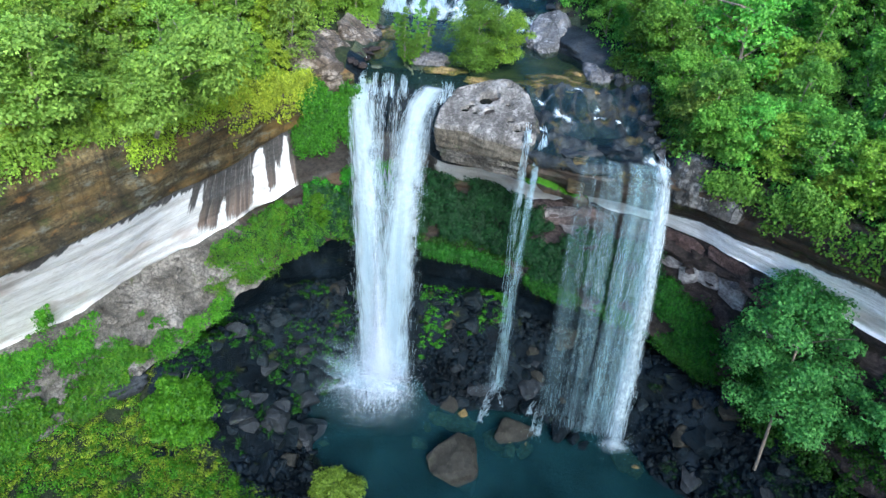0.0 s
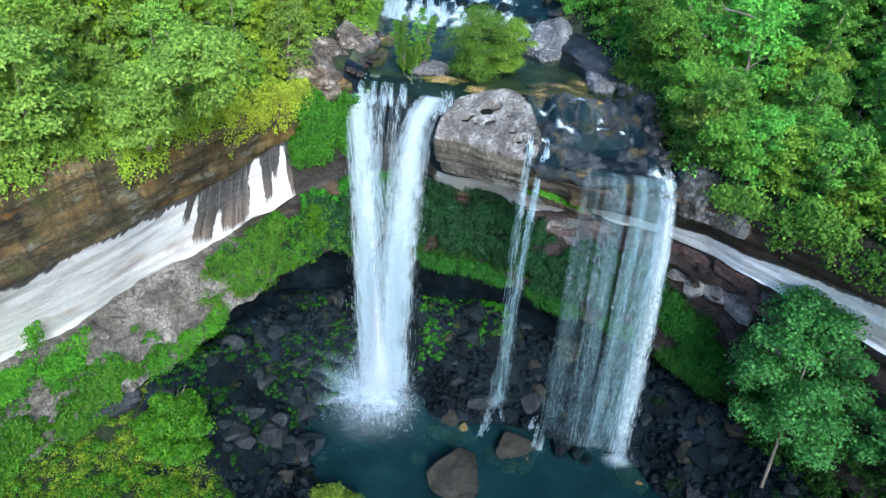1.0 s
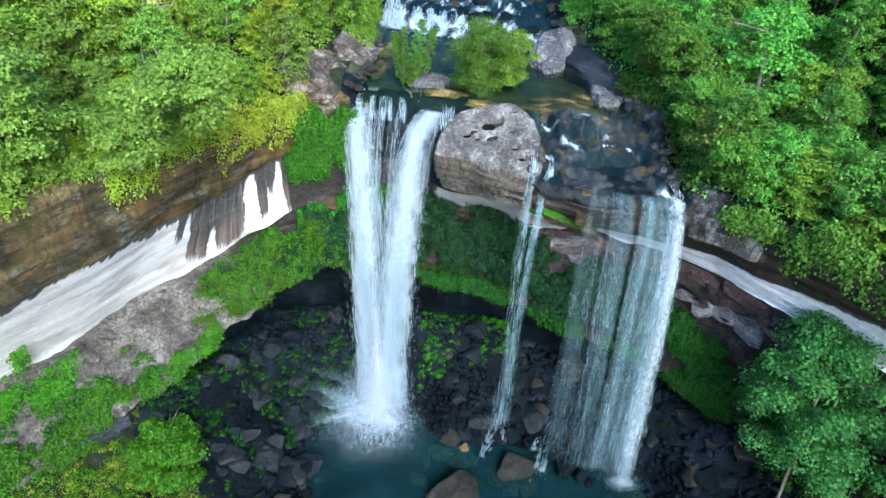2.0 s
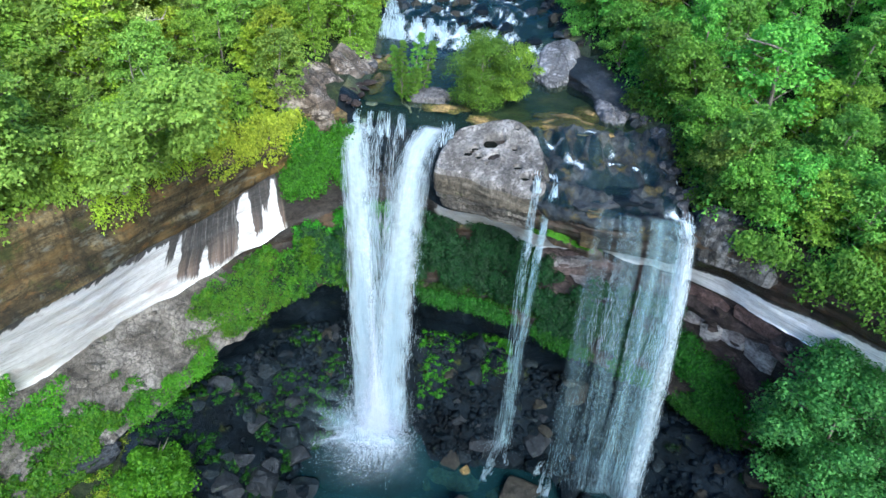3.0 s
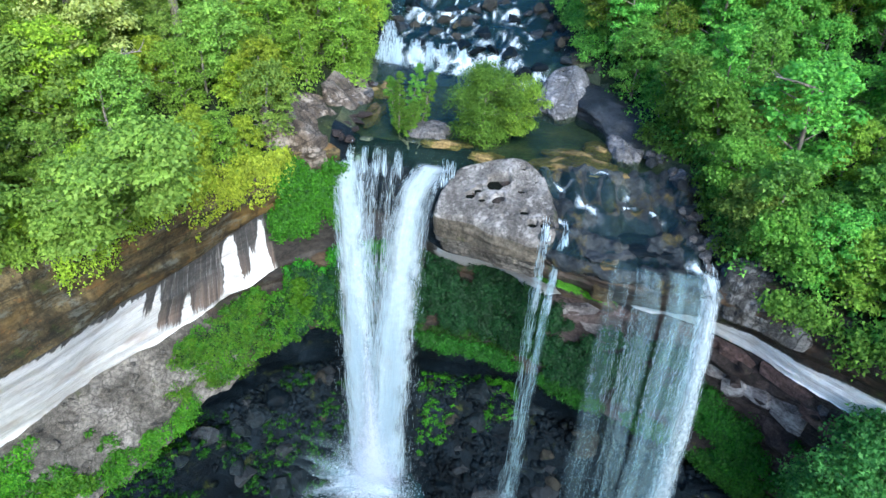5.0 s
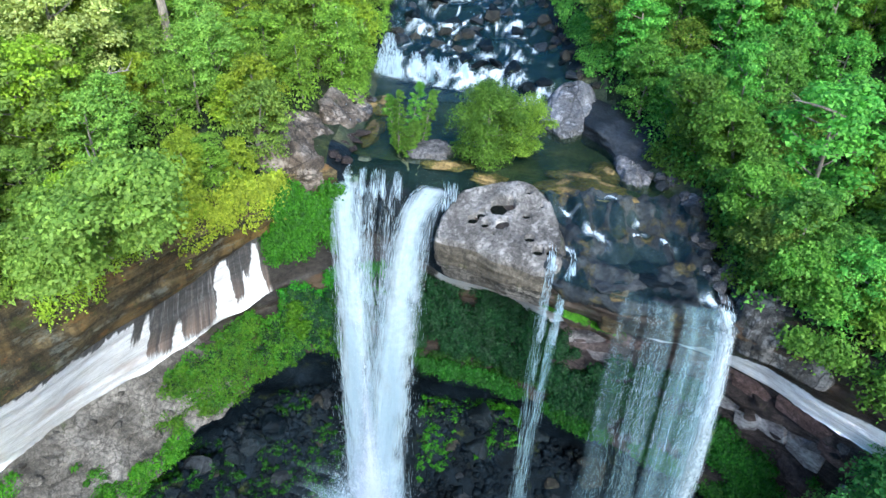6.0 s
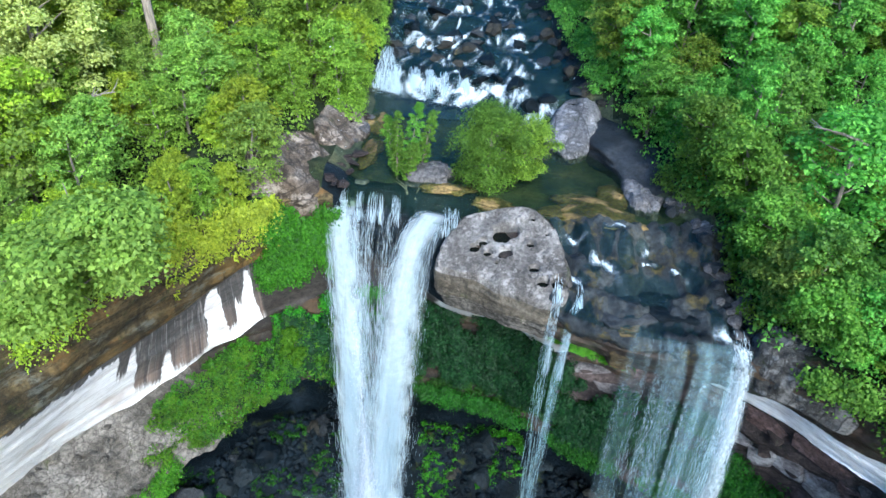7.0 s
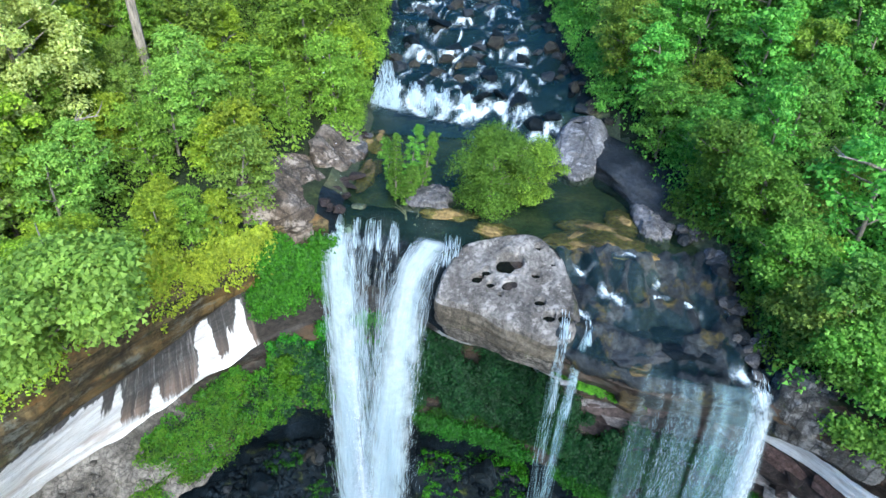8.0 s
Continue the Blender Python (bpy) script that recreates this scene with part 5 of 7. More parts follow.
def slab(name, outline, low, top, material, label, seed, holes=(), inset=(0.3, 0.45), rough=0.1, rings=34, steps=150, tags=("rock", "", "structure"), side=None):
    """Bedrock with a top and a face: a closed outline, the height low(x, y) of its foot and top(x, y) of its upper side; inset: how far foot and brow step back; holes sunk into the top."""
    o = np.asarray(outline, float)
    o = spline(np.vstack([o, o[:3]]), np.linspace(1, len(o) + 1, steps))
    c = o.mean(0)
    face = 16
    V = np.zeros((face + rings, steps, 3))
    inward = c - o
    inward /= np.linalg.norm(inward, axis=1)[:, None]
    for i in range(face + rings):
        for j in range(steps):
            if i < face:
                k = i / face
                back = inset[0] * (1 - k) ** 2 + inset[1] * max(0.0, (k - 0.55) / 0.45) ** 2.4
                p = o[j] + inward[j] * back
                z = low(*p) * (1 - k) + (top(*p) - 0.12) * k if k < 0.6 else 0
                if k >= 0.6:
                    z0 = low(*p) * 0.4 + (top(*p) - 0.12) * 0.6
                    z = z0 + (top(*p) - z0) * math.sin(0.5 * math.pi * (k - 0.6) / 0.4)
            else:
                k = (i - face) / (rings - 1)
                e = o[j] + inward[j] * inset[1]
                p = e * (1 - k) + c * k
                z = top(*p)
            q = Vector((p[0] * 0.7, p[1] * 0.7, z * 0.5 + seed))
            lump = noise.fractal(q, 0.9, 2.1, 5) * rough
            beds = 0.07 * noise.noise(Vector((p[0] * 0.3, p[1] * 0.3, z * 4 + seed))) + 0.04 * noise.noise(Vector((p[0] * 0.5, p[1] * 0.5, z * 9 + seed)))
            if i < face:
                p = p - inward[j] * ((0.8 if side else 1.6) * lump + 1.6 * beds)
            else:
                z += lump * 1.2
                for hx, hy, hr in holes:
                    u, v = p[0] - hx, (p[1] - hy) * 1.2
                    d = math.hypot(u, v) * (1 + 0.25 * noise.noise(Vector((u * 3 / hr * 0.5 + hx, v * 1.5 / hr, hx))))
                    z -= min(1.1, 3.2 * hr) * max(0.0, 1 - (d / hr) ** 9)
                    z += 0.05 * math.exp(-((d - 1.25 * hr) / (0.3 * hr)) ** 2)
            V[i, j] = (p[0], p[1], z)
    V[:, -1] = V[:, 0]
    for hx, hy, hr in holes:
        puddle(hx, hy, top(hx, hy) - 0.38 * hr - 0.05, hr * 0.96)
    ob = grid_object(name, V, material)
    if side:
        ob.data.materials.append(side)
        for f in ob.data.polygons:
            f.material_index = int(f.index < (face - 4) * (steps - 1))
    return tagged(ob, label, tags[0], tags[1], tags[2])


def rock_plan(x, y):
    o, d, n = ROCK_AXIS
    v = Vector((x, y)) - o
    return v.dot(d), v.dot(n)


def rock_top(x, y):
    s, w = rock_plan(x, y)
    z = 26.85 + 0.5 * w - 0.12 * math.exp(-max(w, 0.0) / 0.4) - 0.15 * max(0.0, s - 4.6) + 0.2 * math.exp(-((s - 2.9) / 0.8) ** 2 - ((w - 4.2) / 0.7) ** 2)
    return z - 0.2 * math.exp(-((s - 4.4) / 1.0) ** 2 - ((w - 3.0) / 1.2) ** 2)


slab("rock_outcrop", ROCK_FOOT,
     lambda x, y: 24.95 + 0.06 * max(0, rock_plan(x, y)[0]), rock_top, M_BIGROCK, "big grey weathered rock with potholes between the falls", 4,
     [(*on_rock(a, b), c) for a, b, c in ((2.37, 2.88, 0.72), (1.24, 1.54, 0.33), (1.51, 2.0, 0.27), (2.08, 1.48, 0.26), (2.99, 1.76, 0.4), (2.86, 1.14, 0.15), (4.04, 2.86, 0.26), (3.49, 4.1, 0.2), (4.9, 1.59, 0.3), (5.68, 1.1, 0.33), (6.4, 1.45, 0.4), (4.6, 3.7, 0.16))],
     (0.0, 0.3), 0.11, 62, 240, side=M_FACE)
for k, (front, z0, z1) in enumerate(((0.32, 24.9, 25.8), (0.5, 24.2, 25.05), (0.85, 23.3, 24.35))):
    slab("rock_course", [on_rock(s, w) for s, w in ((-0.75, front + 0.3), (0.3, front - 0.05), (2.4, front + 0.12), (4.2, front - 0.05), (5.6, front + 0.1), (6.3, front + 0.15), (6.5, 2.2), (5.0, 3.0), (2.5, 3.0), (-0.7, 2.2))],
         lambda x, y, z0=z0: z0 + 0.05 * rock_plan(x, y)[0], lambda x, y, z1=z1: z1 + 0.08 * rock_plan(x, y)[0], M_COURSE, "brown grey bedded sandstone under the big rock", 40 + k, (), (0.1, 0.12), 0.12, 8, 110)
outcrop("rock_far", 4.9, 56.6, 29.1, 2.05, 4.0, 2.1, -14, M_STRIPED, "grey striped rock with a pothole on the river bank", 8, [(4.6, 57.8, 0.42)], 2.4, 0.12, 90, 0.16)
outcrop("rock_slab", 8.7, 54.2, 28.8, 3.5, 6.0, 1.5, 20, M_SLAB, "dark wet rock slab along the pool", 9, (), 2.6, 0.2)
outcrop("rock_slab_pale", 7.9, 47.6, 28.5, 0.8, 2.1, 1.2, 12, M_GREY, "grey rock edge beside the river pool", 19, (), 2.6, 0.25)
for k, (x, y, a, b, turn) in enumerate(((5.4, 44.9, 2.5, 0.9, -12), (3.4, 45.7, 1.5, 0.7, 20), (5.2, 46.5, 2.3, 1.0, -25), (6.6, 47.9, 1.0, 1.2, 10), (-9.7, 57.2, 1.0, 1.9, 10), (-9.4, 52.0, 0.8, 2.0, -5), (-3.6, 47.6, 1.6, 0.5, 0), (-0.6, 46.6, 1.6, 0.6, -20))):
    outcrop("river_shoal", x, y, float(river_level(np.array(x), np.array(y))) - 0.36, a, b, 0.26, turn, M_BED, "golden brown shoal under clear river water", 70 + k, (), 2.2, 0.35, 26)
outcrop("rock_islet", -4.9, 48.9, 28.8, 1.5, 1.2, 0.9, 5, M_GREY, "flat grey rock islet in the river", 10, (), 3, 0.2)
slab("rock_bank", [(-15.2, 45.2), (-13.4, 44.6), (-11.9, 45.2), (-11.0, 46.6), (-10.9, 48.2), (-10.7, 49.8), (-11.6, 51.4), (-13.6, 51.0), (-15.0, 48.5)], lambda x, y: 26.6, lambda x, y: 29.3 + 0.55 * max(0.0, -10.9 - x) + 0.14 * math.sin(2.1 * x + 1.3 * y), M_BANK, "reddish brown layered rock bank beside the lip", 11, (), (0.2, 0.5), 0.3, 26, 120)
slab("rock_bank_upper", [(-12.6, 50.6), (-11.0, 50.4), (-10.3, 52.0), (-9.9, 54.0), (-10.4, 56.2), (-11.6, 57.4), (-13.0, 55.0)], lambda x, y: 28.2, lambda x, y: 29.4 + 0.62 * max(0.0, -10.2 - x) + 0.1 * math.sin(2.7 * y + x), M_BANK, "pale layered rock along the river bank", 12, [(-11.2, 54.9, 0.2), (-11.0, 55.7, 0.18)], (0.2, 0.4), 0.25, 26, 110)
outcrop("rock_flake", -9.2, 48.0, 28.65, 0.6, 0.3, 0.14, 8, M_SLATE, "flat pale stone in the water above the lip", 18, (), 2.4, 0.2, 20)
outcrop("rock_lip", 6.4, 39.7, 26.3, 1.7, 1.3, 0.5, 12, M_SLAB, "smooth grey rock nose at the lip", 13, (), 3, 0.16)
outcrop("rock_knob", 9.3, 40.1, 26.2, 2.3, 1.3, 0.62, -10, M_DARK, "dark wet rock hump above the veil fall", 14, (), 3, 0.25)
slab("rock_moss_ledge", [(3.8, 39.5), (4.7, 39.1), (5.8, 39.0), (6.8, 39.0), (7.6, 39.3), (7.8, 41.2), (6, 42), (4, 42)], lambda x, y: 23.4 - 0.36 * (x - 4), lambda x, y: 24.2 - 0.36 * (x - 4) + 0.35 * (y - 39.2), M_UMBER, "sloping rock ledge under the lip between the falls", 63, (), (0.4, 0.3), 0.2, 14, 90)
outcrop("rock_plate", 5.85, 39.3, 24.35, 0.8, 0.3, 0.13, -6, M_SLATE, "pale broken plate lying on the mossy ledge", 64, (), 3, 0.2, 24)
slab("rock_column", [(5.85, 38.5), (6.1, 38.2), (6.6, 38.1), (7.0, 38.3), (7.05, 39.2), (5.9, 39.3)], lambda x, y: 23.9, lambda x, y: 26.6, M_BROWN, "tan brown rock column under the lip", 16, (), (0.0, 0.1), 0.1, 8, 60)
outcrop("rock_streak", -26.3, 27.6, floor_at(-26.3, 27.6) + 0.25, 0.8, 3.4, 0.6, -50, M_SLAB, "dark wet rock slab on the grassy slope", 17, (), 3, 0.25, 30)
slab("rock_wall_right", [(12.1, 37.5), (12.6, 36.5), (13.6, 35.9), (14.8, 35.0), (16.0, 34.2), (16.8, 35.4), (15.6, 36.8), (14.0, 37.9), (12.7, 38.4)], lambda x, y: 24.6, lambda x, y: 27.1 + 0.12 * (x - 12) + 0.3 * (y - 36.5), M_JOINTED, "grey jointed rock with pale streaks beside the veil fall", 15, (), (0.25, 0.5), 0.28, 20, 120)

for x, y, s in ((-2.6, 38.9, 1.3), (-0.3, 38.4, 1.5), (0.9, 38.3, 1.1), (3.9, 35.5, 1.3), (5.4, 35.6, 1.2), (14.6, 34.4, 1.3), (15.8, 32.6, 1.2), (-12.4, 34.0, 1.2), (-3.6, 36.9, 0.8)):
    boulder(x, y, -0.72, s, int(x * 7 + 90), M_BED, "submerged tan rock in the shallow pool edge", "boulders of the pool")
outcrop("rock_shoal", -1.2, 38.3, -0.4, 2.3, 1.5, 0.3, -15, M_BED, "tan sandy shoal under shallow water", 31, (), 2.4, 0.25, 30)
outcrop("rock_shoal", 3.6, 36.4, -0.5, 2.0, 1.2, 0.32, 10, M_BED, "tan rock shelf under shallow water", 32, (), 2.4, 0.25, 30)
outcrop("rock_shoal", 14.3, 35.6, -0.4, 1.3, 2.2, 0.32, 30, M_BED, "tan rock ledge under shallow water", 33, (), 2.4, 0.25, 30)
rng = random.Random(5)
boulder(-0.1, 32.7, 0.1, 2.6, 2, M_BOULDER, "large brown boulder standing in the plunge pool", "boulders of the pool")
boulder(4.4, 36.6, 0.1, 2.5, 4, M_BOULDER, "dark boulder at the pool edge under the falls", "boulders of the pool")
boulder(-4.0, 35.2, -0.5, 1.0, 6, M_BED, "submerged brown boulder in the plunge pool", "boulders of the pool")
boulder(-1.5, 38.6, -0.45, 1.7, 5, M_BOULDER, "ochre sandy rock at the pool edge", "boulders of the pool")
for x, y, z, s in ((2.6, 38.6, 1.6, 1.1), (3.6, 38.7, 1.5, 1.2), (8.4, 37.0, 1.0, 1.5), (9.6, 36.4, 0.5, 0.9), (10.4, 36.0, 0.1, 0.6), (7.2, 37.2, 2.4, 1.0), (5.4, 38.2, 1.6, 1.1)):
    boulder(x, y, z, s, rng.randrange(999), M_DARK, "wet black boulder under the falling water", "boulders of the pool")
def talus_spots(count, seed):
    """Random dry places on the talus round the pool."""
    r = np.random.RandomState(seed)
    x, y = r.uniform(-23, 27, count * 8), r.uniform(26, 48, count * 8)
    ok = ~inside_poly(x, y, POOL) & inside_poly(x, y, LEDGE_LINE[::6, :2] * [1.07, 1.04])
    ok &= ~((x < -13 - (38 - y) * 0.3) & (y < 38) & (r.uniform(0, 1, len(x)) < 0.8))
    return x[ok][:count], y[ok][:count]


for x, y in zip(*talus_spots(190, 3)):
    boulder(x, y, floor_at(x, y) + 0.02, rng.choice((0.5, 0.6, 0.7, 0.85, 1.0, 1.25, 1.6)) * rng.uniform(0.8, 1.2), rng.randrange(999), rng.choice((M_TALUS, M_TALUS, M_SLAB, M_DARK, M_DARK, M_BOULDER)),
            "dark angular boulder of the talus", "boulders of the talus")


for _ in range(22):
    x, y = rng.uniform(-19, -12.5), rng.uniform(31.5, 40)
    if not inside_poly(np.array([x]), np.array([y]), POOL)[0]:
        boulder(x, y, floor_at(x, y) + 0.1, rng.uniform(0.9, 1.9), rng.randrange(999), M_SLAB if rng.random() < 0.5 else M_TALUS, "large blue grey boulder beside the pool", "boulders of the talus")


def scree():
    """Small angular stones between the boulders, in one mesh."""
    x, y = talus_spots(2000, 8)
    z = gorge_floor(x, y)
    r = np.random.RandomState(4)
    cube = np.array([(a, b, c) for a in (-1, 1) for b in (-1, 1) for c in (-1, 1)], float)
    quads = np.array([(0, 1, 3, 2), (4, 6, 7, 5), (0, 4, 5, 1), (2, 3, 7, 6), (0, 2, 6, 4), (1, 5, 7, 3)])
    co, faces = [], []
    for k in range(len(x)):
        m = np.array(Euler(r.uniform(-0.9, 0.9, 3) + [0, 0, r.uniform(0, 6)]).to_matrix())
        size = r.uniform(0.12, 0.42) * np.array([1, r.uniform(0.5, 1), r.uniform(0.35, 0.8)])
        co.append((cube * r.uniform(0.6, 1.1, (8, 3)) * size) @ m.T + [x[k], y[k], z[k] + 0.08])
        faces.append(quads + 8 * k)
    me = raw_mesh("scree", np.concatenate(co), np.concatenate(faces))
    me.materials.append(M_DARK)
    tagged(new("scree", me), "loose dark angular stones between the boulders", "scree", "", "stuff")


scree()
for _ in range(70):
    k = np.array([rng.uniform(2.6, 4.7)])
    v = rng.uniform(0.15, 0.95)
    p = spline(SHELF, k)[0] * (1 - v) + spline(LEDGE if rng.random() < 0.6 else LOW, k)[0] * v
    boulder(p[0], p[1] - 0.1, p[2] + 0.05, rng.uniform(0.2, 0.6), rng.randrange(999), M_RUBBLE, "pale grey broken block on the rock slope", "blocks of the slope", "rock_block")
def plate(u, v, wide, tall, seed, material, label):
    """A broken angular slab lying on the rock face under the white band."""
    r = random.Random(seed)
    p, q = spline(LOW, np.array([u, u + 0.05])), spline(SHELF, np.array([u, u + 0.05]))
    at = Vector(p[0] * (1 - v) + q[0] * v)
    along = Vector(p[1] - p[0]).normalized()
    down = Vector(q[0] - p[0]).normalized()
    out = along.cross(down).normalized()
    out = out if out.y < 0 else -out
    ring = [(-0.5, -0.5), (0.1, -0.55), (0.55, -0.4), (0.5, 0.35), (0.05, 0.55), (-0.5, 0.4)]
    ring = [(a * wide * 1.15 + r.uniform(-0.2, 0.2) * wide, b * tall * 1.1 + r.uniform(-0.16, 0.16) * tall) for a, b in ring]
    bm = bmesh.new()
    lean = r.uniform(-0.12, 0.12)
    front = [bm.verts.new(at + along * a + down * b + out * (0.2 + 0.6 * lean * a + r.uniform(-0.03, 0.03))) for a, b in ring]
    back = [bm.verts.new(at + along * a * 1.05 + down * b * 1.05 - out * 0.5) for a, b in ring]
    bm.faces.new(front)
    for i in range(6):
        bm.faces.new((front[i], back[i], back[(i + 1) % 6], front[(i + 1) % 6]))
    bmesh.ops.bevel(bm, geom=[e for e in bm.edges if e.verts[0] in front and e.verts[1] in front], offset=0.05, segments=2, affect="EDGES")
    bmesh.ops.recalc_face_normals(bm, faces=bm.faces)
    me = bpy.data.meshes.new("rock_slab_piece")
    bm.to_mesh(me)
    bm.free()
    me.materials.append(material)
    tagged(new("rock_slab_piece", me), label, "rock slab", "slabs under the white band")


for k, (u, v, w, h) in enumerate(((13.4, 0.15, 2.2, 0.9), (13.7, 0.6, 1.5, 1.3), (14.0, 0.2, 2.2, 1.0), (14.15, 0.7, 1.5, 1.6), (14.5, 0.55, 1.5, 1.9), (14.75, 0.15, 2.5, 0.9), (14.95, 0.65, 1.7, 2.1), (15.3, 0.4, 2.4, 1.5), (15.45, 0.9, 1.8, 1.6), (15.8, 0.4, 2.6, 1.6),
                                  (12.2, 0.25, 1.9, 0.8), (11.7, 0.3, 1.8, 0.9), (11.3, 0.35, 1.3, 0.7), (12.0, 0.65, 2.1, 0.8))):
    red = k in (0, 2, 5, 7, 10)
    plate(u, v, w, h, 60 + k, M_RUST if red else M_SLATE, "rust red broken sandstone slab" if red else "pale lilac grey broken sandstone slab")
for _ in range(16):
    k = np.array([rng.uniform(13.3, 16.6)])
    v = rng.uniform(0.05, 0.7)
    p = spline(LOW, k)[0] * (1 - v) + spline(SHELF, k)[0] * v
    boulder(p[0], p[1] - 0.15, p[2], rng.uniform(0.35, 0.85), rng.randrange(999), rng.choice((M_RED, M_RED, M_GREY)), "reddish broken slab under the white band", "blocks of the slope", "rock_block")
for x, y, s in RAPID_DOMES:
    boulder(x, y, float(river_level(np.array(x), np.array(y))) + 0.05, s, int(abs(x) * 10) , M_DARK, "round dark wet boulder in the rapids", "rocks of the rapids", "rapids_rock")
for _ in range(64):
    y = rng.uniform(64.8, 84)
    x = rng.uniform(float(river_left(y)) + 0.5, float(river_right(y)) - 0.2)
    boulder(x, y, float(river_level(np.array(x), np.array(y))) - 0.22, rng.uniform(0.45, 1.25), rng.randrange(999), rng.choice((M_SLAB, M_SLAB, M_PLATFORM, M_BOULDER)), "dark wet rock in the rapids", "rocks of the rapids", "rapids_rock")
for _ in range(34):
    y = rng.uniform(37.5, 47)
    x = float(river_right(y)) + rng.uniform(-0.9, 0.9)
    boulder(x, y, float(river_level(np.array(x), np.array(y))) + 0.1, rng.uniform(0.25, 0.75), rng.randrange(999), rng.choice((M_SLAB, M_GREY, M_GREY)), "grey broken rock on the river bank", "rocks of the bank", "bank_rock")
for _ in range(30):
    y = rng.uniform(58, 75)
    x = float(river_right(y)) + rng.uniform(-1.0, 0.9)
    boulder(x, y, float(river_level(np.array(x), np.array(y))) + 0.05, rng.uniform(0.35, 0.9), rng.randrange(999), rng.choice((M_SLAB, M_BOULDER, M_DARK)), "dark wet rock along the rapids bank", "rocks of the bank", "bank_rock")
for _ in range(26):
    y = rng.uniform(46, 58)
    x = float(river_left(y)) + rng.uniform(-1.0, 0.5)
    boulder(x, y, 29.2 + rng.uniform(-0.1, 0.3), rng.uniform(0.25, 0.8), rng.randrange(999), rng.choice((M_RED, M_GREY)), "reddish broken rock on the river bank", "rocks of the bank", "bank_rock")


# ---- plants ----
def leaf_cloud(centers, normals, sizes, seed, long=1.0):
    """Many small pointed leaves: arrays of places, facing directions and sizes."""
    r = np.random.RandomState(seed)
    n = len(centers)
    normals = normals / (np.linalg.norm(normals, axis=1)[:, None] + 1e-9)
    t = r.normal(size=(n, 3))
    t -= normals * (t * normals).sum(1)[:, None]
    t /= np.linalg.norm(t, axis=1)[:, None] + 1e-9
    b = np.cross(normals, t)
    s = sizes[:, None]
    a0 = centers - t * s * 0.42 * long + b * s * 0.4
    a1 = centers - t * s * 0.34 * long - b * s * 0.42
    a2 = centers + t * s * 0.52 * long - normals * s * 0.2
    co = np.stack([a0, a1, a2], 1).reshape(-1, 3)
    faces = np.arange(n * 3).reshape(-1, 3)
    return co, faces


def crown_mesh(name, seed, radius, low, high, clumps, leaves, size, lean=(0, 0)):
    """A crown of leafy clumps between the heights low and high."""
    r = np.random.RandomState(seed)
    cs, ns, ss = [], [], []
    m = int(leaves / clumps)
    for k in range(clumps):
        h = (k + r.uniform(0, 1)) / clumps
        girth = radius * math.sqrt(max(0.08, 1 - ((h - 0.42) / 0.62) ** 2))
        a = k * 2.4 + r.uniform(-0.6, 0.6)
        reach = girth * r.uniform(0.35, 0.95)
        c = np.array([math.cos(a) * reach + lean[0] * h, math.sin(a) * reach + lean[1] * h, low + (high - low) * h])
        cr = radius * r.uniform(0.26, 0.46)
        v = r.normal(size=(m, 3))
        v /= np.linalg.norm(v, axis=1)[:, None]
        v[:, 2] = np.where(v[:, 2] < -0.25, -v[:, 2], v[:, 2])
        cs.append(c + v * cr * r.uniform(0.45, 1.08, size=(m, 1)) * [1, 1, 0.7])
        ns.append(v * 0.7 + r.normal(size=(m, 3)) * 0.4 + [0, 0, 0.55])
        ss.append(size * r.uniform(0.6, 1.4, m))
    co, faces = leaf_cloud(np.concatenate(cs), np.concatenate(ns), np.concatenate(ss), seed)
    return raw_mesh(name, co, faces)


def limb(bm, a, b, r0, r1, sides=6, bend=0.0):
    """A tapered, bent stick from a to b."""
    a, b = Vector(a), Vector(b)
    axis = (b - a).normalized()
    side = axis.orthogonal().normalized()
    other = axis.cross(side)
    rings = []
    for k in range(5):
        f = k / 4
        c = a.lerp(b, f) + side * bend * math.sin(math.pi * f)
        r = r0 + (r1 - r0) * f
        rings.append([bm.verts.new(c + (side * math.cos(w) + other * math.sin(w)) * r) for w in (2 * math.pi * i / sides for i in range(sides))])
    for p, q in zip(rings, rings[1:]):
        for i in range(sides):
            bm.faces.new((p[i], p[(i + 1) % sides], q[(i + 1) % sides], q[i]))
    bm.faces.new(rings[-1])


def trunk_mesh(seed, top, radius, low, high, thick, limbs=8):
    rng = random.Random(seed)
    bm = bmesh.new()
    foot, top = Vector((0, 0, -0.6)), Vector(top)
    limb(bm, foot, top, thick, thick * 0.4, 7, rng.uniform(-0.25, 0.25))
    for _ in range(limbs):
        k = rng.uniform(max(0.15, low / high), 0.95)
        a = rng.uniform(0, 6.28)
        s = foot.lerp(top, k)
        limb(bm, s, (s.x + math.cos(a) * radius * 0.8, s.y + math.sin(a) * radius * 0.8, s.z + (high - low) * rng.uniform(0.08, 0.3)), thick * 0.4, thick * 0.1, 5, 0.15)
    me = bpy.data.meshes.new("trunk")
    bm.to_mesh(me)
    bm.free()
    return me


def tree(seed, radius, low, high, leaves, size, leaf, bark, clumps=24, thick=0.13, lean=(0, 0), name="tree"):
    base = new(name)
    part("trunk", trunk_mesh(seed, (lean[0] * 0.8, lean[1] * 0.8, low + (high - low) * 0.8), radius, low, high, thick), bark, base)
    part("crown", crown_mesh("crown", seed, radius, low, high, clumps, leaves, size, lean), leaf, base)
    return base


def ground_at(x, y):
    return float(plateau(np.array(float(x)), np.array(float(y))))


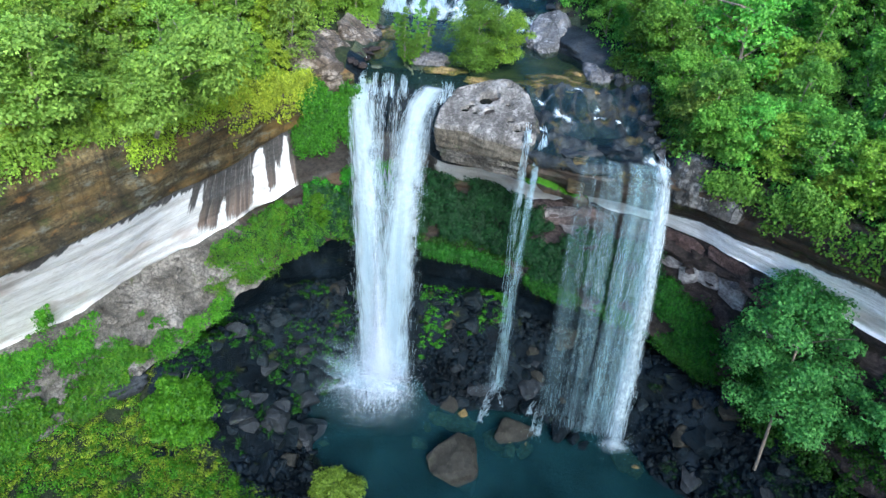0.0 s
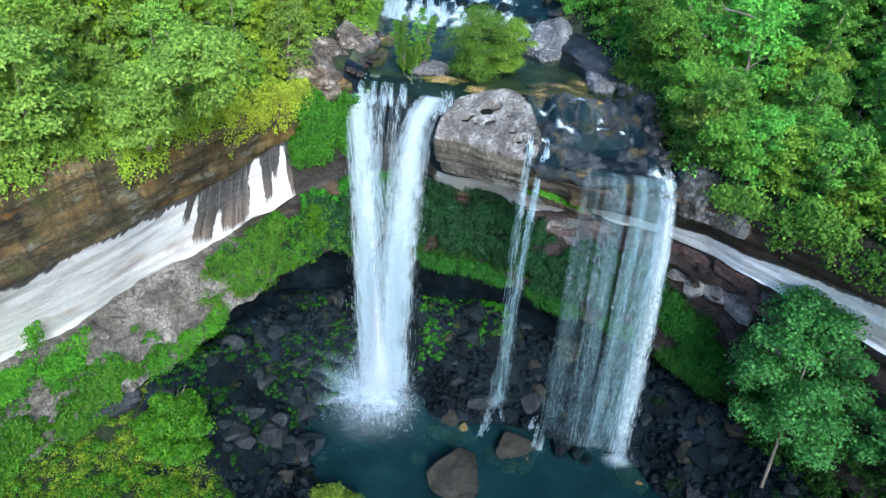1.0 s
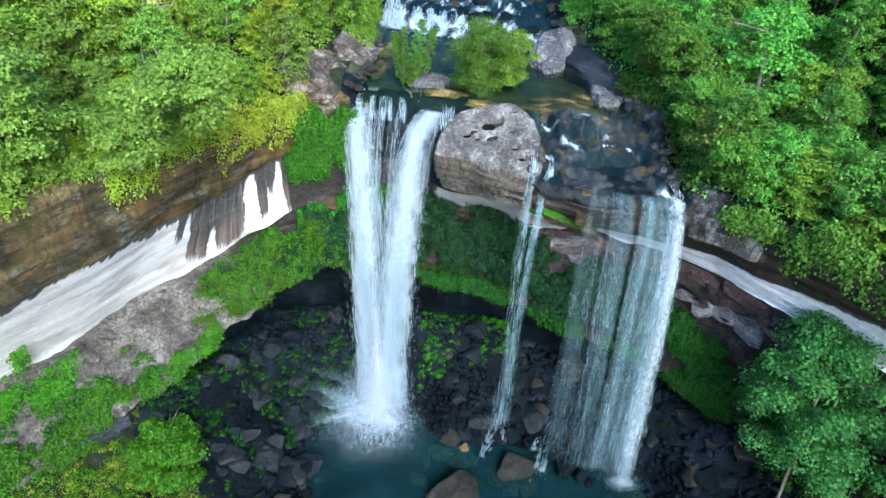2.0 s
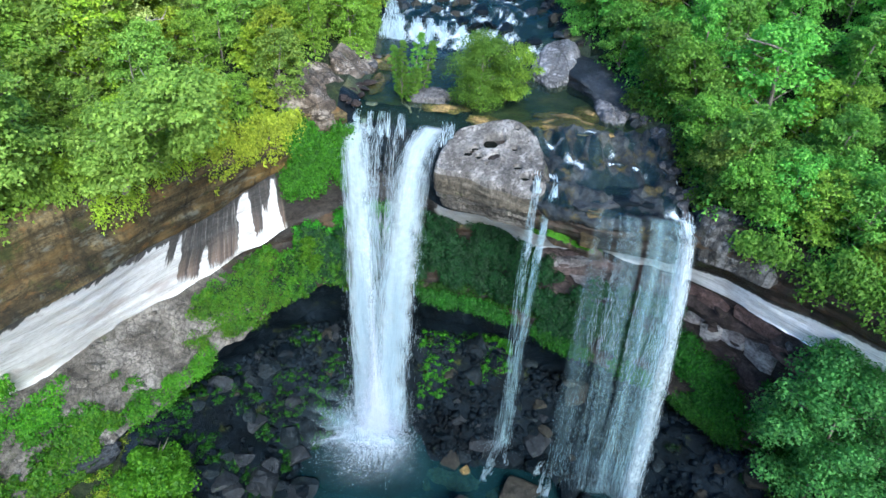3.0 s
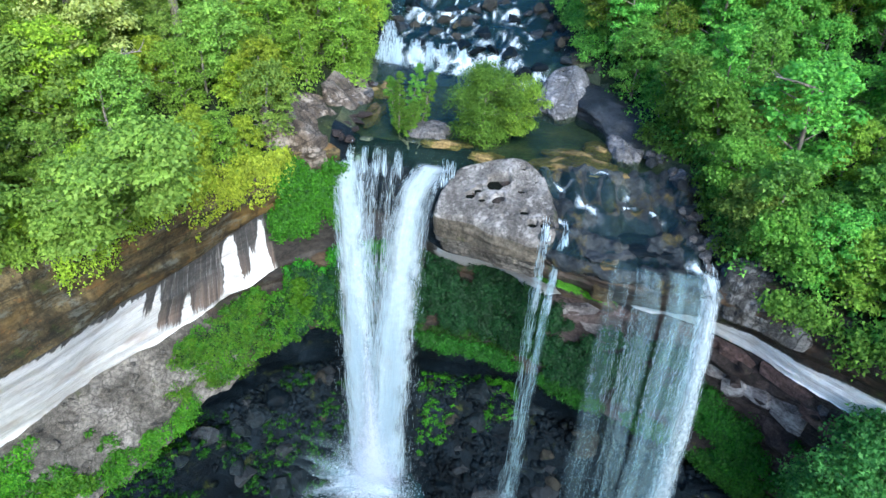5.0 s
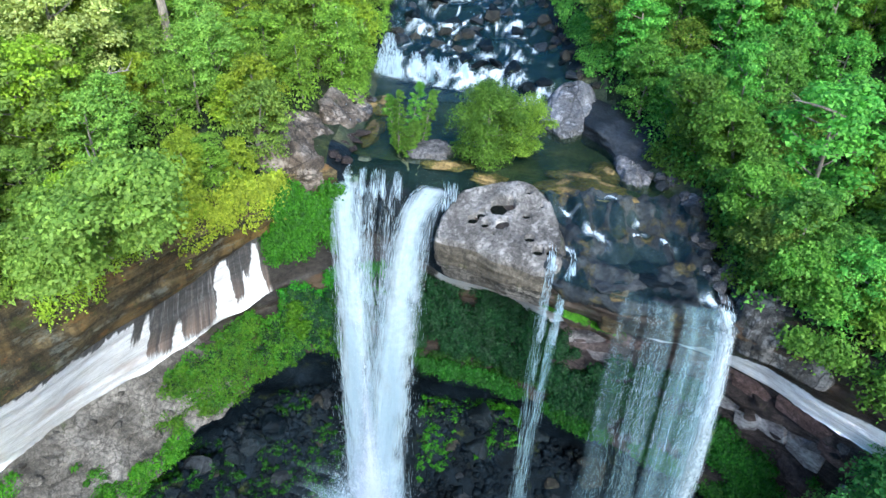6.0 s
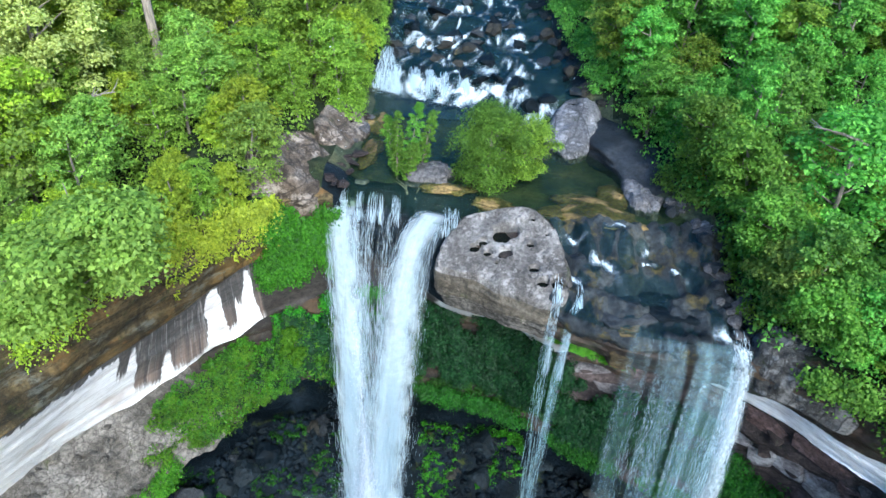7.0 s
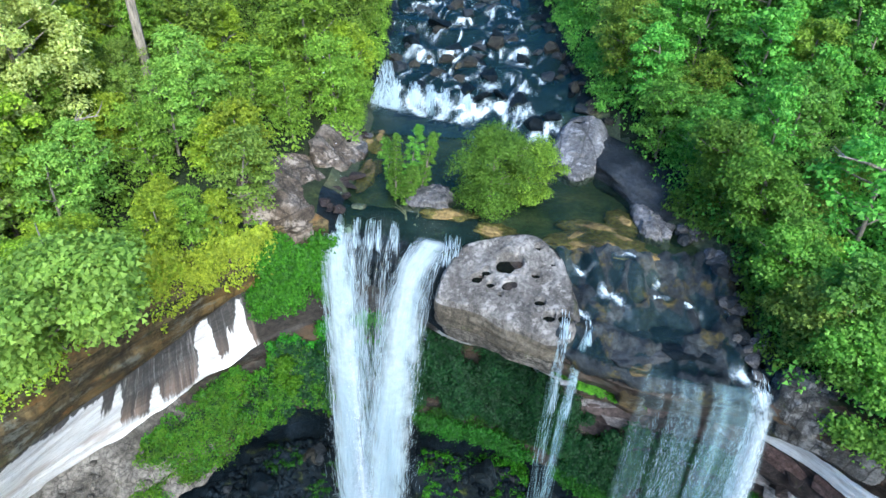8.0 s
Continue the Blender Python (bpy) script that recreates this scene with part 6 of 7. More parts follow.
KINDS = []
for s, (radius, low, high, leaf, words) in enumerate([
        (1.9, 0.8, 5.6, M_LEAF, "leafy green forest tree with a rounded crown"),
        (2.3, 1.4, 6.6, M_LEAF, "broad green forest tree with dense foliage"),
        (1.7, 0.8, 5.2, M_LEAF_YELLOW, "bright yellow green young forest tree"),
        (2.2, 1.6, 6.8, M_LEAF_PALE, "pale green forest tree with small leaves"),
        (2.2, 1.0, 6.2, M_LEAF_DEEP, "deep green forest tree in dense woodland"),
        (1.9, 1.2, 7.2, M_LEAF_DEEP, "tall deep green forest tree"),
        (1.5, 0.3, 3.2, M_LEAF, "low bushy green tree of the undergrowth"),
        (1.5, 0.3, 3.4, M_LEAF_YELLOW, "low yellow green bush of the forest edge")]):
    KINDS.append(tagged(tree(100 + s, radius, low, high, 5400, 0.195, leaf, M_BARK, 36), words, "tree", "trees of the forest"))
for k, ob in enumerate(KINDS):
    x, y = (-26.0 - 2.2 * k, 58 + 1.3 * k)
    ob.matrix_world = pose(x, y, ground_at(x, y) - 0.1)

rng = random.Random(11)
placed = [(ob.matrix_world.translation.x, ob.matrix_world.translation.y) for ob in KINDS]


FAR = []


def try_tree(x, y, weights, scale, gap=1.75):
    p = np.array([x]), np.array([y])
    if inside_poly(*p, GORGE)[0] or river_left(y) - (4.0 if 44 < y < 57 else 1.2) < x < river_right(y) + (1.6 if y < 50 else 2.0):
        return
    if any((x - a) ** 2 + (y - b) ** 2 < (gap * scale) ** 2 for a, b in placed):
        return
    if abs(x) > 0.6 * y + 10:
        return
    k = rng.choices(range(len(KINDS)), weights)[0]
    m = pose(x, y, ground_at(x, y) - 0.1, rng.uniform(-8, 8), rng.uniform(-8, 8), rng.uniform(0, 360))
    placed.append((x, y))
    if y > 63 or x < -34 or x > 34:
        FAR.append((k, m @ Matrix.Diagonal((scale, scale, scale, 1))))
        return
    ob = copy_thing(KINDS[k], m)
    scale *= 0.8 if abs(x) < 27 and y < 57 else 1.0
    ob.scale = (scale * rng.uniform(0.9, 1.2),) * 2 + (scale * rng.uniform(0.85, 1.2),)


LEFT_MIX, RIGHT_MIX = (5, 4, 4, 3, 0, 0, 3, 3), (0.4, 0.4, 0.1, 1.4, 6, 5, 0.5, 0.1)
u = np.linspace(2.2, 6.6, 40)
for k, (x, y) in enumerate(spline(RIM, u)):
    try_tree(x - 0.9 + rng.uniform(-0.4, 0.4), y + 0.9, (2, 0.5, 3, 1, 0, 0, 5, 7), rng.uniform(0.7, 0.95), 1.3)
for k, (x, y) in enumerate(spline(RIM, np.linspace(13.6, 17.2, 30))):
    try_tree(x + 1.0 + rng.uniform(-0.4, 0.4), y + 0.9, (3, 2, 0.8, 3, 3, 2, 1, 0.2), rng.uniform(0.75, 1.05), 1.3)
for k in range(60):
    y = 38 + k * 0.85
    try_tree(float(river_right(y)) + (2.0 if y < 50 else 2.3) + rng.uniform(-0.3, 0.8), y, (3, 2, 0.6, 3, 4, 2, 0.6, 0.1) if y < 50 else RIGHT_MIX, rng.uniform(0.7, 1.0), 1.3)
    try_tree(float(river_left(y)) - 1.7 - rng.uniform(-0.3, 0.8), y + 6, (5, 3, 1, 1, 0, 0, 3, 1), rng.uniform(0.75, 1.05), 1.3)
for _ in range(6000):
    if len(placed) >= 430:
        break
    left = rng.random() < 0.5
    x, y = (rng.uniform(-42, -10), rng.uniform(18, 84)) if left else (rng.uniform(5, 40), rng.uniform(22, 84))
    try_tree(x, y, LEFT_MIX if left else RIGHT_MIX, rng.uniform(0.85, 1.3))


def far_trees():
    """The trees further off, crowns in one mesh and trunks hidden among them."""
    CROWNS = [next(c.data for c in ob.children if c.name.startswith("crown")) for ob in KINDS]
    slots = [me.materials[0] for me in CROWNS]
    used = list(dict.fromkeys(slots))
    co, faces, which, base = [], [], [], 0
    for k, m in FAR:
        me = CROWNS[k]
        v = np.empty(len(me.vertices) * 3, np.float32)
        me.vertices.foreach_get("co", v)
        f = np.empty(len(me.loops), np.int32)
        me.loops.foreach_get("vertex_index", f)
        f = f.reshape(-1, 3)[::5].ravel()
        v = v.reshape(-1, 3) @ np.array(m.to_3x3()).T + np.array(m.translation)
        co.append(v)
        faces.append(f.reshape(-1, 3) + base)
        which.append(np.full(len(f) // 3, used.index(slots[k]), np.int32))
        base += len(v)
    me = raw_mesh("far_trees", np.concatenate(co), np.concatenate(faces))
    for m in used:
        me.materials.append(m)
    me.polygons.foreach_set("material_index", np.concatenate(which))
    tagged(new("far_trees", me), "dense green forest trees further off", "forest", "", "stuff")


far_trees()


def scatter_object(name, points, normals, sizes, leaf, label, seed, long=1.0, category="plants"):
    co, faces = leaf_cloud(np.asarray(points), np.asarray(normals), np.asarray(sizes) * 0.66, seed, long)
    me = raw_mesh(name, co, faces)
    me.materials.append(leaf)
    return tagged(new(name, me), label, category, "", "stuff")


def tuft_points(centers, seed, spread, high, per):
    """Leaves gathered in tufts round the given centres."""
    r = np.random.RandomState(seed)
    per = int(per * 1.9)
    c = np.repeat(np.asarray(centers), per, axis=0)
    n = len(c)
    v = r.normal(size=(n, 3))
    v /= np.linalg.norm(v, axis=1)[:, None]
    v[:, 2] = np.abs(v[:, 2])
    size = np.repeat(r.uniform(0.5, 1.3, len(centers)), per)[:, None]
    p = c + v * size * r.uniform(0.3, 1.0, (n, 1)) * [spread, spread, high]
    return p, v + r.normal(size=(n, 3)) * 0.4 + [0, 0, 0.5]


def undergrowth(name, x0, x1, y0, y1, count, leaf, seed, label, high=1.1):
    r = np.random.RandomState(seed)
    x, y = r.uniform(x0, x1, count * 3), r.uniform(y0, y1, count * 3)
    ok = ~inside_poly(x, y, GORGE) & ((x < river_left(y) - np.where((y > 43.5) & (y < 57), 3.4, 0.4)) | (x > river_right(y) + 0.7))
    x, y = x[ok][:count], y[ok][:count]
    p, n = tuft_points(np.column_stack([x, y, plateau(x, y)]), seed, 0.9, high, 21)
    scatter_object(name, p, n, r.uniform(0.2, 0.45, len(p)), leaf, label, seed)


undergrowth("undergrowth", -40, -10, 22, 80, 1800, M_LEAF, 1, "dense green undergrowth between the trees", 2.4)
undergrowth("undergrowth", 3, 36, 26, 80, 1800, M_LEAF_DEEP, 2, "dense deep green undergrowth between the trees", 2.4)
undergrowth("far_woods", -90, 80, 78, 150, 1500, M_LEAF, 3, "distant green forest canopy", 8.0)


def bank_bushes(name, side, y0, y1, count, leaf, seed, label):
    """Low bushes hanging over the water's edge; side is -1 or 1."""
    r = np.random.RandomState(seed)
    y = r.uniform(y0, y1, count)
    x = (river_right(y) if side > 0 else river_left(y)) + side * r.uniform(0.2, 2.4, count)
    p, n = tuft_points(np.column_stack([x, y, plateau(x, y) + 0.2]), seed, 0.7, 1.0, 30)
    scatter_object(name, p, n, r.uniform(0.16, 0.36, len(p)), leaf, label, seed)


bank_bushes("bank_bushes", 1, 58.5, 80, 260, M_LEAF_DEEP, 41, "green bushes overhanging the river bank")
bank_bushes("bank_bushes", -1, 55, 80, 260, M_LEAF, 42, "leafy bushes along the rapids")


bank_bushes("bank_bushes", 1, 38.5, 49.5, 150, M_LEAF_SHRUB, 43, "green bushes overhanging the pool bank")


def on_cliff(u, a, b, v):
    """Places on the cliff between two level lines, u along it and v from one line to the other."""
    pa, pb = spline(a, u), spline(b, u)
    if pa.shape[1] == 2:
        pa = np.column_stack([pa, plateau(pa[:, 0], pa[:, 1])])
    return pa * (1 - v[:, None]) + pb * v[:, None]


def cliff_plants(name, u0, u1, a, b, v0, v1, count, per, leaf, seed, label, spread=0.5, high=0.6, size=(0.15, 0.34), sag=0.0, out=0.2):
    r = np.random.RandomState(seed)
    uu, vv = r.uniform(u0, u1, count * 4), r.uniform(v0, v1, count * 4)
    edge = np.minimum(np.minimum(uu - u0, u1 - uu) / (0.25 * (u1 - u0)), np.minimum(vv - v0, v1 - vv) / (0.3 * (v1 - v0)))
    p = on_cliff(uu, a, b, vv)
    patch = np.array([noise.noise(Vector(q) * 0.45) for q in p])
    p = p[edge + patch * 2.2 > r.uniform(-0.1, 0.9, len(p))][:count]
    tang = np.array([0.0, -out, 0.0])
    q, n = tuft_points(p + tang, seed, spread, high, per)
    q[:, 2] -= sag * r.uniform(0, 1, len(q)) ** 2
    n = n + [0, -0.5, 0]
    return scatter_object(name, q, n, r.uniform(*size, len(q)), leaf, label, seed)


cliff_plants("ledge_plants", 4.4, 7.7, LOW, LEDGE, 0.1, 1.05, 520, 34, M_GRASS, 11, "bright green ferns and herbs covering the rock ledge")
cliff_plants("ledge_plants", 4.3, 5.9, LOW, LEDGE, 0.15, 1.08, 460, 38, M_HERB, 91, "fresh yellow green grass below the white rock", 0.6, 0.4, (0.1, 0.24), 0.2, 0.3)
cliff_plants("ledge_plants", 3.0, 4.7, SHELF, LEDGE, 0.72, 1.12, 170, 38, M_HERB, 92, "green herbs along the edge of the rock slope", 0.5, 0.45, (0.1, 0.24), 0.2, 0.2)
cliff_plants("ledge_plants", 4.6, 7.6, LOW, LEDGE, 0.2, 1.0, 130, 44, M_LEAF_SHADED, 93, "dark green ferns among the bright herbs", 0.45, 0.6, (0.12, 0.26), 0.1, 0.35)
cliff_plants("ledge_plants", 4.4, 7.4, LOW, LEDGE, 0.2, 1.05, 110, 44, M_HERB, 94, "yellow green young plants on the rock ledge", 0.4, 0.5, (0.1, 0.22), 0.1, 0.45)
cliff_plants("ledge_bushes", 6.3, 8.0, LOW, LEDGE, 0.1, 1.0, 260, 50, M_LEAF_SHADED, 23, "green bushes on the rock ledge", 0.6, 0.7)
cliff_plants("ledge_plants", 1.2, 3.3, SHELF, LEDGE, 0.35, 1.15, 500, 40, M_HERB, 12, "green herbs on the slope below the overhang")
cliff_plants("ledge_plants", 0.6, 3.25, LOW, SHELF, 0.25, 1.2, 420, 44, M_HERB, 67, "light green herbs below the white rock", 0.6, 0.5, (0.12, 0.28), 0.2, 0.3)
cliff_plants("ledge_plants", 0.6, 3.6, SHELF, LEDGE, -0.1, 1.05, 420, 40, M_GRASS, 68, "fresh green herbs on the slope edge", 0.55, 0.5, (0.12, 0.28))
cliff_plants("ledge_bushes", 1.2, 3.3, SHELF, LEDGE, 0.2, 1.1, 150, 44, M_GRASS, 24, "green shrubs on the slope below the overhang", 0.6, 0.7)
cliff_plants("ivy", 6.1, 7.4, RIM, TOP, 0.05, 1.3, 480, 40, M_GRASS, 13, "hanging green ivy draped over the cliff corner", 0.55, 0.6, (0.15, 0.32), 1.7, 0.5)
cliff_plants("rim_bushes", 3.4, 5.3, RIM, TOP, -0.3, 0.4, 170, 44, M_LEAF_YELLOW, 66, "bright green shrubs drooping over the cliff edge", 0.6, 0.6, (0.12, 0.26), 1.0, 0.4)
cliff_plants("rim_bushes", 4.9, 6.4, RIM, TOP, -0.3, 0.6, 210, 40, M_LEAF_GOLD, 14, "yellow green shrubs hanging over the cliff edge", 0.5, 0.5, (0.15, 0.32), 1.0, 0.3)
cliff_plants("rim_bushes", 1.5, 4.3, RIM, TOP, -0.3, 0.12, 130, 36, M_LEAF, 15, "green shrubs along the cliff edge", 0.6, 0.6, (0.15, 0.32), 0.8, 0.3)
cliff_plants("ledge_bushes", 8.0, 11.3, LOW, LEDGE, -0.08, 0.8, 800, 44, M_LEAF_SHADED, 16, "green bushes on the ledge behind the falls, toned dark for shade", 0.6, 0.8, (0.14, 0.3), 0, 0.6)
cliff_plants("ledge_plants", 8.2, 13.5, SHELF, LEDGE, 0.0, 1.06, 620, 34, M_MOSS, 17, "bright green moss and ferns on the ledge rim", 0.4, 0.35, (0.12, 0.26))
cliff_plants("ledge_bushes", 11.0, 13.5, LOW, LEDGE, 0.24, 0.95, 460, 44, M_LEAF_SHADED, 18, "green bush behind the thin strand, toned dark for shade", 0.6, 0.7, (0.14, 0.3), 0, 0.5)
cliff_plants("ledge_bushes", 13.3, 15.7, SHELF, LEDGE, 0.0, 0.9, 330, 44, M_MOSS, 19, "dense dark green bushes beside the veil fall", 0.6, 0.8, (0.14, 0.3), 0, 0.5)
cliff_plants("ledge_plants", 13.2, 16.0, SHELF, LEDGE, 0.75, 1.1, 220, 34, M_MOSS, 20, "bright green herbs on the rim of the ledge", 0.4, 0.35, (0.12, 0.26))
cliff_plants("rim_bushes", 13.8, 18.0, RIM, TOP, -0.35, 0.5, 420, 36, M_LEAF_SHRUB, 21, "green creepers hanging over the rock edge", 0.6, 0.6, (0.16, 0.34), 0.9, 0.4)
cliff_plants("rock_moss", 9.0, 10.2, RIM, TOP, 0.3, 0.95, 90, 30, M_LEAF_YELLOW, 25, "yellow moss at the foot of the big rock", 0.3, 0.25, (0.1, 0.2))
cliff_plants("rock_moss", 10.9, 12.6, RIM, TOP, 0.45, 1.05, 230, 30, M_HERB, 22, "bright moss strip under the rock lip", 0.3, 0.2, (0.1, 0.2))
r = np.random.RandomState(88)
x, y = r.uniform(3.9, 7.5, 330), 39.05 + 1.5 * r.uniform(0, 1, 330) ** 1.6
mossy, lift = tuft_points(np.column_stack([x, y, 24.25 - 0.36 * (x - 4) + 0.35 * (y - 39.2)]), 88, 0.16, 0.16, 30)
mossy[:, 2] -= 0.35 * np.clip(39.3 - mossy[:, 1], 0, 1)
scatter_object("ledge_moss", mossy, lift + [0, -0.4, 0.4], r.uniform(0.07, 0.15, len(mossy)), M_HERB, "bright yellow green moss cushion on the rock ledge", 88)


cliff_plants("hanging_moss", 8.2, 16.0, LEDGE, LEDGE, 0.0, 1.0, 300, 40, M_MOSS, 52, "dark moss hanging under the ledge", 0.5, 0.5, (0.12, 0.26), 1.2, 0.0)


cliff_plants("ledge_plants", 5.9, 7.9, LOW, SHELF, -0.2, 1.1, 240, 40, M_GRASS, 53, "green ferns under the dark rock corner", 0.55, 0.55, (0.15, 0.32), 0.4, 0.3)
cliff_plants("band_vine", 2.75, 2.95, LOW, TOP, -0.1, 0.35, 26, 40, M_HERB, 54, "green creeper hanging on the white rock", 0.3, 0.5, (0.14, 0.28), 1.0, 0.2)


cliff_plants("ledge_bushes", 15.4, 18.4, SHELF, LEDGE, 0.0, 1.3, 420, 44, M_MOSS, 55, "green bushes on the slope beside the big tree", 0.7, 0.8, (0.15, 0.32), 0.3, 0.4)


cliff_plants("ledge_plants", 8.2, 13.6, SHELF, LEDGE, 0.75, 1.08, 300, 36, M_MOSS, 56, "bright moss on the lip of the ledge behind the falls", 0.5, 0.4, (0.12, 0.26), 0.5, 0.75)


def floor_plants(name, x0, x1, y0, y1, count, per, leaf, seed, label, spread=0.5, high=0.5, size=(0.14, 0.32), gate=0.0, test=None):
    r = np.random.RandomState(seed)
    x, y = r.uniform(x0, x1, count * 4), r.uniform(y0, y1, count * 4)
    k = np.array([noise.noise(Vector((a * 0.35, b * 0.35, seed))) for a, b in zip(x, y)]) > gate
    k &= ~inside_poly(x, y, POOL)
    if test is not None:
        k &= test(x, y)
    x, y = x[k][:count], y[k][:count]
    q, n = tuft_points(np.column_stack([x, y, gorge_floor(x, y)]), seed, spread, high, per)
    return scatter_object(name, q, n, r.uniform(*size, len(q)), leaf, label, seed)


floor_plants("slope_herbs", -38, -11, 16, 36, 1500, 40, M_HERB, 31, "light green herbs and grass on the slope", 0.6, 0.4, (0.1, 0.24), -0.5, grassy)
floor_plants("slope_bushes", -34, -11, 15, 26.5, 260, 70, M_HERB, 32, "green bushes at the foot of the slope", 0.8, 0.9, (0.12, 0.28), -0.3, grassy)
floor_plants("talus_moss", -17, -11, 39, 46, 200, 34, M_MOSS, 33, "moss and ferns on the dark talus", 0.5, 0.35, (0.12, 0.26), 0.0)
floor_plants("talus_moss", -5, 3, 43.2, 47, 240, 34, M_GRASS, 34, "bright moss mound under the ledge", 0.5, 0.4, (0.12, 0.26), -0.3)
floor_plants("talus_moss", -24, -15, 29, 41, 380, 32, M_MOSS, 35, "thin green plants on the wet slope", 0.5, 0.3, (0.12, 0.26), -0.1)
floor_plants("talus_moss", 15, 27, 28, 38, 240, 32, M_LEAF_SHADED, 36, "low dark plants among the rocks", 0.5, 0.4, (0.12, 0.28), 0.0)


floor_plants("slope_grass", -36, -14, 20, 36, 1500, 34, M_LEAF_YELLOW, 37, "yellow green grass on the slope under the overhang", 0.6, 0.25, (0.08, 0.2), -0.3, grassy)


def special(seed, x, y, z, radius, low, high, leaves, size, leaf, bark, label, lean=(0, 0), clumps=40, thick=0.2, category="tree"):
    ob = tree(seed, radius, low, high, int(leaves * 2.8), size * 0.72, leaf, bark, clumps, thick, lean)
    ob.matrix_world = pose(x, y, z)
    return tagged(ob, label, category)


special(301, 22.1, 31.3, floor_at(22.1, 31.3), 3.7, 6.0, 17.0, 11000, 0.27, M_LEAF_COOL, M_BARK_PALE, "large deep green tree with a pale leaning trunk in the gorge", (-1.4, 0.6), 60, 0.13)
special(302, 27.0, 28.5, floor_at(27, 28.5), 3.0, 5.0, 12.0, 7000, 0.3, M_LEAF_COOL, M_BARK, "deep green tree at the gorge side", (0, 0), 24, 0.25)
special(303, -20.2, 28.0, floor_at(-20.2, 28), 2.3, 0.8, 5.6, 6000, 0.27, M_HERB, M_BARK, "small yellow green tree on the grassy slope", (0, 0), 40, 0.14)
special(304, -9.8, 28.6, floor_at(-9.8, 28.6), 2.0, 0.2, 2.6, 3000, 0.27, M_LEAF, M_BARK, "round green bush beside the pool", (0, 0), 26, 0.08, "bush")
special(305, -19.8, 33.2, ground_at(-20.6, 33.4), 3.0, 0.6, 6.4, 8500, 0.26, M_LEAF_PALE, M_BARK_PALE, "pale green tree leaning out over the cliff edge", (5.4, -1.8), 44, 0.16)
special(306, -24.3, 29.8, ground_at(-25, 29.8), 3.0, 0.6, 6.6, 6500, 0.27, M_LEAF_PALE, M_BARK_PALE, "pale green tree above the brown cliff", (2.0, -1.0), 40, 0.2)
special(307, -1.4, 48.4, 29.0, 2.35, 0.0, 4.6, 10500, 0.15, M_LEAF_SHRUB, M_BARK_PALE, "round yellow green shrub on the river islet", (0.4, 0), 60, 0.12, "shrub")
special(308, 0.6, 49.2, 29.0, 2.0, 0.2, 3.6, 5000, 0.15, M_LEAF, M_BARK_PALE, "grey twiggy shrub beside the round shrub", (1.0, 0.4), 34, 0.1, "shrub")
for s, (x, y, r, h, lx) in enumerate(((-6.4, 48.9, 0.6, 4.6, 0.9), (-5.7, 49.6, 0.55, 3.8, 1.0), (-7.0, 49.4, 0.6, 3.4, -0.6), (-6.2, 48.3, 0.55, 2.2, 0.5), (-6.9, 48.7, 0.45, 4.0, 0.1))):
    special(340 + s, x, y, 29.0, r, 0.0, h, 2200, 0.12, M_LEAF_SHRUB, M_BARK_PALE, "slender green reeds and shrub on the islet", (lx, 0.3), 70, 0.05, "shrub")
special(310, -27.2, 47.0, ground_at(-27.2, 47), 3.2, 3.0, 9.5, 7000, 0.25, M_LEAF_SUN, M_BARK_PALE, "yellow tree standing above the forest, sunlight put into its leaf colour", (0, 0), 40, 0.2)
for s, (x, y, r, h, lx) in enumerate(((14.0, 42.0, 2.1, 4.4, -1.5), (13.2, 45.0, 2.1, 5.0, -1.7), (14.6, 39.6, 2.1, 4.2, -1.3), (15.4, 37.2, 1.9, 3.8, -1.0), (11.8, 47.8, 2.0, 5.5, -1.2))):
    special(350 + s, x, y, ground_at(x, y), r, 0.6, h, 4200, 0.22, M_LEAF_PALE if s == 2 else M_LEAF_SHRUB, M_BARK_PALE, "light green tree leaning out over the river bank", (lx, -1.0), 44, 0.14)
special(361, -14.1, 45.5, 14.9, 1.0, 0.3, 3.2, 1800, 0.2, M_HERB, M_BARK, "bright yellow green bush on the green ledge", (0, -0.3), 26, 0.05, "bush")
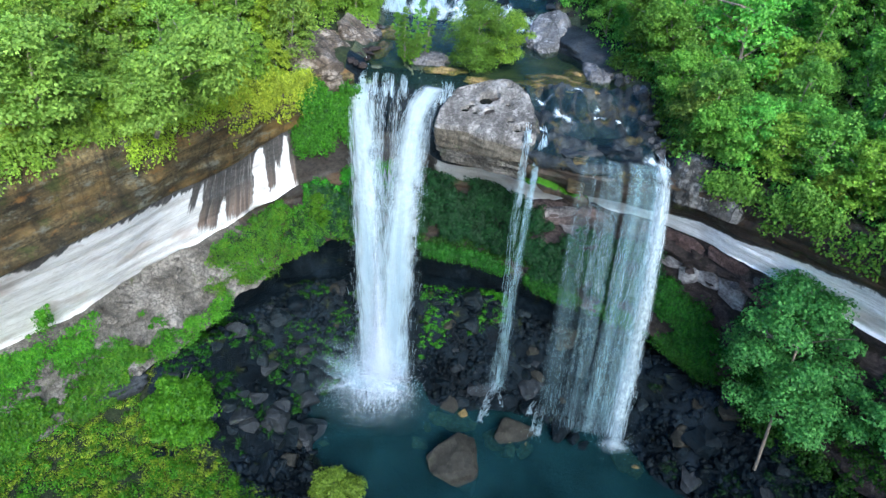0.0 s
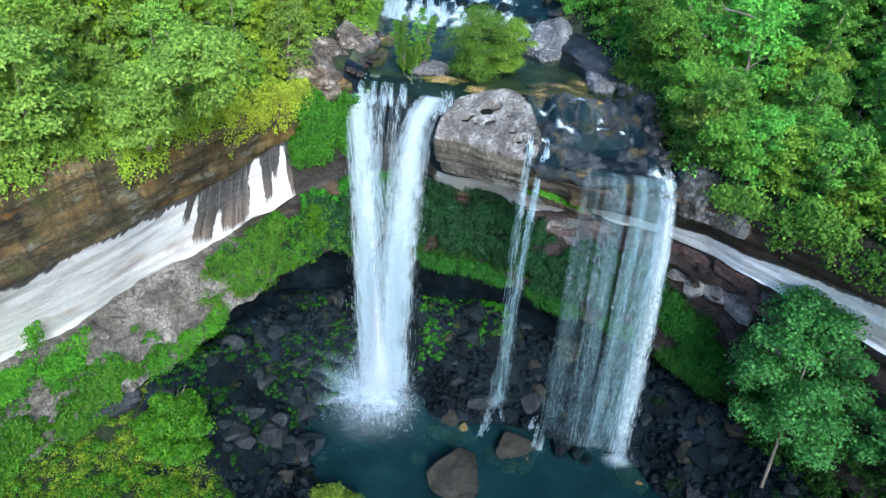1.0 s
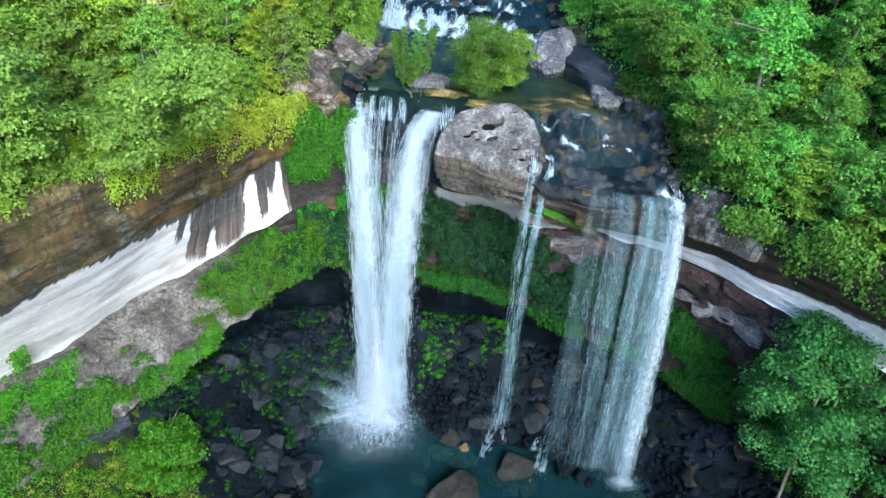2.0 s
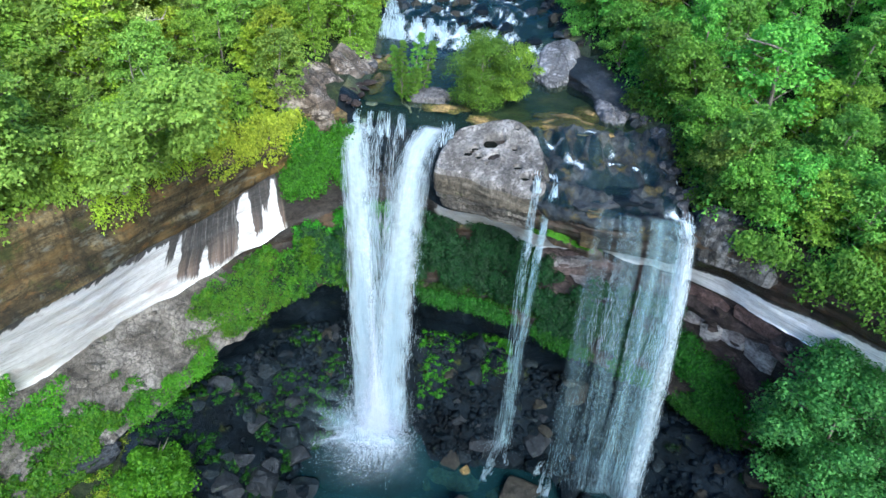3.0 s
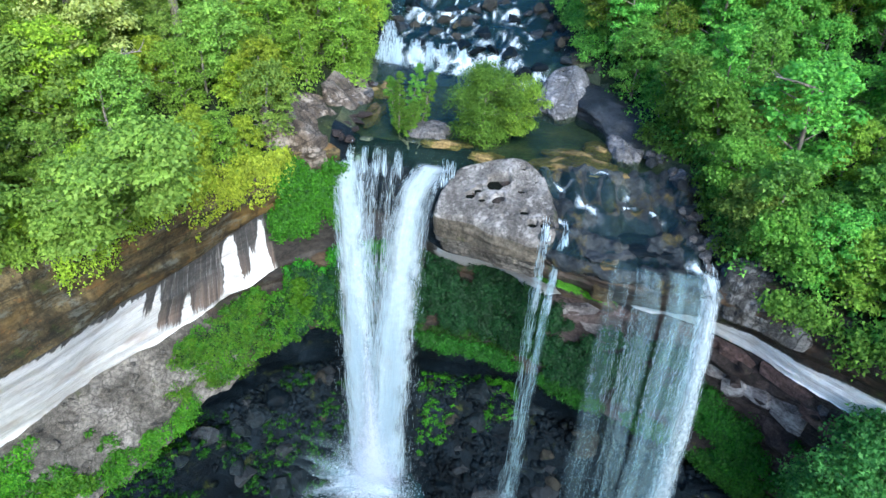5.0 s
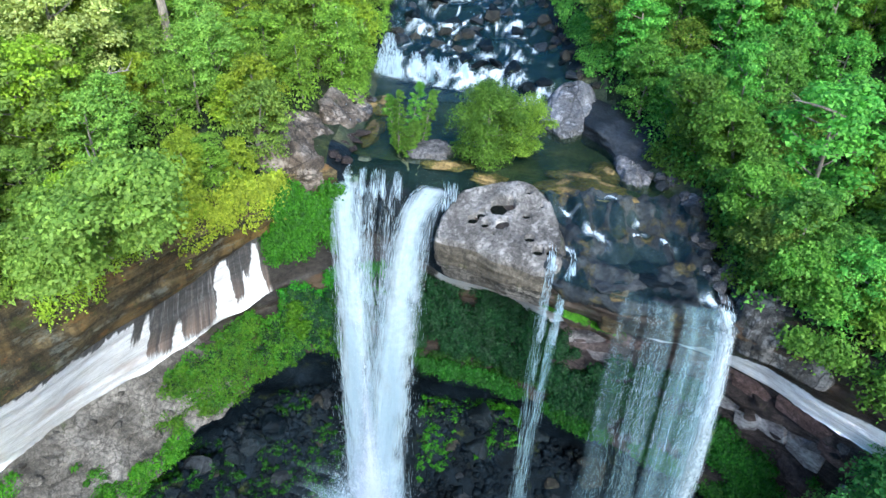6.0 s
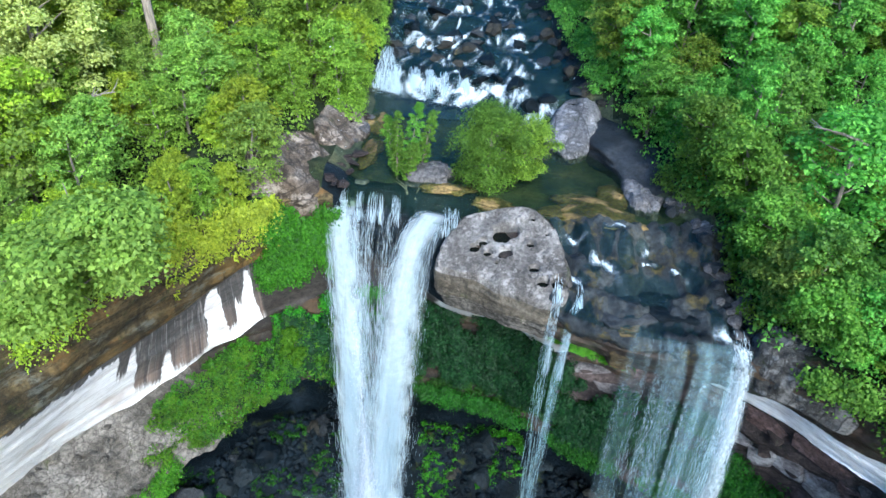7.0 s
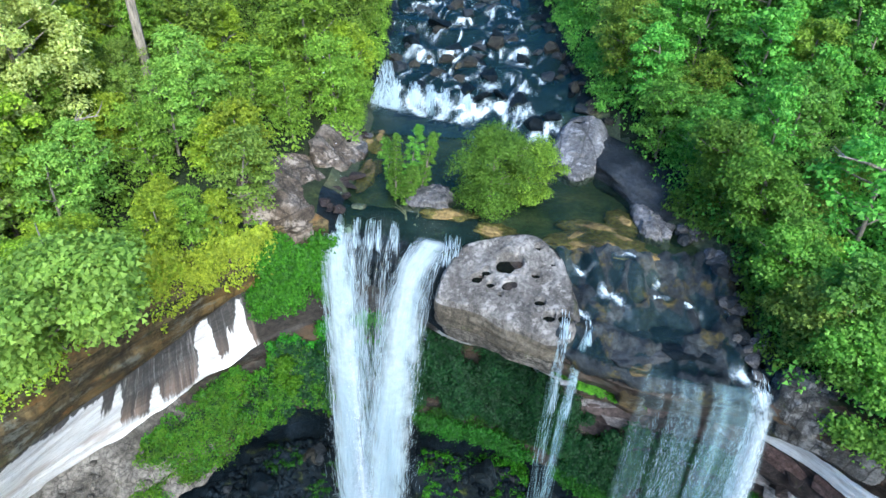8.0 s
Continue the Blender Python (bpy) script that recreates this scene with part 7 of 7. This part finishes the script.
for s, (x, y, z) in enumerate(((-25.0, 41.5, 0.0), (-31.0, 45.0, 0.6), (-27.5, 51.0, 0.4), (-33.0, 40.0, 0.2))):
    special(330 + s, x, y, ground_at(x, y), 2.4, 1.5, 7.6 + z, 3000, 0.27, M_LEAF_YELLOW, M_BARK, "bright yellow green tree in the sunlit forest", (0, 0), 34, 0.14)
for s, (x, y, h) in enumerate(((-24.0, 54.0, 18), (-29.5, 57.0, 17), (-15.5, 63.0, 16), (19.6, 60.0, 15), (23.6, 59.5, 16))):
    special(320 + s, x, y, ground_at(x, y), 2.6, h * 0.72, h, 3500, 0.3, M_LEAF if x < 0 else M_LEAF_DEEP, M_BARK_PALE, "tall straight pale-barked tree rising above the canopy", (0.2, 0), 26, (0.38, 0.26, 0.26, 0.16, 0.16)[s])


def dead_branch(x, y, z, length, turn, seed):
    """A bare pale bough with side twigs sticking out of the foliage."""
    rng = random.Random(seed)
    ob = new("dead_branch")
    bm = bmesh.new()
    limb(bm, (0, 0, 0), (length, 0, 0.25 * length), 0.09, 0.03, 6, 0.2)
    part("bough", bm_mesh(bm, "bough"), M_BARK_PALE, ob)
    for k in range(4):
        a = rng.uniform(0.3, 0.9)
        bm = bmesh.new()
        limb(bm, (length * a, 0, 0.25 * length * a), (length * a + rng.uniform(0.3, 0.8), rng.choice((-1, 1)) * rng.uniform(0.3, 0.9), 0.25 * length * a + rng.uniform(0.1, 0.7)), 0.04, 0.012, 5, 0.08)
        part("twig", bm_mesh(bm, "twig"), M_BARK_PALE, ob)
    ob.matrix_world = pose(x, y, z, 0, 0, turn)
    tagged(ob, "bare pale dead branch among green foliage", "branch", "dead branches")


def bm_mesh(bm, name):
    me = bpy.data.meshes.new(name)
    bm.to_mesh(me)
    bm.free()
    return me


dead_branch(16.6, 42.7, 35.2, 2.6, 172, 1)
dead_branch(23.2, 31.4, floor_at(22.4, 31.3) + 9.0, 2.6, -20, 2)
dead_branch(-24.0, 44.0, ground_at(-24, 44) + 4.8, 2.4, 30, 3)
dead_branch(-5.9, 46.9, 28.3, 1.6, 100, 4)
dead_branch(-5.5, 46.8, 28.3, 1.3, 70, 5)
